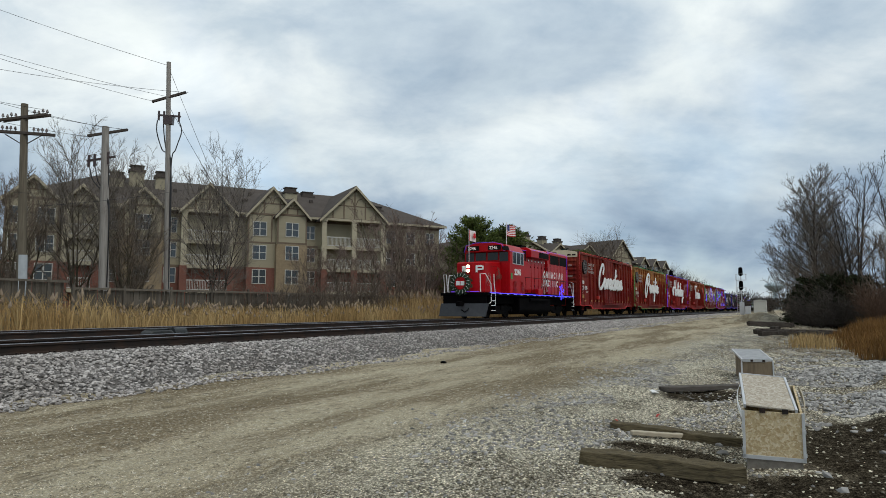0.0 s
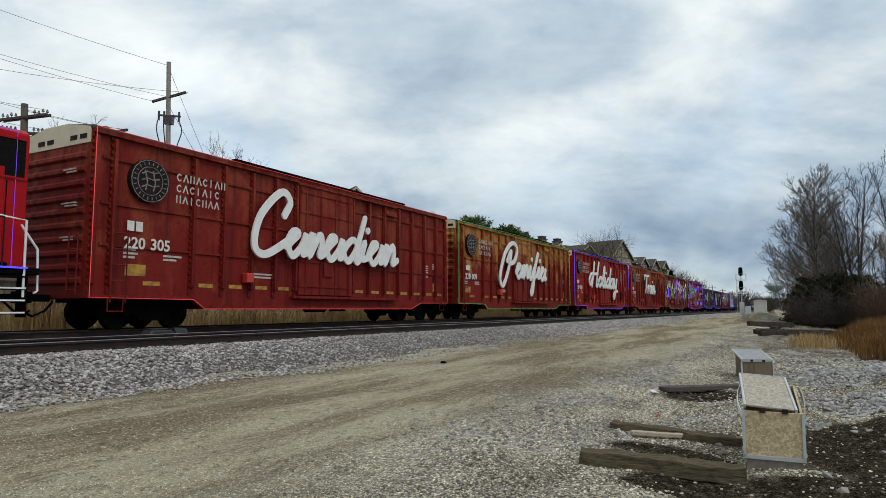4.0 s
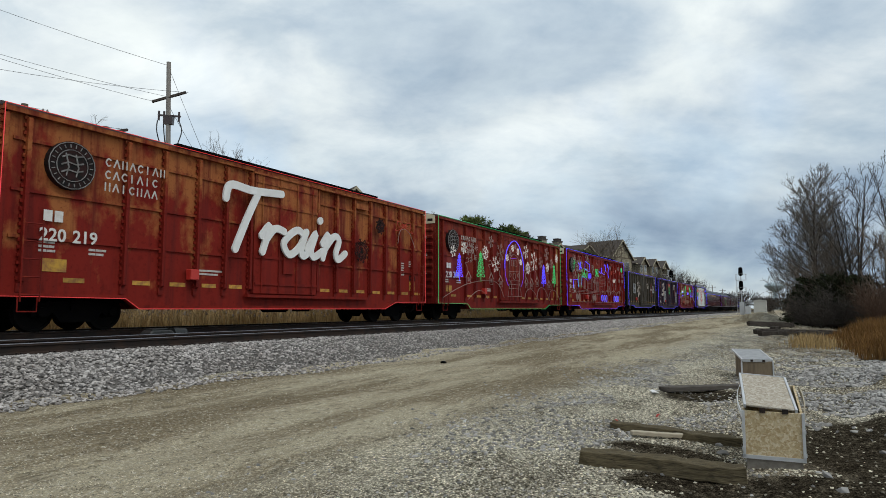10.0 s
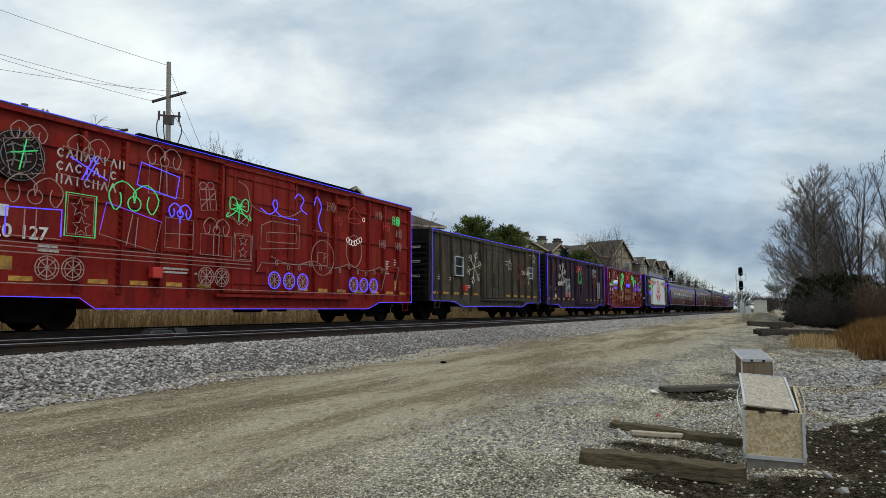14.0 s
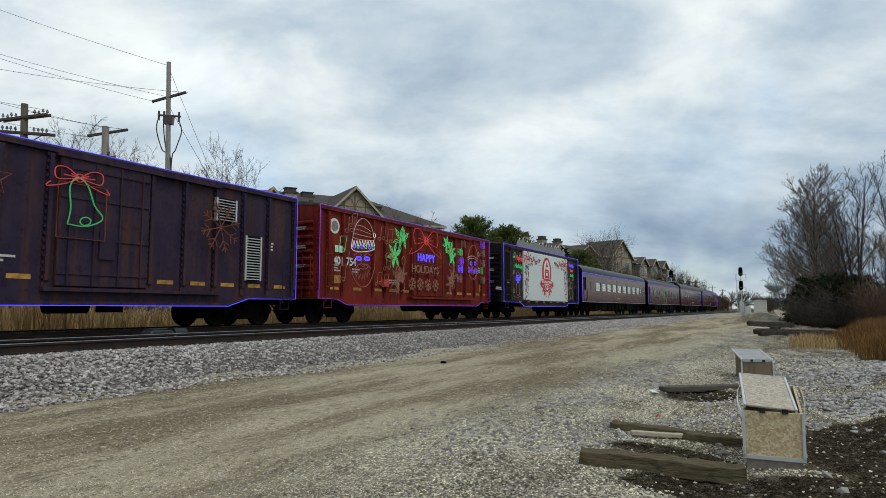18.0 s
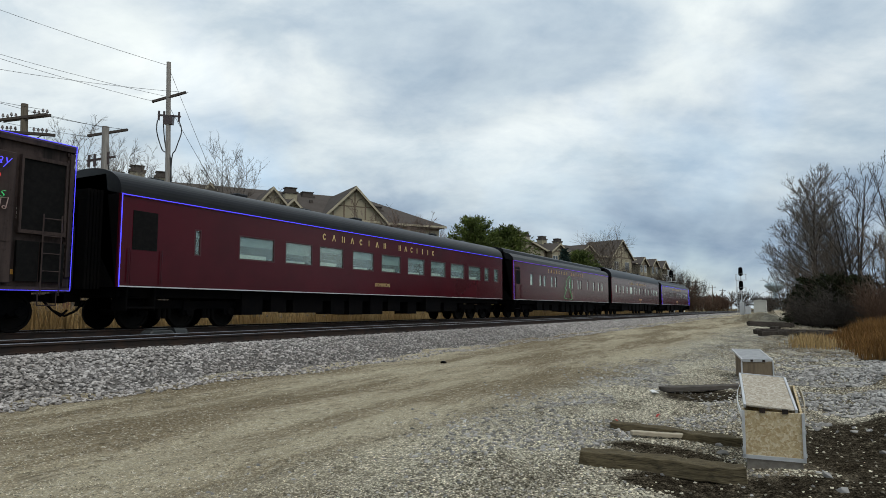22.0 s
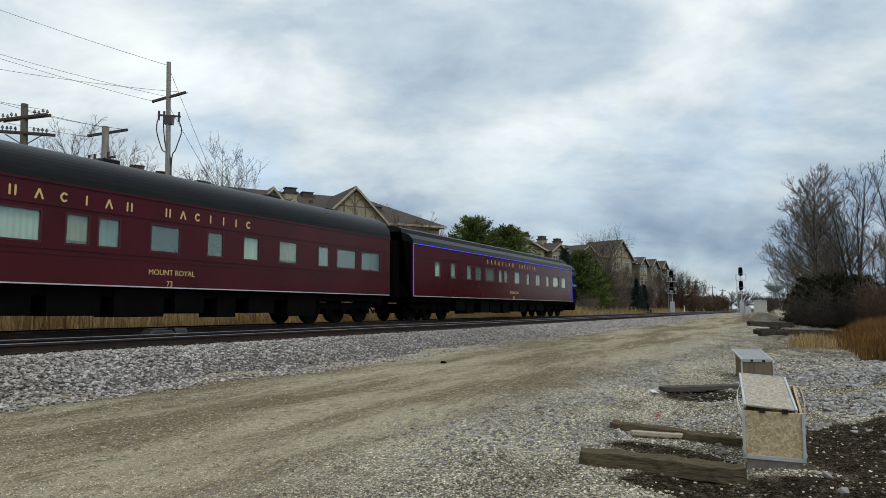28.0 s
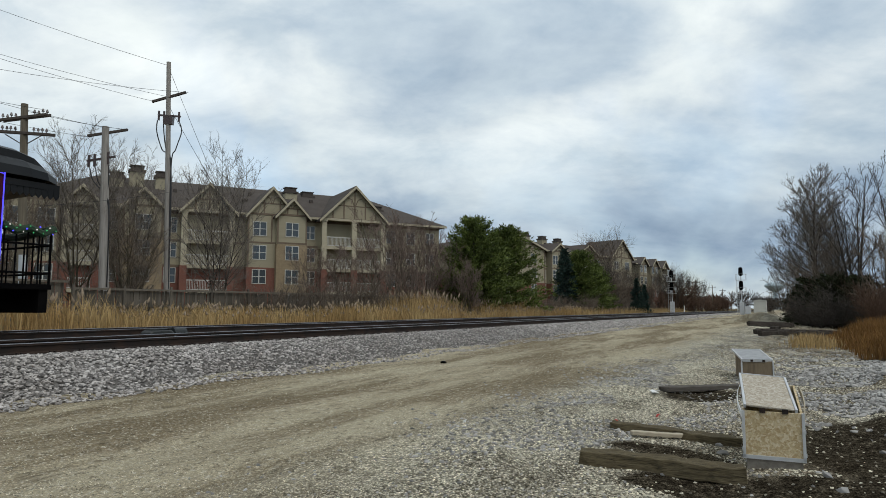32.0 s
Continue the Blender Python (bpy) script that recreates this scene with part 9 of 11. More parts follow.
def leader_tree(seed, height, width, limbs=26, base=0.16, radius=0.16, rise=0.55, bark=None, twig=None, fine=0.008, leaders=1, rank=(2.4, 5, 4), wave=0.75, splay=0.20):
    """A bare tree with one or more leaders, limbs that fill a rounded crown, and three ranks of ever finer twigs."""
    rnd = random.Random(seed)
    a, b = Geo(), Geo()

    def sprig(p, d, ln, r):
        s = d.orthogonal().normalized()
        t = d.cross(s)
        e = p + d * ln
        vs = [tuple(p + r * (c * s + q * t)) for c, q in ((1, 0), (-0.5, 0.87), (-0.5, -0.87))]
        b.add(vs + [tuple(e + (Vector(v) - p) * 0.35) for v in vs], [(0, 1, 4, 3), (1, 2, 5, 4), (2, 0, 3, 5)])
        return e

    def aside(d, lo, hi, lift):
        ax = d.orthogonal().normalized()
        ax.rotate(Matrix.Rotation(rnd.uniform(0, 6.283), 3, d))
        w = rnd.uniform(lo, hi)
        return (d * math.cos(w) + ax * math.sin(w) + Vector((0, 0, lift))).normalized()

    def bent(p, d, ln, seg, wob, lift):
        pts, e = [p.copy()], d.copy()
        for _ in range(seg):
            e = (e + Vector((rnd.uniform(-1, 1), rnd.uniform(-1, 1), rnd.uniform(-1, 1))) * wob + Vector((0, 0, lift))).normalized()
            pts.append(pts[-1] + e * ln / seg)
        return pts

    def on(pts, t):
        k = min(int(t * (len(pts) - 1)), len(pts) - 2)
        return pts[k].lerp(pts[k + 1], t * (len(pts) - 1) - k), (pts[k + 1] - pts[k]).normalized()

    for q in range(leaders):
        w = 6.283 * q / leaders + rnd.uniform(-0.5, 0.5)
        lean = 0.0 if leaders == 1 else splay * rnd.uniform(0.5, 1.2)
        lead = bent(Vector((0, 0, -0.15)), Vector((lean * math.cos(w), lean * math.sin(w), 1)).normalized(), height * (0.94 if q == 0 else rnd.uniform(0.72, 0.92)), 9, 0.028, 0.02)
        n = len(lead) - 1
        a.tube(lead, [max(0.02, radius * (1 - 0.93 * (i / n) ** 0.8)) for i in range(n + 1)], 7)
        for i in range(limbs // leaders):
            k = base + (0.97 - base) * (i + rnd.random()) / (limbs // leaders)
            p, d0 = on(lead, k)
            az = 2.4 * i + w + rnd.uniform(-0.5, 0.5)
            shape = max(0.34, math.sin(math.pi * ((k - base * 0.5) / (1.02 - base * 0.5)) ** wave)) ** 0.7
            ln = width * 0.5 * shape * rnd.uniform(0.75, 1.2) * (1.0 if leaders == 1 else 0.75) + 0.25
            up = rise + 1.1 * k * k
            limb = bent(p, Vector((math.cos(az), math.sin(az), up)).normalized(), ln * math.hypot(1, 0.6 * up), 5, 0.075, 0.06)
            r1 = max(0.014, radius * (1 - k) * 0.42 + 0.012)
            a.tube(limb, [max(fine, r1 * (1 - 0.85 * j / 5)) for j in range(6)], 4, caps=False)
            for _ in range(int(4 + ln * rank[0])):
                t = rnd.uniform(0.15, 1.0)
                p2, d2 = on(limb, t)
                l2 = (0.5 + 0.34 * ln) * rnd.uniform(0.55, 1.1) * (1.15 - 0.5 * t)
                br = bent(p2, aside(d2, 0.4, 0.95, 0.22), l2, 2, 0.09, 0.08)
                b.tube(br, [fine * 2.0, fine * 1.5, fine * 0.8], 3, caps=False)
                for _ in range(rank[1]):
                    t3 = rnd.uniform(0.2, 1.0)
                    p3, d3 = on(br, t3)
                    l3 = l2 * rnd.uniform(0.28, 0.55)
                    d3 = aside(d3, 0.35, 0.9, 0.2)
                    e3 = sprig(p3, d3, l3, fine)
                    for _ in range(rank[2]):
                        t4 = rnd.uniform(0.3, 1.0)
                        sprig(p3 + (e3 - p3) * t4, aside(d3, 0.3, 0.9, 0.2), l3 * rnd.uniform(0.35, 0.7), fine * 0.75)
    ma, mb = a.mesh("trunk", tidy=False, smooth=True), b.mesh("crown", tidy=False)
    ma.materials.append(bark or M["bark"])
    mb.materials.append(twig or M["twig"])
    return ma, mb


def tree(name, meshes, at, label, category="tree", group=""):
    t = thing(name, label, category, at, group)
    part("trunk", meshes[0], None, t)
    part("crown", meshes[1], None, t)
    return t


def conifer_meshes(seed, height, width, needle, dense=1.0, droop=-0.1, taper=0.75):
    rnd = random.Random(seed)
    tr, cr = Geo(), Geo()
    tr.cyl((0, 0, -0.1), (0, 0, height * 0.97), 0.16, 0.02, n=7)
    whorls = int(height * 3.6)
    for i in range(whorls):
        k = (i + 0.5) / whorls
        z = height * (0.06 + 0.92 * k)
        for j in range(int(8 * dense)):
            w = rnd.uniform(0, 6.283)
            ln = width / 2 * (1.02 - k) ** taper * rnd.uniform(0.55, 1.1) + 0.12
            d = Vector((math.cos(w), math.sin(w), droop + 0.55 * k + rnd.uniform(-0.12, 0.15))).normalized()
            a = Vector((0, 0, z))
            tr.cyl(tuple(a), tuple(a + d * ln * 0.9), 0.02, 0.006, n=3, caps=False)
            m = int(8 + ln * 30)
            for q in range(m):
                t = 0.18 + 0.86 * (q + rnd.random()) / m
                c = a + d * ln * t + Vector((rnd.uniform(-1, 1), rnd.uniform(-1, 1), rnd.uniform(-0.8, 0.9))) * 0.22
                dd = (d + Vector((rnd.uniform(-1, 1), rnd.uniform(-1, 1), rnd.uniform(-0.4, 0.9)))).normalized()
                s = dd.orthogonal().normalized()
                s.rotate(Matrix.Rotation(rnd.uniform(0, 6.28), 3, dd))
                ll, ww = rnd.uniform(0.14, 0.32), rnd.uniform(0.035, 0.075)
                cr.add([tuple(c - s * ww), tuple(c + dd * ll), tuple(c + s * ww), tuple(c - dd * ll * 0.3)], [(0, 1, 2, 3)])
    a, b = tr.mesh("trunk", tidy=False), cr.mesh("crown", tidy=False)
    a.materials.append(M["bark"])
    b.materials.append(needle)
    return a, b


def joined(name, meshes, poses, label, material_):
    """Many alike plants as one mass."""
    vs, fs, o = [], [], 0
    data = []
    for pair in meshes:
        v_all, f_all, k = [], [], 0
        for me in pair:
            v = np.empty(len(me.vertices) * 3)
            me.vertices.foreach_get("co", v)
            v_all.append(v.reshape(-1, 3))
            f_all += [tuple(q + k for q in p.vertices) for p in me.polygons]
            k += len(me.vertices)
        data.append((np.concatenate(v_all), f_all))
    for i, m in enumerate(poses):
        v, f = data[i % len(data)]
        a = np.array(m)
        vs.append(v @ a[:3, :3].T + a[:3, 3])
        fs += [tuple(k + o for k in q) for q in f]
        o += len(v)
    g = Geo()
    g.v, g.f = np.concatenate(vs).tolist(), fs
    return setting(name, g, material_, label, tidy=False, kind="stuff")


def reeds(name, places, material_, label, seed, plumes=0.0):
    """places: (x, y, z, height). Bent blades, some with a plume."""
    rnd = random.Random(seed)
    g, pl = Geo(), Geo()
    for x, y, z, h in places:
        a = rnd.uniform(0, 6.283)
        lx, ly = rnd.gauss(0.0, 0.26) * h, rnd.gauss(0.0, 0.2) * h
        w = rnd.uniform(0.008, 0.018)
        c, s = math.cos(a) * w, math.sin(a) * w
        g.add([(x - c, y - s, z), (x + c, y + s, z), (x + lx * 0.3 + c * 0.8, y + ly * 0.3 + s * 0.8, z + h * 0.6), (x + lx * 0.3 - c * 0.8, y + ly * 0.3 - s * 0.8, z + h * 0.6), (x + lx, y + ly, z + h)],
              [(0, 1, 2, 3), (3, 2, 4)])
        if rnd.random() < plumes:
            pl.cyl((x + lx * 0.95, y + ly * 0.95, z + h * 0.96), (x + lx * 1.15 + rnd.uniform(-0.05, 0.05), y + ly * 1.1, z + h * 1.10), 0.055, 0.012, n=4, caps=False)
            pl.cyl((x + lx * 0.85, y + ly * 0.85, z + h * 0.89), (x + lx * 0.95, y + ly * 0.95, z + h * 0.96), 0.015, 0.055, n=4, caps=False)
    setting(name, g, material_, label, tidy=False, kind="stuff")
    if pl.v:
        setting(name + "_plumes", pl, M["plume"], "pale feathery reed plumes", tidy=False, kind="stuff")


def make_plants():
    rnd = random.Random(77)
    places = []
    for _ in range(22000):
        x = 6 + 64 * rnd.random()
        fy = fence_y(x)
        y = rnd.uniform(20.2, min(fy - 0.2, 27.5)) if rnd.random() < 0.75 else rnd.uniform(19.8, 21.5)
        k = noise.noise(Vector((x * 0.16, y * 0.25, 3.0)))
        h = 0.85 + 0.45 * k + rnd.uniform(-0.3, 0.25)
        if 36 < x < 58 and y > 21.5:
            h += 0.85
        if x < 14:
            h += 0.45
        if h < 0.35 or rnd.random() < 0.25 - k:
            continue
        places.append((x, y, yard_height(x, y) - 0.03, h))
    for _ in range(4000):
        x = 68 + 75 * rnd.random()
        y = rnd.uniform(20.0, 23.5)
        places.append((x, y, yard_height(x, y) - 0.03, rnd.uniform(0.5, 1.2)))
    reeds("dry_reeds", places, M["reed"], "tall dry tan reeds and grass along the line", 5, 0.05)
    places = []
    for _ in range(15000):
        x = rnd.uniform(23.5, 44)
        y = -1.35 - 5.5 * rnd.random() ** 0.9 + min(0.5, (x - 28) * 0.06)
        k = noise.noise(Vector((x * 0.3, y * 0.4, 7.0)))
        edge = min(1.0, max(0.12, (-0.8 - y) / 2.4))
        if rnd.random() < 0.15 - k:
            continue
        places.append((x, y, yard_height(x, y) - 0.03, (1.0 + 0.5 * k) * edge * rnd.uniform(0.6, 1.1)))
    reeds("russet_reeds", places, M["rustreed"], "russet dry weeds at the yard's edge", 6)
    places = []
    for _ in range(1100):
        x, y = rnd.gauss(30.0, 1.3), rnd.gauss(-0.45, 0.35)
        places.append((x, y, yard_height(x, y) - 0.02, rnd.uniform(0.2, 0.5)))
    reeds("pale_grass", places, M["reed"], "low pale dry grass tufts", 9)

    # bare trees behind the fence
    B = bare_tree_meshes(8, 12.6, 3, 0.75, 0.38, (12, 8, 5), 0.12, 3, 0.25, rmin=0.014, bark=M["darktwig"], twig=M["darktwig"])
    C = bare_tree_meshes(14, 11.2, 1, 0.95, 0.16, (22, 10, 7), 0.16, 3, 0.2, rmin=0.015, low=0.18)
    S = bare_tree_meshes(31, 3.2, 8, 0.9, 0.2, (8, 7), 0.03, 2, 0.6, rmin=0.011, low=0.1)
    R = bare_tree_meshes(35, 3.4, 8, 0.9, 0.2, (8, 7), 0.03, 2, 0.6, rmin=0.011, low=0.1, bark=M["redtwig"], twig=M["redtwig"])
    F = bare_tree_meshes(37, 3.6, 6, 1.0, 0.12, (7, 5), 0.06, 2, 0.5, rmin=0.045, low=0.05)
    K = bare_tree_meshes(39, 4.0, 9, 1.0, 0.12, (9, 7), 0.04, 2, 0.6, low=0.05, bark=M["darktwig"], twig=M["darktwig"], rmin=0.02)
    lab = "bare grey-brown tree behind the wooden fence"
    N1 = leader_tree(101, 11.4, 9.5, 64, 0.12, 0.085, 0.85, leaders=4, bark=M["darktwig"], twig=M["graytwig"], rank=(2.8, 4, 3), splay=0.24, fine=0.007)
    N2 = leader_tree(102, 12.0, 9.0, 60, 0.12, 0.09, 0.85, leaders=4, bark=M["olivebark"], twig=M["graytwig"], rank=(2.8, 4, 3), splay=0.2, fine=0.007)
    N3 = leader_tree(103, 8.6, 6.0, 36, 0.06, 0.08, 0.85, leaders=6, rank=(2.8, 5, 3), splay=0.32, bark=M["olivebark"], twig=M["twig"])
    for x, y, k, m in ((28.4, 31.4, 0.86, N1), (21.2, 34.0, 0.86, N2), (24.6, 34.6, 0.82, N2), (17.4, 34.0, 0.92, N3), (19.6, 37.0, 1.0, N3), (15.2, 37.5, 1.0, N3), (26.3, 37.0, 0.95, N3), (22.6, 31.6, 0.72, N3)):
        tree("bare_tree", m, Matrix.Translation((x, y, 0.65)) @ Matrix.Rotation(x * 7.0, 4, "Z") @ Matrix.Scale(k, 4), lab, group="bare trees behind the fence")
    lab = "bare brown multi-stemmed tree in the lineside thicket"
    N4 = leader_tree(104, 8.4, 6.4, 40, 0.04, 0.07, 0.75, leaders=6, splay=0.3, bark=M["olivebark"], twig=M["redgray"])
    N5 = leader_tree(105, 6.4, 5.6, 26, 0.04, 0.08, 0.55, leaders=5, bark=M["olivebark"], twig=M["redgray"])
    for x, y, k, m in ((42.6, 26.6, 1.0, N4), (45.6, 26.6, 0.95, N4), (47.6, 26.4, 0.85, N4), (39.4, 27.6, 0.85, N5), (44.4, 29.0, 1.1, N4), (36.6, 28.2, 0.8, N5), (48.0, 24.2, 0.6, N5), (34.2, 28.8, 0.75, N5), (46.6, 23.2, 0.7, N5), (40.9, 24.9, 0.62, N5)):
        tree("bare_tree", m, Matrix.Translation((x, y, 0.65)) @ Matrix.Rotation(x * 5.0, 4, "Z") @ Matrix.Scale(k, 4), lab, group="thicket trees")
    for x, y, k in ((29.3, 26.6, 1.0), (31.9, 26.0, 0.95), (33.4, 26.3, 1.1), (35.5, 25.8, 1.0), (37.0, 25.4, 1.2), (27.6, 28.4, 0.9)):
        tree("bare_shrub", S if int(x) % 2 else R, Matrix.Translation((x, y, 0.6)) @ Matrix.Rotation(x * 3.0, 4, "Z") @ Matrix.Scale(k, 4), "bare reddish-brown shrub by the fence", "shrub", "shrubs by the fence")
    tree("bare_tree", C, Matrix.Translation((100.0, 25.5, 0.8)) @ Matrix.Scale(1.28, 4), "tall bare rounded tree before the apartments")
    for x, y, k in ((107, 24.5, 0.6), (95.0, 22.6, 0.62), (118, 26.5, 0.8), (127, 24.0, 0.62), (92, 24.2, 0.7), (142, 24.0, 0.88), (150, 23.4, 0.8), (160, 23.2, 0.85), (172, 22.6, 0.75), (185, 22.4, 0.72), (146, 25.5, 0.8)):
        tree("bare_tree", C if k < 0.7 else B, Matrix.Translation((x, y, 0.8)) @ Matrix.Rotation(x, 4, "Z") @ Matrix.Scale(k, 4), "bare tree far along the line", group="far bare trees")
    # evergreens
    P1 = conifer_meshes(4, 8.6, 8.6, M["pine"], 1.15, 0.15, 0.5)
    P2 = conifer_meshes(9, 8.6, 4.2, M["spruce"], 1.0, -0.25)
    for x, y, k, m, lb in ((50.6, 24.6, 1.0, P1, "dense green pine beside the line"), (55.8, 23.7, 0.97, P1, "dense green pine beside the line"), (53.2, 26.0, 0.86, P1, "dense green pine beside the line"), (81.9, 26.6, 1.02, P2, "blue-green spruce beside the line"),
                           (84.6, 25.4, 0.98, P1, "tall green pine beside the spruce"), (88.5, 24.6, 0.80, P1, "tall green pine beside the spruce"), (103.5, 22.0, 0.66, P2, "small blue-green spruce beside the fence"), (105.2, 21.2, 0.55, P2, "small blue-green spruce beside the fence")):
        tree("pine_tree" if m is P1 else "spruce_tree", m, Matrix.Translation((x, y, 0.65)) @ Matrix.Rotation(x * 2.0, 4, "Z") @ Matrix.Scale(k, 4), lb, "evergreen tree")
    # trees and brush on the yard side
    lab = "dark bare tree rising from the brush"
    T1 = leader_tree(51, 14.7, 10.0, 72, 0.12, 0.26, 0.45, leaders=2, bark=M["darktwig"], twig=M["graytwig"], fine=0.0095, rank=(3.4, 7, 5), wave=0.66, splay=0.12)
    T2 = leader_tree(57, 14.2, 7.0, 42, 0.12, 0.19, 1.2, leaders=4, bark=M["darktwig"], twig=M["darktwig"], fine=0.010, rank=(2.4, 4, 3), splay=0.24)
    T3 = leader_tree(63, 7.5, 7.0, 26, 0.04, 0.09, 0.5, leaders=4, bark=M["darktwig"], twig=M["twig"], fine=0.010)
    for x, y, k, m in ((66.8, -1.3, 0.93, T1), (59.1, -4.1, 0.88, T2), (67.5, 0.9, 0.75, T3), (62.6, -0.3, 0.7, T3), (54.5, -5.3, 0.95, T3), (60.5, -2.6, 0.9, T3), (71.0, -2.8, 0.8, T2), (56.5, -6.8, 0.88, T2)):
        tree("bare_tree", m, Matrix.Translation((x, y, 0.1)) @ Matrix.Rotation(x * 4.0, 4, "Z") @ Matrix.Scale(k, 4), lab, group="trees on the yard side")
    J = conifer_meshes(12, 4.4, 5.2, M["cedar"], 0.9, 0.0, 0.32)
    for x, y, k in ((62.0, -1.2, 0.85), (58.5, -2.6, 0.85), (66.5, -0.6, 0.75), (56.0, -4.2, 0.8), (64.0, -2.6, 0.95)):
        tree("juniper_bush", J, Matrix.Translation((x, y, 0.05)) @ Matrix.Rotation(x * 3.0, 4, "Z") @ Matrix.Scale(k, 4), "dark green ragged juniper among bare brush", "evergreen shrub", "junipers in the brush")

    def scatter(n, f):
        out = []
        for _ in range(n):
            x, y, z, k = f()
            out.append(Matrix.Translation((x, y, z)) @ Matrix.Rotation(rnd.uniform(0, 6.28), 4, "Z") @ Matrix.Scale(k, 4))
        return out
    joined("brush", [K], scatter(85, lambda: (rnd.uniform(54, 80), rnd.uniform(-9, -0.6), 0.1, rnd.uniform(0.5, 1.0))), "dark tangled bare brush under the trees", M["darktwig"])
    joined("russet_brush", [R], scatter(22, lambda: (rnd.uniform(46, 60), rnd.uniform(-8.5, -4.6), 0.1, rnd.uniform(0.6, 1.2))), "russet bare brush at the yard's edge", M["redtwig"])
    joined("lineside_brush", [R, S], scatter(60, lambda: (rnd.uniform(56, 130), rnd.uniform(23.0, 29.0), 0.7, rnd.uniform(0.5, 1.15))), "brown lineside brush", M["twig"])
    joined("fence_brush", [R, S], scatter(26, lambda: (rnd.uniform(36, 62), rnd.uniform(23.6, 27.0), 0.6, rnd.uniform(0.3, 0.6))), "brown brush and brambles by the fence", M["twig"])
    joined("left_brush", [R, S], scatter(14, lambda: (rnd.uniform(6, 22), rnd.uniform(31.5, 36), 0.6, rnd.uniform(0.3, 0.55))), "brown brush behind the fence", M["twig"])
    joined("far_woods", [F], scatter(105, lambda: (rnd.uniform(125, 330), rnd.uniform(22, 50), 0.8, rnd.uniform(1.1, 2.4))), "far bare brown woods along the line", M["redtwig"])
    joined("far_woods_right", [F], scatter(85, lambda: (rnd.uniform(170, 420), rnd.uniform(-60, 14), 0.6, rnd.uniform(1.2, 2.4))), "far dark bare woods beyond the yard", M["darktwig"])


FENCE_A, FENCE_DIR = Vector((18.1, 29.4, 0.62)), Vector((0.988, -0.153, 0)).normalized()


def fence_y(x):
    return FENCE_A.y + (x - FENCE_A.x) * FENCE_DIR.y / FENCE_DIR.x if x > 12 else 30.0


def make_fence(name, start, way, length, height, label, planks_apart):
    rnd = random.Random(int(length * 10))
    rot = math.degrees(math.atan2(way.y, way.x))
    f = thing(name, label, "fence", Matrix.Translation(start) @ pose(0, 0, 0, 0, 0, rot))
    meshes = []
    for i in range(4):
        h = height - 0.08 + 0.03 * (i % 3)
        me = Geo().prism_y([(0, 0), (0.135, 0), (0.135, h - 0.03), (0.11, h), (0.025, h), (0, h - 0.03)], 0.0, 0.018).mesh("plank")
        me.materials.append(M["fence"])
        meshes.append(me)
    pm = Geo().box(-0.055, -0.055, 0, 0.055, 0.055, height + 0.16).mesh("post", 0.012)
    pm.materials.append(M["fence"])
    n = int(length / 0.145)
    for i in range(n):
        if planks_apart:
            part("plank", meshes[rnd.randrange(4)], None, f, at=pose(0.145 * i, 0.06, rnd.uniform(-0.03, 0.02), 0, rnd.uniform(-1.2, 1.2), 0))
    for i in range(int(length / 2.4) + 1):
        part("post", pm, None, f, at=pose(2.4 * i, 0, 0, rnd.uniform(-1, 1), rnd.uniform(-1, 1), 0))
    for z in (0.35, height * 0.55, height - 0.02):
        part("rail", Geo().box(0, -0.06, z - 0.05, length, -0.02, z + 0.05), M["fence"], f)
    if not planks_apart:
        g = Geo()
        for i in range(n):
            h = height + rnd.uniform(-0.06, 0.03)
            g.box(0.145 * i, 0.04, 0, 0.145 * i + 0.13, 0.06, h)
        tagged(part("planks", g, M["fence"], f, tidy=False), kind="stuff")
    return f


def utility_pole(name, base, top, r0, r1, mat, label):
    b, t = Vector(base), Vector(top)
    p = thing(name, label, "utility pole", Matrix.Translation(b))
    part("pole", Geo().cyl((0, 0, -0.2), tuple(t - b), r0, r1, n=14), mat, p, smooth=False)
    return p


def insulator(g, x, y, z):
    g.cyl((x, y, z), (x, y, z + 0.10), 0.02, n=5)
    g.cyl((x, y, z + 0.10), (x, y, z + 0.16), 0.07, 0.05, n=8)
    g.cyl((x, y, z + 0.16), (x, y, z + 0.24), 0.055, 0.03, n=8)


def sag(a, b, drop, n=14):
    a, b = Vector(a), Vector(b)
    return [tuple(a.lerp(b, i / n) - Vector((0, 0, drop * 4 * (i / n) * (1 - i / n)))) for i in range(n + 1)]


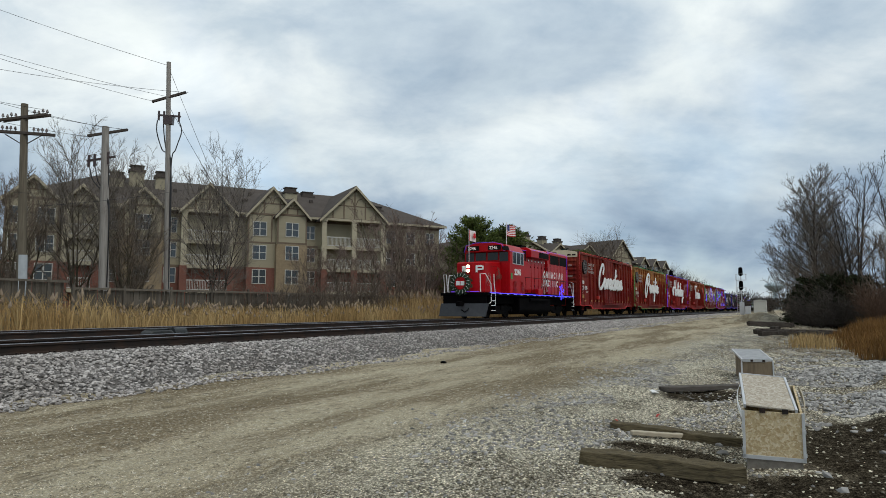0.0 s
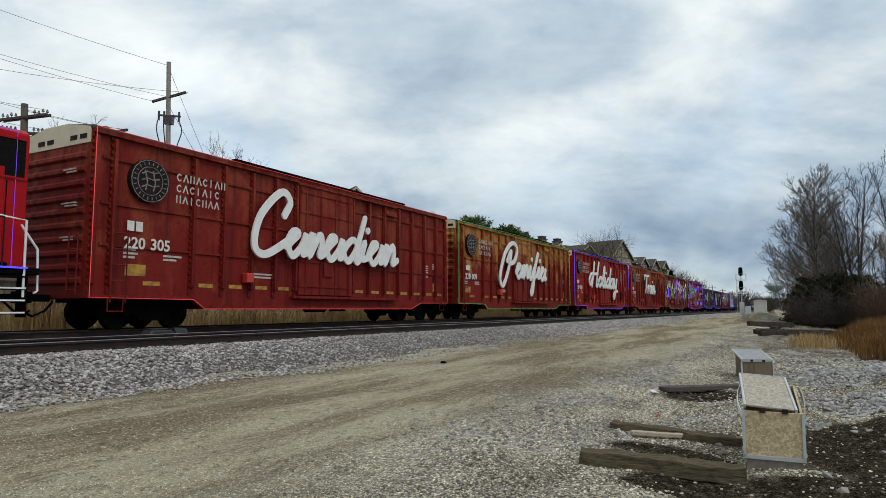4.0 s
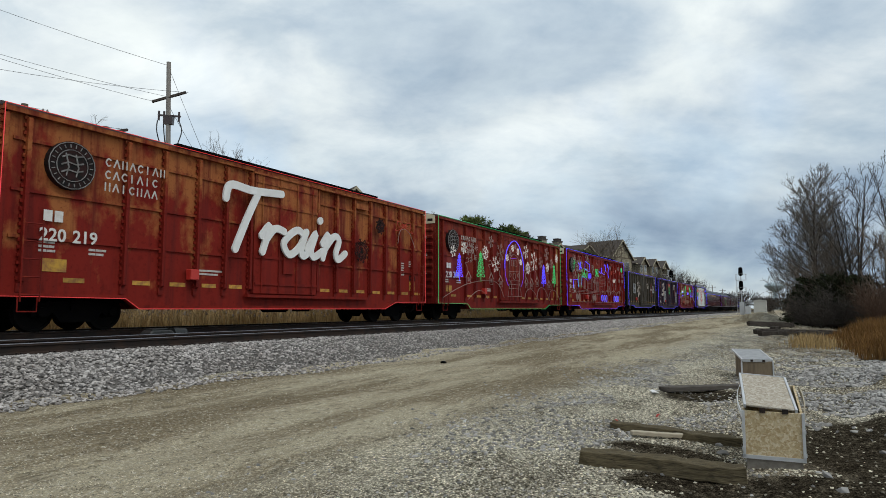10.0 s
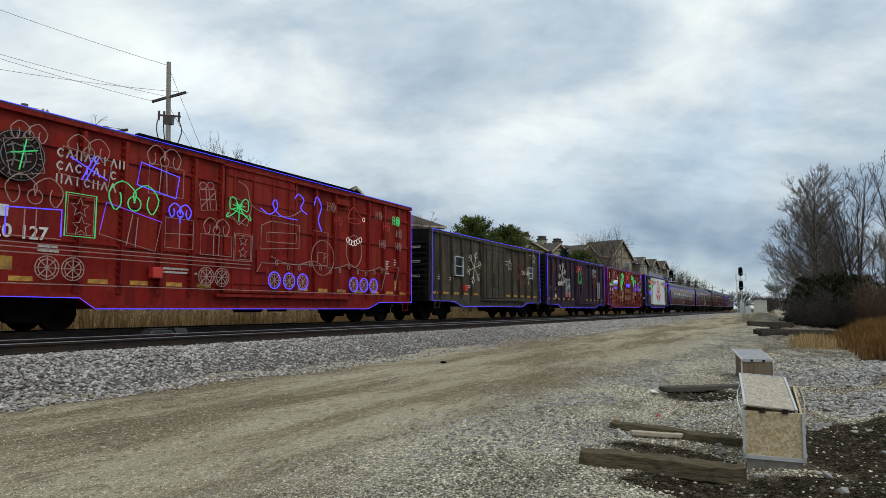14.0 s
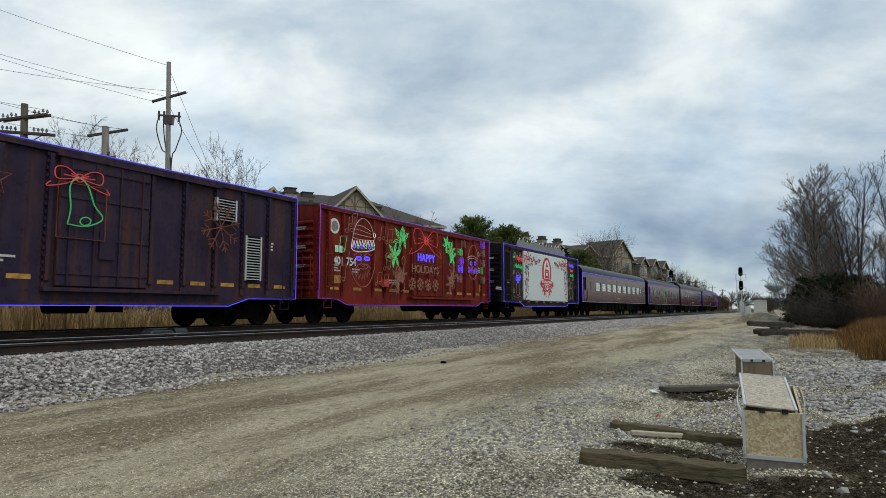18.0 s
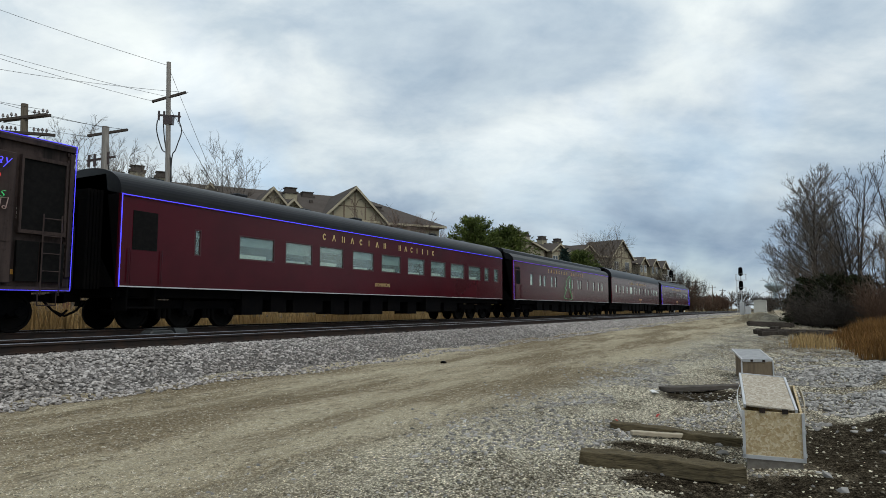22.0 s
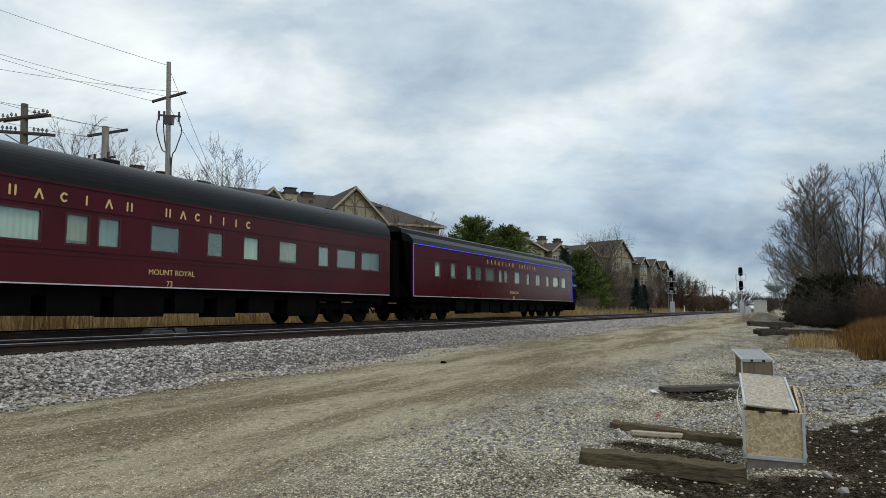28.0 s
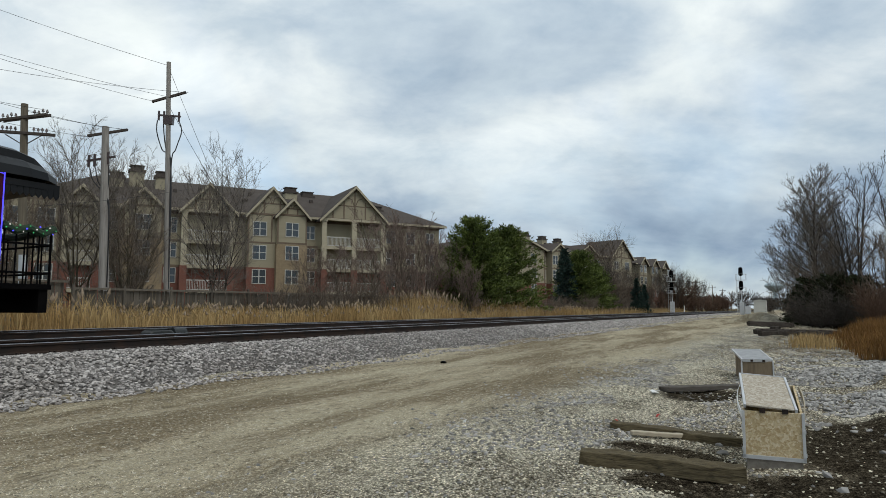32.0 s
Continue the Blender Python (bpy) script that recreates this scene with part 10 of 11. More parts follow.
def make_poles():
    arm_way = Vector((0.48, -0.88, 0.0))
    # old pole with two pairs of crossarms
    p = utility_pole("utility_pole", (17.05, 31.55, 0.6), (16.8, 31.85, 11.2), 0.21, 0.15, M["darkpole"], "old brown wooden pole with double crossarms and yellow base marker")
    for k, z in enumerate((9.95, 9.2)):
        for off in (-0.16, 0.16):
            g = Geo()
            m = Matrix.Translation((-0.2, 0.28, z + 0.18 * off)) @ Matrix.Rotation(math.atan2(arm_way.y, arm_way.x), 4, "Z") @ Matrix.Rotation(radians(-7 if k == 0 else 4), 4, "Y")
            g.obox(m @ Matrix.Translation((0, off, 0)), 2.25 if k == 0 else 2.75, 0.10, 0.13)
            a = part("crossarm", g, M["arm"], p, bevel=0.01)
            for q in (-0.95, -0.55, 0.55, 0.95):
                v = m @ Vector((q, off, 0.06))
                ig = Geo()
                insulator(ig, *v)
                part("insulator", ig, M["porcelain"], a)
    bg = Geo()
    for s in (-1, 1):
        bg.cyl((-0.2, 0.25, 8.6), (-0.2 + s * 0.45, 0.25 - s * 0.8, 9.15), 0.025, n=5)
    part("brace", bg, M["arm"], p)
    part("pole_wrap", Geo().cyl((-0.02, 0.02, 1.5), (-0.06, 0.07, 3.4), 0.215, 0.205, n=14), M["wrap"], p, "grey sheet wrapped round the pole")
    part("marker", Geo().cyl((0, 0, 0.0), (-0.02, 0.02, 1.35), 0.30, 0.29, n=14), M["marker"], p, "yellow guard round the pole's foot")
    # thick grey pole
    p = utility_pole("utility_pole", (20.75, 31.0, 0.6), (20.53, 31.25, 10.95), 0.26, 0.17, M["pole"], "thick weathered grey wooden pole with cable terminals")
    pa = Geo()
    m = Matrix.Translation((-0.12, 0.2, 10.05)) @ Matrix.Rotation(math.atan2(arm_way.y, arm_way.x), 4, "Z") @ Matrix.Rotation(radians(-9), 4, "Y")
    pa.obox(m, 2.1, 0.11, 0.13)
    part("crossarm", pa, M["arm"], p, bevel=0.01)
    pb = Geo()
    m2 = Matrix.Translation((-0.3, 0.35, 8.65)) @ Matrix.Rotation(math.atan2(arm_way.y, arm_way.x), 4, "Z") @ Matrix.Rotation(radians(-9), 4, "Y")
    pb.obox(m2, 1.5, 0.10, 0.10)
    for q in (-0.65, -0.35, 0.35):
        v = m2 @ Vector((q, 0, 0))
        pb.cyl(tuple(v - Vector((0, 0, 0.35))), tuple(v + Vector((0, 0, 0.3))), 0.07, n=8)
    part("terminal_arm", pb, M["porcelain"], p)
    cg = Geo()
    for q, z in ((-0.65, 8.2), (-0.35, 8.2), (0.35, 8.3)):
        v = m2 @ Vector((q, 0, -0.4))
        cg.tube([tuple(p_) for p_ in catmull([tuple(v), (v.x * 0.8, v.y * 0.8, 7.5), (-0.12, 0.0, 6.6), (-0.1, -0.2, 5.6), (-0.05, -0.22, 2.0)], 5)], 0.03, 5)
    part("cable", cg, M["wire"], p)
    # tall pole
    p = utility_pole("utility_pole", (24.27, 30.68, 0.6), (24.05, 31.07, 15.6), 0.17, 0.12, M["pole"], "tall grey wooden pole with crossarm and cable terminals")
    m = Matrix.Translation((-0.18, 0.3, 12.95)) @ Matrix.Rotation(math.atan2(arm_way.y, arm_way.x), 4, "Z") @ Matrix.Rotation(radians(-16), 4, "Y")
    g = Geo()
    g.obox(m, 2.0, 0.11, 0.14)
    part("crossarm", g, M["arm"], p, bevel=0.01)
    m2 = Matrix.Translation((-0.15, 0.25, 11.85)) @ Matrix.Rotation(math.atan2(arm_way.y, arm_way.x), 4, "Z") @ Matrix.Rotation(radians(4), 4, "Y")
    g = Geo()
    g.obox(m2, 1.3, 0.10, 0.09)
    g.obox(m2 @ Matrix.Translation((0, 0, -0.25)), 0.5, 0.3, 0.5)
    for q in (-0.6, -0.3, 0.55):
        v = m2 @ Vector((q, 0, 0))
        g.cyl(tuple(v - Vector((0, 0, 0.3))), tuple(v + Vector((0, 0, 0.25))), 0.06, n=8)
    part("terminal_arm", g, M["porcelain"], p)
    cg = Geo()
    for q, bulge in ((-0.65, -0.75), (-0.3, -0.35), (0.6, 0.65)):
        v = m2 @ Vector((q, 0, -0.3))
        d = Vector((0.48, -0.88, 0))
        cg.tube([tuple(p_) for p_ in catmull([tuple(v), tuple(Vector((-0.1, 0.2, 10.9)) + d * bulge), tuple(Vector((-0.1, 0.2, 9.9)) + d * bulge * 0.55), (-0.08, 0.02, 8.8), (-0.05, -0.1, 2.0)], 5)], 0.032, 5)
    part("cable", cg, M["wire"], p)
    # wires
    def wire(a, b, drop, r=0.013):
        solid("overhead_wire", Geo().tube(sag(a, b, drop), r, 4), M["wire"], "thin black overhead wire strung between poles", "wire", group="overhead wires", tidy=False)
    wire((24.05, 31.07, 15.4), (11.25, 37.82, 17.9), 0.2)
    wire((23.75, 31.6, 13.25), (11.35, 37.64, 15.3), 0.25)
    wire((24.2, 30.8, 13.5), (11.35, 38.0, 15.4), 0.25)
    wire((24.6, 30.0, 13.8), (11.41, 37.53, 13.7), 0.35)
    wire((24.05, 31.07, 15.3), (25.6, 26.5, 5.0), 0.1, 0.012)
    wire((24.05, 31.07, 13.2), (27.3, 28.3, 6.0), 0.1, 0.012)
    wire((20.53, 31.25, 10.9), (12.0, 35.5, 12.3), 0.2)
    wire((20.2, 31.9, 10.4), (12.0, 36.2, 11.3), 0.2)
    wire((21.1, 30.2, 10.8), (16.9, 31.9, 10.9), 0.1)
    wire((17.3, 30.9, 10.9), (10.0, 34.0, 11.5), 0.15)
    wire((17.3, 30.9, 6.3), (25.0, 30.0, 8.3), 0.1, 0.01)
    wire((17.0, 31.4, 6.9), (8.0, 34.0, 7.2), 0.15, 0.01)


# ---------------------------------------------------------------- apartments
def window_unit(parent, x, z, w, h, face, two=True):
    """A white sash window, standing a little proud of the wall at y = face."""
    t = 0.07
    g = Geo()
    g.box(x, face - 0.05, z, x + w, face + 0.01, z + t).box(x, face - 0.05, z + h - t, x + w, face + 0.01, z + h)
    g.box(x, face - 0.05, z + t, x + t, face + 0.01, z + h - t).box(x + w - t, face - 0.05, z + t, x + w, face + 0.01, z + h - t)
    g.box(x + t, face - 0.04, z + h * 0.5 - 0.03, x + w - t, face + 0.005, z + h * 0.5 + 0.03)
    if two:
        g.box(x + w / 2 - 0.05, face - 0.045, z + t, x + w / 2 + 0.05, face + 0.005, z + h * 0.5 - 0.032).box(x + w / 2 - 0.05, face - 0.045, z + h * 0.5 + 0.032, x + w / 2 + 0.05, face + 0.005, z + h - t)
    win = part("window", g, M["sash"], parent)
    part("pane", Geo().box(x + t, face - 0.02, z + t, x + w - t, face - 0.012, z + h - t), M["housewin"], win)
    return win


def gable(parent, x0, x1, z0, apex, face, back, overhang=0.35):
    """A gable roof running back into the main roof, with its half-timbered front."""
    xm = (x0 + x1) / 2
    wall = part("gable_wall", Geo().prism_y([(x0, z0), (x1, z0), (xm, apex)], face, face + 0.2), M["siding"], parent)
    k = (apex - z0) / (xm - x0)
    g = Geo()
    for s, xa in ((-1, x0), (1, x1)):
        xe, ze = xa + s * overhang, z0 - overhang * k
        g.prism_y([(xe, ze), (xe, ze + 0.2), (xm, apex + 0.22), (xm, apex + 0.02)], face - 0.45, back)
    part("gable_roof", g, M["shingle"], parent)
    tg = Geo()
    for s, xa in ((-1, x0), (1, x1)):
        xe, ze = xa + s * overhang, z0 - overhang * k
        tg.prism_y([(xe, ze - 0.12), (xe, ze + 0.19), (xm, apex + 0.20), (xm, apex - 0.14)], face - 0.50, face - 0.452)
    part("barge_board", tg, M["trimtan"], parent)
    b = Geo()
    w = x1 - x0
    b.box(x0 + 0.1, face - 0.04, z0, x1 - 0.1, face, z0 + 0.2)
    n = max(3, int(w / 1.3))
    for i in range(1, n):
        x = x0 + w * i / n
        h = (apex - z0) * (1 - abs(2 * i / n - 1)) - 0.35
        b.box(x - 0.07, face - 0.035, z0 + 0.2, x + 0.07, face, z0 + 0.2 + max(0.1, h - 0.2))
    h = (apex - z0) * 0.42
    b.box(x0 + w * 0.24, face - 0.03, z0 + h, x1 - w * 0.24, face, z0 + h + 0.12)
    for s in (-1, 1):
        b.tube([(xm + s * 0.08, face - 0.02, z0 + h + 0.1), (xm + s * w * 0.05, face - 0.02, z0 + h + (apex - z0) * 0.22), (xm + s * w * 0.13, face - 0.02, z0 + h + (apex - z0) * 0.28)], 0.06, 4)
    part("half_timber", b, M["timber"], wall)


M["trimtan"] = material("pale_tan_trim", (0.40, 0.355, 0.255), 0.8, second=(0.34, 0.30, 0.21), scale=2, amount=0.5)


def chimney(parent, x, y, z0, z1, w=1.5, d=1.2):
    c = part("chimney", Geo().box(x - w / 2, y, z0, x + w / 2, y + d, z1 - 0.75), M["siding"], parent, bevel=0.02)
    part("chimney_cap", Geo().box(x - w / 2 - 0.12, y - 0.12, z1 - 0.75, x + w / 2 + 0.12, y + d + 0.12, z1 - 0.5).box(x - w / 2 + 0.1, y + 0.1, z1 - 0.5, x + w / 2 - 0.1, y + d - 0.1, z1 - 0.08).box(x - w / 2, y, z1 - 0.08, x + w / 2, y + d, z1), M["shingle"], c, "dark metal chimney cap")


FLOORS = (0.0, 2.75, 5.4, 8.0)


def apartment(at, length, bays, chimneys, label, eave=11.1, ridge=15.6, depth=17.0, ends=True):
    """Four-storey apartment house. bays: (x0, x1, forward, kind, apex); y runs back from the facade."""
    b = thing("apartment_building", label, "apartment building", at)
    part("wall", Geo().box(0, 0.3, 5.25, length, depth, eave), M["siding"], b, "tan upper wall")
    part("brick_base", Geo().box(0, 0.25, -0.3, length, depth + 0.05, 5.25), M["brick"], b, "red brick lower storeys")
    rg = Geo()
    o = 0.7
    rg.v = [(-o, -o + 0.3, eave), (length + o, -o + 0.3, eave), (length + o, depth + o, eave), (-o, depth + o, eave), (depth * 0.42, depth * 0.5, ridge), (length - depth * 0.42, depth * 0.5, ridge),
            (-o, -o + 0.3, eave + 0.25), (length + o, -o + 0.3, eave + 0.25), (length + o, depth + o, eave + 0.25), (-o, depth + o, eave + 0.25)]
    rg.f = [(0, 1, 2, 3), (6, 7, 5, 4), (7, 8, 5), (8, 9, 4, 5), (9, 6, 4), (0, 6, 7, 1), (1, 7, 8, 2), (2, 8, 9, 3), (3, 9, 6, 0)]
    roof = part("roof", rg, M["shingle"], b, "brown shingled hip roof")
    rnd = random.Random(int(length))
    for i in range(int(length / 3)):
        x, t = rnd.uniform(8, length - 8), rnd.uniform(0.35, 0.75)
        vg = Geo().box(x - 0.18, depth * 0.5 * t - 0.2, eave + 0.25 + (ridge - eave) * t - 0.2, x + 0.18, depth * 0.5 * t + 0.15, eave + 0.25 + (ridge - eave) * t + 0.25)
        part("roof_vent", vg, M["shingle"], roof)
    part("gutter", Geo().box(-o, -0.55, eave - 0.05, length + o, -0.42, eave + 0.2), M["trimtan"], b)
    bands = Geo()
    bands.box(0, 0.22, 5.15, length, 0.30, 5.4).box(0, 0.24, 7.85, length, 0.30, 8.05).box(0, 0.24, eave - 0.35, length, 0.30, eave - 0.1)
    part("trim_band", bands, M["timber"], b)
    used = []
    for x0, x1, fwd, kind, apex in bays:
        used.append((x0, x1))
        w = x1 - x0
        f = -fwd
        if kind in ("bay", "tan"):
            up = part("bay_wall", Geo().box(x0, f, 5.3, x1, 0.3, eave - 0.02), M["siding"], b)
            part("bay_base", Geo().box(x0 - 0.06, f - 0.06, -0.3, x1 + 0.06, 0.3, 5.3 if kind == "bay" else 7.9), M["brick"] if kind == "bay" else M["tanbrick"], b, "brick base of the bay")
            tg = Geo()
            for x in (x0 + 0.08, x1 - 0.08):
                tg.box(x - 0.08, f - 0.03, 5.3 if kind == "bay" else 7.9, x + 0.08, f - 0.002, eave - 0.02)
            if w > 4:
                tg.box(x0 + w / 2 - 0.07, f - 0.03, 8.0, x0 + w / 2 + 0.07, f - 0.002, eave - 0.02)
            tg.box(x0 + 0.16, f - 0.028, 7.95, x1 - 0.16, f - 0.002, 8.13)
            part("corner_board", tg, M["timber"], up)
            n = 1 if w < 4.2 else 2
            for z in FLOORS:
                for i in range(n):
                    xx = x0 + w * (i + 0.5) / n - 0.75
                    window_unit(b, xx, z + 0.75, 1.5, 1.6, f - (0.062 if z < (5 if kind == "bay" else 7) else 0.002))
        elif kind == "balcony":
            # back wall coloured dark, so the recess's shade is painted in
            part("recess_wall", Geo().box(x0, 0.9, -0.3, x1, 1.1, eave), M["recess_shade"], b, "wall behind the balconies with the shade put into its colour")
            cols = [x0 + 0.35, x0 + w * 0.5, x1 - 0.35] if w > 6 else [x0 + 0.3, x1 - 0.3]
            for x in cols:
                part("column", Geo().box(x - 0.28, f - 0.02, 5.3, x + 0.28, f + 0.5, eave).box(x - 0.36, f - 0.08, eave - 0.3, x + 0.36, f + 0.56, eave - 0.12), M["trimtan"], b)
                part("pier", Geo().box(x - 0.36, f - 0.08, -0.3, x + 0.36, f + 0.56, 5.3), M["brick"], b)
            part("beam", Geo().box(x0 - 0.1, f - 0.05, eave - 0.12, x1 + 0.1, f + 0.55, eave + 0.15), M["trimtan"], b)
            for z in FLOORS[1:]:
                s = part("balcony", Geo().box(x0 + 0.02, f + 0.05, z - 0.35, x1 - 0.02, 0.9, z), M["trimtan"], b)
                g = Geo()
                for p, q in zip(cols[:-1], cols[1:]):
                    m = int((q - p - 0.6) / 0.16)
                    for i in range(m):
                        x = p + 0.32 + (q - p - 0.64) * (i + 0.5) / m
                        g.box(x - 0.02, f + 0.13, z + 0.12, x + 0.02, f + 0.17, z + 1.0)
                    g.box(p + 0.28, f + 0.10, z + 1.0, q - 0.28, f + 0.20, z + 1.1).box(p + 0.28, f + 0.10, z + 0.05, q - 0.28, f + 0.20, z + 0.12)
                part("railing", g, M["sash"], s)
            for z in FLOORS:
                for p, q in zip(cols[:-1], cols[1:]):
                    window_unit(b, (p + q) / 2 - 0.9, z + 0.2, 1.8, 2.1, 0.9 - 0.004)
        if apex:
            gable(b, x0, x1, eave, apex, f, depth * 0.42)
    # plain stretches of wall between the bays
    edges = sorted(used)
    x = 0.6
    for a, c in edges + [(length, length)]:
        if a - x > 1.7:
            n = max(1, int((a - x) / 2.6))
            for z in FLOORS:
                for i in range(n):
                    window_unit(b, x + (a - x) * (i + 0.5) / n - 0.6, z + 0.75, 1.2, 1.6, 0.24 if z < 5 else 0.29)
        x = max(x, c)
    for x, y, z in chimneys:
        chimney(b, x, y, 11.5, z)
    return b


def make_houses():
    rot = math.degrees(math.atan2(-0.535, 0.845))
    at = pose(33.2, 64.4, 0.7, 0, 0, rot)
    bays = [(-0.3, 4.1, 1.0, "bay", 13.2), (4.3, 7.6, 0.4, "balcony", 12.8), (9.5, 13.2, 1.0, "tan", 12.9), (15.0, 20.4, 0.6, "balcony", 14.0), (21.7, 26.9, 0.9, "bay", 14.1), (24.75, 28.1, 1.5, "tan", 12.9), (29.9, 37.9, 1.2, "balcony", 15.0)]
    apartment(at, 46.0, bays, [(11.0, 5.5, 16.6), (13.6, 5.2, 16.1), (28.2, 5.5, 15.7), (30.8, 7.0, 15.6), (38.8, 3.6, 13.9), (9.0, 5.0, 15.6)], "four-storey tan and brick apartment house with half-timbered gables")
    # small upper gable beside the large one
    far = pose(95.0, 44.0, 0.7, 0, 0, math.degrees(math.atan2(-0.30, 0.95)))
    apartment(far, 46.0, [(2.0, 14.5, 0.8, "bay", 13.0), (16.5, 21.0, 0.8, "bay", 12.5), (25.0, 31.0, 0.8, "balcony", 12.9), (36.0, 44.0, 0.9, "bay", 14.7)], [(9.0, 5.5, 14.3), (12.2, 5.5, 14.2), (14.8, 5.0, 15.2), (17.0, 5.0, 15.0), (23.5, 6.0, 14.9), (28.5, 6.0, 14.8)], "distant tan apartment house with many chimneys", ridge=14.0)
    far2 = pose(141.5, 30.3, 0.7, 0, 0, math.degrees(math.atan2(-0.095, 0.995)))
    apartment(far2, 26.0, [(0.5, 6.0, 0.8, "bay", 11.9), (9.0, 14.5, 0.8, "bay", 12.0), (17.0, 22.5, 0.8, "balcony", 12.1)], [], "distant tan apartment house along the line", eave=10.4, ridge=12.3)


make_houses()
make_fence("wooden_fence", FENCE_A, FENCE_DIR, 28.5, 1.85, "weathered grey board fence with taller posts", True)
make_fence("wooden_fence", Vector((14.6, 29.4, 0.62)), Vector((0.97, 0.02, 0)).normalized(), 3.3, 2.15, "short taller stretch of weathered board fence", True)
make_fence("wooden_fence", Vector((84.0, 25.3, 0.75)), Vector((0.995, -0.02, 0)).normalized(), 34.0, 2.2, "distant weathered board fence", False)
make_poles()
make_plants()


# ---------------------------------------------------------------- things in the yard
def rough_beam(name, a, b, w, h, mat, label, sink=0.02, group="", seed=1, roll=0.0):
    """A worn timber lying on the ground from a to b (x, y), with uneven faces and split ends."""
    rnd = random.Random(seed)
    a, b = Vector((*a, 0)), Vector((*b, 0))
    L = (b - a).length
    n = 14
    g = Geo()
    for i in range(n + 1):
        x = L * i / n
        for y, z in ((-w / 2, 0), (w / 2, 0), (w / 2, h), (0.0, h * 1.01), (-w / 2, h)):
            k = 0.08 * min(w, h) + (0.06 * min(w, h) if i in (0, n) else 0)
            g.v.append((x + (rnd.uniform(-0.02, 0.02) if i in (0, n) else 0), y + rnd.uniform(-k, k), z + rnd.uniform(-k, k)))
    for i in range(n):
        for j in range(5):
            g.f.append((i * 5 + j, i * 5 + (j + 1) % 5, (i + 1) * 5 + (j + 1) % 5, (i + 1) * 5 + j))
    g.f += [(4, 3, 2, 1, 0), tuple(n * 5 + j for j in range(5))]
    za, zb = yard_height(a.x, a.y) - sink, yard_height(b.x, b.y) - sink
    m = Matrix.Translation((a.x, a.y, za)) @ Matrix.Rotation(math.atan2(b.y - a.y, b.x - a.x), 4, "Z") @ Matrix.Rotation(-math.atan2(zb - za, L), 4, "Y") @ Matrix.Rotation(radians(roll), 4, "X")
    return solid(name, g, mat, label, "timber", m, group, bevel=0.008)


def battery_box(at, w, d, hf, hb, label, lid_turn=0.0, plinth=0.12, old=False, lid_roll=0.0):
    """A low equipment box of strand board with a metal-edged sloping lid. x runs along the front, y back."""
    b = thing("equipment_box", label, "box", at)
    board = M["brownwood"] if old else M["osb"]
    t = 0.02
    part("front_panel", Geo().box(0, 0, plinth, w, t, hf), board, b, "strand-board front" if not old else "", bevel=0.003)
    part("back_panel", Geo().box(0, d - t, plinth, w, d, hb - 0.03), board, b, bevel=0.003)
    for x in (0, w - t):
        part("side_panel", Geo().prism_x([(t, plinth), (d - t, plinth), (d - t, hb - 0.03), (t, hf - 0.005)], x, x + t), M["osb"] if not old else board, b)
    part("plinth", Geo().box(0.015, 0.015, 0, w - 0.015, d - 0.015, plinth - 0.002), M["oldwood"], b, "grey wooden plinth", bevel=0.006)
    eg = Geo()
    for x in (-0.012, w - 0.013):
        eg.box(x, -0.012, plinth, x + 0.025, 0.015, hf)
    eg.box(-0.012, -0.012, plinth - 0.01, w + 0.012, 0.012, plinth + 0.025)
    part("corner_strip", eg, M["galv"], b, "galvanised corner strip")
    # lid, pushed askew
    wl = w * (0.9 if lid_roll else 1.0)
    L = math.hypot(d, hb - hf) + 0.06
    pitch = math.atan2(hb - hf, d)
    m = Matrix.Translation((w / 2 - (w - wl) * 0.35, 0, hf + 0.014 + 0.4 * wl * math.sin(radians(lid_roll)))) @ Matrix.Rotation(radians(lid_turn), 4, "Z") @ Matrix.Rotation(pitch, 4, "X") @ Matrix.Rotation(radians(lid_roll), 4, "Y")
    lid = part("lid", Geo().box(-wl / 2 + 0.02, 0.0, 0, wl / 2 - 0.02, L, 0.018), M["lid"] if old else M["osblid"], b, "sloping weathered strand-board lid" if not old else "grey sloping lid", at=m, bevel=0.003)
    sg = Geo().box(-wl / 2 - 0.002, -0.01, -0.012, -wl / 2 + 0.019, L + 0.01, 0.024).box(wl / 2 - 0.019, -0.01, -0.012, wl / 2 + 0.002, L + 0.01, 0.024)
    sg.box(-wl / 2 + 0.019, L, -0.012, wl / 2 - 0.019, L + 0.012, 0.024)
    if old:
        sg.box(-wl / 2 + 0.019, -0.012, -0.03, wl / 2 - 0.019, 0.0, 0.026)
    part("lid_edge", sg, M["galv"], lid, "bent metal edging")
    for x in (w * 0.28, w * 0.66):
        part("hasp", Geo().box(x, -0.02, hf - 0.012, x + 0.05, 0.0, hf + 0.03), M["rail"], b)
    for z in (plinth + 0.06, plinth + 0.27):
        if z < hf - 0.1:
            part("latch", Geo().box(-0.018, -0.02, z, 0.012, -0.012, z + 0.035).box(w - 0.012, -0.02, z - 0.02, w + 0.018, -0.012, z + 0.015), M["galv"], b)
    return b


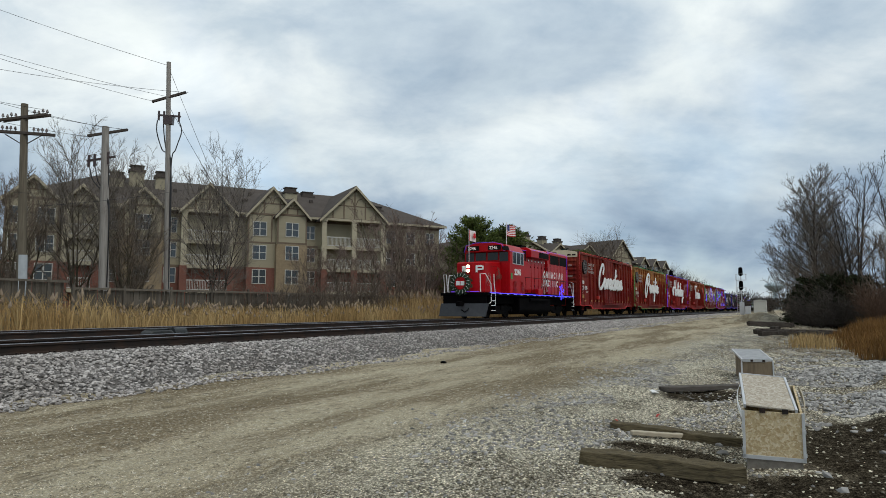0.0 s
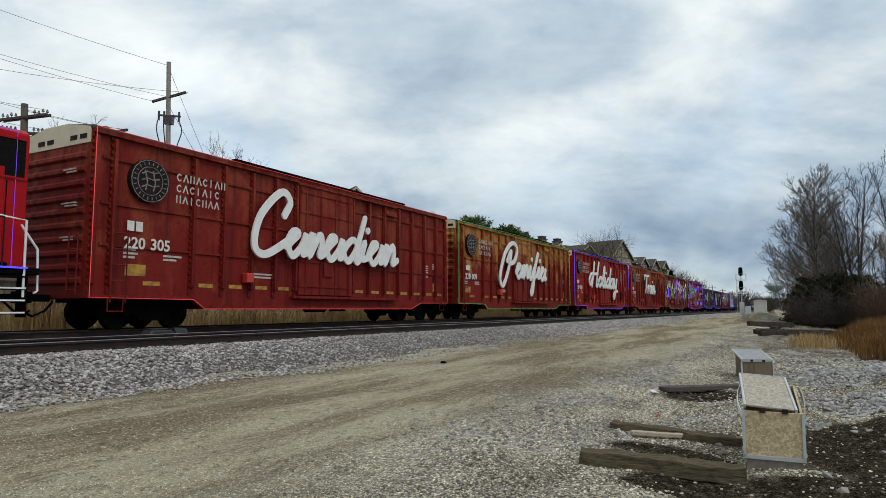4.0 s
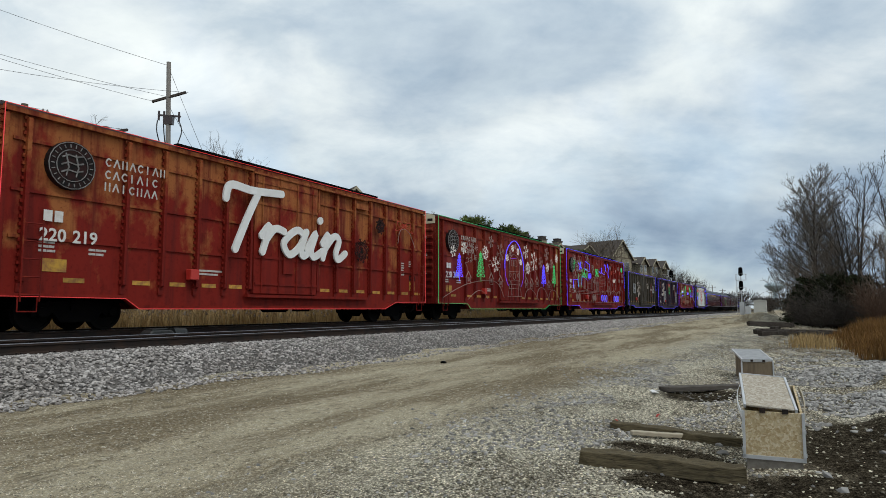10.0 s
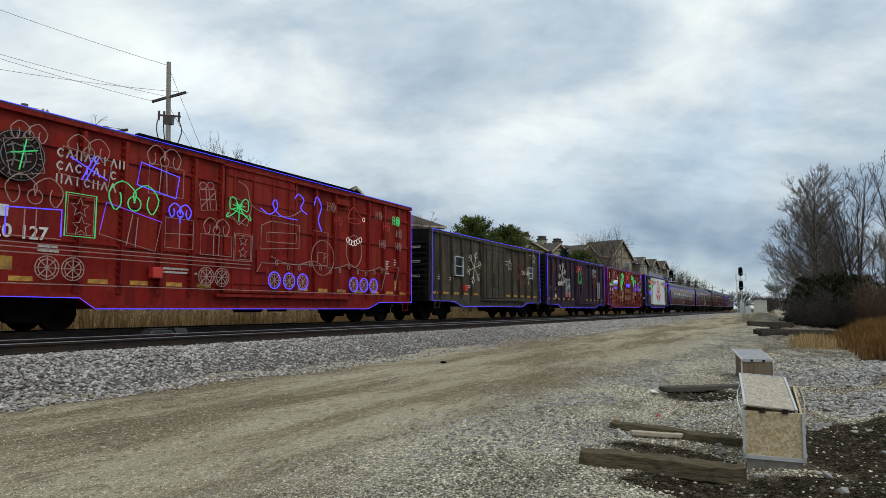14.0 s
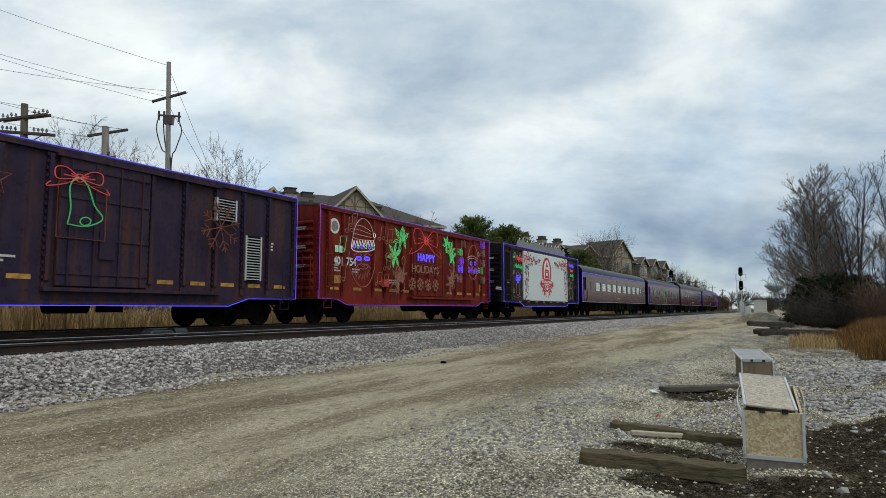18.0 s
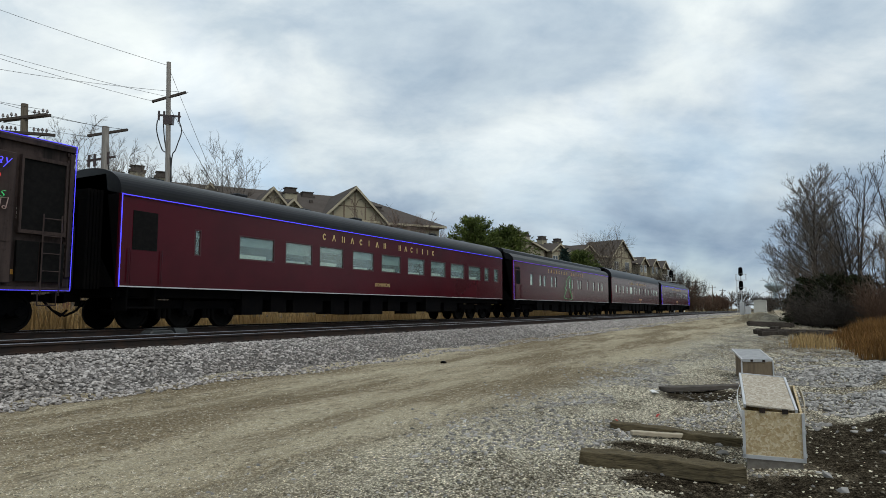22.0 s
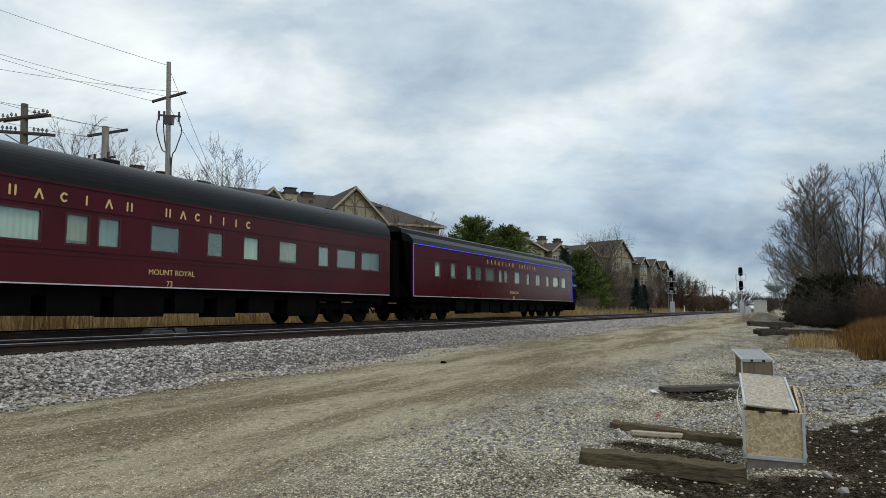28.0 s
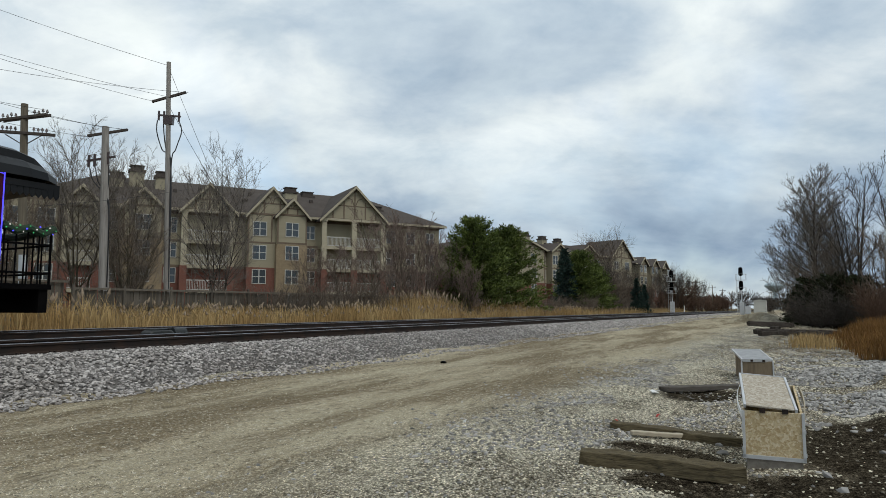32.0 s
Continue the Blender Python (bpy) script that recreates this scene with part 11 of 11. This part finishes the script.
def make_yard():
    z0 = yard_height(6.9, 0.3)
    b = battery_box(pose(6.86, 0.50, z0 - 0.02, 0, 0, -86), 0.50, 0.95, 0.545, 0.73, "pale strand-board equipment box with a sloping lid, on gravel", 2, 0.115, False, 4)
    # white side boards sprung loose
    for s, bend in ((-0.02, -0.035), (0.515, 0.03)):
        g = Geo()
        n = 8
        for i in range(n + 1):
            u = i / n
            off = bend * math.sin(u * math.pi * (0.8 if s > 0 else 1.0))
            y, z = 0.06 + 0.86 * u, 0.52 + 0.17 * u
            for q in (0, 0.008):
                g.v += [(s + off + q, y, z - 0.045), (s + off + q, y, z + 0.012)]
        for i in range(n):
            a = 4 * i
            g.f += [(a, a + 4, a + 5, a + 1), (a + 2, a + 3, a + 7, a + 6), (a + 1, a + 5, a + 7, a + 3), (a, a + 2, a + 6, a + 4)]
        g.f += [(0, 1, 3, 2), (4 * n, 4 * n + 2, 4 * n + 3, 4 * n + 1)]
        part("loose_edge", g, M["white"] if s < 0 else M["paleplank"], b, "board edge sprung loose")
    z1 = yard_height(14.2, 0.9)
    battery_box(pose(14.15, 1.02, z1 - 0.02, 0, 0, -80), 0.56, 1.15, 0.45, 0.57, "grey weathered wooden equipment box with metal-edged lid", 3, 0.06, True)
    lab = "weathered dark railway tie half sunk in gravel"
    rough_beam("wooden_tie", (6.16, 1.86), (6.24, 0.45), 0.22, 0.15, M["oldtie"], lab, 0.03, "loose ties", 1)
    rough_beam("wooden_tie", (7.86, 2.02), (8.02, 0.62), 0.20, 0.12, M["oldtie"], lab, 0.05, "loose ties", 2)
    rough_beam("grey_plank", (11.55, 2.05), (13.1, 0.92), 0.22, 0.08, M["plankdark"], "grey weathered plank lying on the gravel", 0.0, "", 3)
    rough_beam("wooden_plank", (7.50, 1.69), (7.80, 1.21), 0.085, 0.05, M["paleplank"], "short pale plank lying against a tie", -0.02, "", 4)
    # scraps
    rnd = random.Random(6)
    for x, y, s, mm, lb in ((11.2, 2.12, 0.16, "white_scrap", "crumpled white plastic scrap on gravel"), (12.7, 1.12, 0.12, "white_scrap", "white scrap beside the plank"), (9.35, 1.75, 0.05, "redbox", "small red scrap on gravel"), (8.05, 2.0, 0.045, "redbox", "small red scrap on gravel"), (7.05, 3.55, 0.04, "white_scrap", "small white scrap on dirt")):
        g = Geo()
        for i in range(3):
            m = Matrix.Translation((s * 0.5 * (i - 1), s * 0.15 * (i % 2), 0.02 + 0.012 * i)) @ pose(0, 0, 0, rnd.uniform(-25, 25), rnd.uniform(-20, 20), rnd.uniform(0, 90))
            g.obox(m, s * 0.8, s * 0.45, 0.008)
        solid("scrap", g, M[mm], lb, "scrap", pose(x, y, yard_height(x, y)), "scraps")
    # black stone in the road
    bm = bmesh.new()
    bmesh.ops.create_icosphere(bm, subdivisions=2, radius=0.075)
    for v in bm.verts:
        v.co *= 1 + 0.3 * noise.noise(v.co * 14)
        v.co.z *= 0.6
    me = bpy.data.meshes.new("dark_stone")
    bm.to_mesh(me)
    bm.free()
    me.materials.append(M["black"])
    o = new("dark_stone", me)
    o.matrix_world = pose(13.4, 7.3, yard_height(13.4, 7.3) + 0.02)
    tagged(o, "single black stone lying on the dirt road", "stone")
    # pile of old ties far up the yard
    spots = [((38.6, 2.0), (39.3, -0.3), 0.0), ((40.2, 2.1), (40.4, -0.4), 0.0), ((39.3, -0.3), (39.6, -1.2), 0.0), ((40.2, -0.5), (40.6, -1.5), 0.05), ((38.4, 2.35), (40.5, 0.3), 0.42), ((38.2, 1.2), (40.6, 1.0), 0.22), ((36.4, 1.75), (38.4, 0.55), 0.02), ((36.8, 1.95), (38.9, 0.75), 0.10), ((41.5, -0.9), (43.0, -1.9), 0.0), ((37.6, 0.1), (38.4, -0.2), 0.0)]
    for i, (a, b_, dz) in enumerate(spots):
        rough_beam("wooden_tie", a, b_, 0.26, 0.24, M["tie"], "black old railway tie in a tumbled pile", -dz, "pile of old ties", 20 + i, rnd.uniform(-6, 6))
    # switch machine between the tracks
    sm = thing("switch_machine", "dark grey switch machine on long ties between the tracks", "switch machine", pose(10.75, 13.9, RAIL - 0.2))
    part("housing", Geo().prism_y([(-0.36, 0.0), (0.36, 0.0), (0.36, 0.14), (0.26, 0.22), (-0.28, 0.22), (-0.36, 0.15)], -0.2, 0.2), M["machine"], sm, bevel=0.03)
    part("motor_cover", Geo().cyl((0.42, 0, 0.12), (0.80, 0, 0.12), 0.15, 0.13, n=14), M["machine"], sm)
    part("cover", Geo().box(-0.25, -0.15, 0.221, 0.2, 0.15, 0.26), M["machine"], sm, bevel=0.02)
    rg = Geo().cyl((-0.35, -0.25, 0.1), (-0.9, -1.75, 0.12), 0.03, n=6).cyl((-0.15, -0.25, 0.08), (-0.75, -1.75, 0.1), 0.025, n=6)
    part("throw_rod", rg, M["galv"], sm, "bright throw rods")
    part("base_timber", Geo().box(-1.0, -1.2, -0.18, -0.75, 0.5, 0.0).box(0.35, -1.2, -0.18, 0.6, 0.5, 0.0), M["tie"], sm)
    g = Geo()
    n = 12
    for i in range(n + 1):
        x = 6.5 + 4.2 * i / n
        g.v += [(x, SIDING_Y + 0.7175 + 0.05 + 0.012 * i / n - 0.012, RAIL - 0.16), (x, SIDING_Y + 0.7175 + 0.10 + 0.004 * i, RAIL - 0.16), (x, SIDING_Y + 0.7175 + 0.09 + 0.004 * i, RAIL - 0.006), (x, SIDING_Y + 0.7175 + 0.055, RAIL - 0.006)]
    for i in range(n):
        for j in range(4):
            g.f.append((4 * i + j, 4 * i + (j + 1) % 4, 4 * i + 4 + (j + 1) % 4, 4 * i + 4 + j))
    g.f += [(3, 2, 1, 0), (4 * n, 4 * n + 1, 4 * n + 2, 4 * n + 3)]
    solid("switch_point", g, M["galv"], "bright tapered switch point rail beside the siding rail", "rail")


def signal(at, top, label, flip=1, ladder=True):
    s = thing("railway_signal", label, "signal", at)
    part("mast", Geo().cyl((0, 0, 1.6), (0, 0, top - 0.4), 0.08, n=10), M["galv"], s)
    part("base_case", Geo().box(-0.32, -0.35, 0, 0.32, 0.35, 2.0), M["galv"], s, "silver relay case", bevel=0.03)
    for z, h in ((top - 0.75, 1.45), (top - 3.0, 1.5)):
        hd = part("signal_head", Geo().prism_x([(0.34 * math.cos(k * 0.524), z + 0.4 + (h / 2 - 0.34) * (1 if math.sin(k * 0.524) > 0.01 else -1) + 0.34 * math.sin(k * 0.524)) for k in range(12)], -0.26, -0.20), M["black"], s, "black signal head with hooded lamps")
        hg = Geo()
        for q in (-0.38, 0.0, 0.38):
            hg.cyl((-0.5, 0, z + 0.4 + q), (-0.26, 0, z + 0.4 + q), 0.15, 0.15, n=10)
        part("lamp_hood", hg, M["black"], hd)
    pg = Geo()
    for z in (top - 1.75, top - 3.9):
        pg.box(-0.7, -0.75, z, 0.7, 0.75, z + 0.05)
        for a, b in ((-0.7, -0.75), (0.7, -0.75), (-0.7, 0.75), (0.7, 0.75)):
            pg.cyl((a, b, z), (a, b, z + 1.0), 0.022, n=5)
        pg.tube([(-0.7, -0.75, z + 1.0), (0.7, -0.75, z + 1.0), (0.7, 0.75, z + 1.0), (-0.7, 0.75, z + 1.0)], 0.022, 5, True)
    part("platform", pg, M["galv"], s)
    lg = Geo()
    y = 0.5 * flip
    for q in (-0.2, 0.2):
        lg.cyl((0.3, y + q, 0.3), (0.3, y + q, top - 1.0), 0.025, n=5)
    for i in range(int((top - 1.4) / 0.32)):
        lg.cyl((0.3, y - 0.2, 0.5 + 0.32 * i), (0.3, y + 0.2, 0.5 + 0.32 * i), 0.02, n=4)
    part("ladder", lg, M["galv"], s)
    return s


def make_far_things():
    signal(pose(115.3, 7.9, 0.58), 7.3, "silver two-headed railway signal beside the siding")
    signal(pose(123.6, 20.0, 0.80), 7.4, "silver two-headed railway signal beyond the main line", 1)
    c = thing("signal_cabin", "pale grey-green steel signal cabin beside the track", "cabin", pose(115.8, 5.2, 0.55))
    part("walls", Geo().box(-1.2, -0.85, 0.1, 1.2, 0.95, 2.25), M["cabin"], c, bevel=0.02)
    part("roof", Geo().prism_x([(-1.0, 2.25), (1.1, 2.25), (0.05, 2.42)], -1.3, 1.3), M["cabin"], c)
    part("door", Geo().box(-1.225, -0.3, 0.2, -1.203, 0.5, 2.05), M["cabin"], c, bevel=0.008)
    part("vent", Geo().cyl((0.5, -0.3, 2.3), (0.5, -0.3, 2.75), 0.1, n=8), M["black"], c)
    part("plinth", Geo().box(-1.15, -0.8, -0.1, 1.15, 0.9, 0.1), M["grey"], c)
    c = thing("relay_case", "small silver relay case beside the signal", "cabinet", pose(114.5, 7.0, 0.58))
    part("case", Geo().box(-0.35, -0.4, 0.1, 0.35, 0.4, 1.35), M["galv"], c, bevel=0.02)
    part("door", Geo().box(-0.37, -0.32, 0.2, -0.352, 0.32, 1.25), M["galv"], c)
    # white marker post beyond the main line
    solid("marker_post", Geo().box(-0.06, -0.06, 0, 0.06, 0.06, 1.6), M["white"], "white marker post in dry grass", "post", pose(135.0, 19.6, 0.55), bevel=0.01)
    # water tower on the skyline
    w = thing("water_tower", "pale blue-grey water tower on the skyline", "water tower", pose(786, 20.5, 0))
    g = Geo()
    prof = [(0.1, 31.5), (4.5, 31.0), (8.5, 29.4), (10.6, 26.8), (10.4, 25.6), (6.5, 22.0), (2.2, 19.5)]
    n = 28
    for r, z in prof:
        g.v += [(r * math.cos(6.2832 * i / n), r * math.sin(6.2832 * i / n), z) for i in range(n)]
    for k in range(len(prof) - 1):
        g.f += [(k * n + i, k * n + (i + 1) % n, (k + 1) * n + (i + 1) % n, (k + 1) * n + i) for i in range(n)]
    part("tank", g, M["tower"], w, smooth=True)
    part("stem", Geo().cyl((0, 0, 0), (0, 0, 19.7), 2.2, n=16), M["tower"], w)
    # wood poles down the line
    for x, y, h in ((190, 16.5 + 8, 9.5), (235, 25, 9.5), (280, 26, 9.5), (330, 27, 9.5)):
        p = utility_pole("utility_pole", (x, y, 0.6), (x, y, h), 0.16, 0.11, M["darkpole"], "distant dark wooden pole with a crossarm")
        part("crossarm", Geo().box(-0.06, -1.2, h - 1.4, 0.06, 1.2, h - 1.26), M["arm"], p)


M["paleplank"] = material("pale_plank", (0.42, 0.37, 0.28), 0.9, second=(0.33, 0.28, 0.21), scale=3, amount=0.6, bump=0.3, bump_scale=20, stretch=(1, 6, 6), spec=0.1)
M["brownwood"] = material("brown_weathered_wood", (0.20, 0.155, 0.105), 0.9, second=(0.12, 0.092, 0.064), scale=3, amount=0.7, bump=0.4, bump_scale=20, stretch=(5, 5, 0.6), spec=0.1)
M["lid"] = material("grey_lid_sheet", (0.30, 0.305, 0.31), 0.6, second=(0.19, 0.19, 0.19), scale=5, amount=0.7, bump=0.2, bump_scale=25)
M["machine"] = material("machine_grey", (0.018, 0.021, 0.021), 0.6, 0.2, second=(0.05, 0.048, 0.043), scale=6, amount=0.5)
make_yard()
make_far_things()


# ---------------------------------------------------------------- what moves
def motions():
    for car, passing in MOVERS:
        x = SPEED * passing - 8.19
        walk(car, [(t, pose(x - SPEED * t, TRAIN_Y, RAIL)) for t in range(0, 33, 4)])
    # all wheelsets have one diameter and turn alike
    turn = math.degrees(SPEED / 0.46)
    first = WHEELSETS[0]
    walk(first, [(k / 15, pose(0, 0, 0, 0, -turn * k / 15, 0)) for k in range(481)])
    for w in WHEELSETS[1:]:
        w.rotation_mode = "QUATERNION"
        w.animation_data_create()
        w.animation_data.action = first.animation_data.action
        w.animation_data.action_slot = first.animation_data.action_slot


motions()
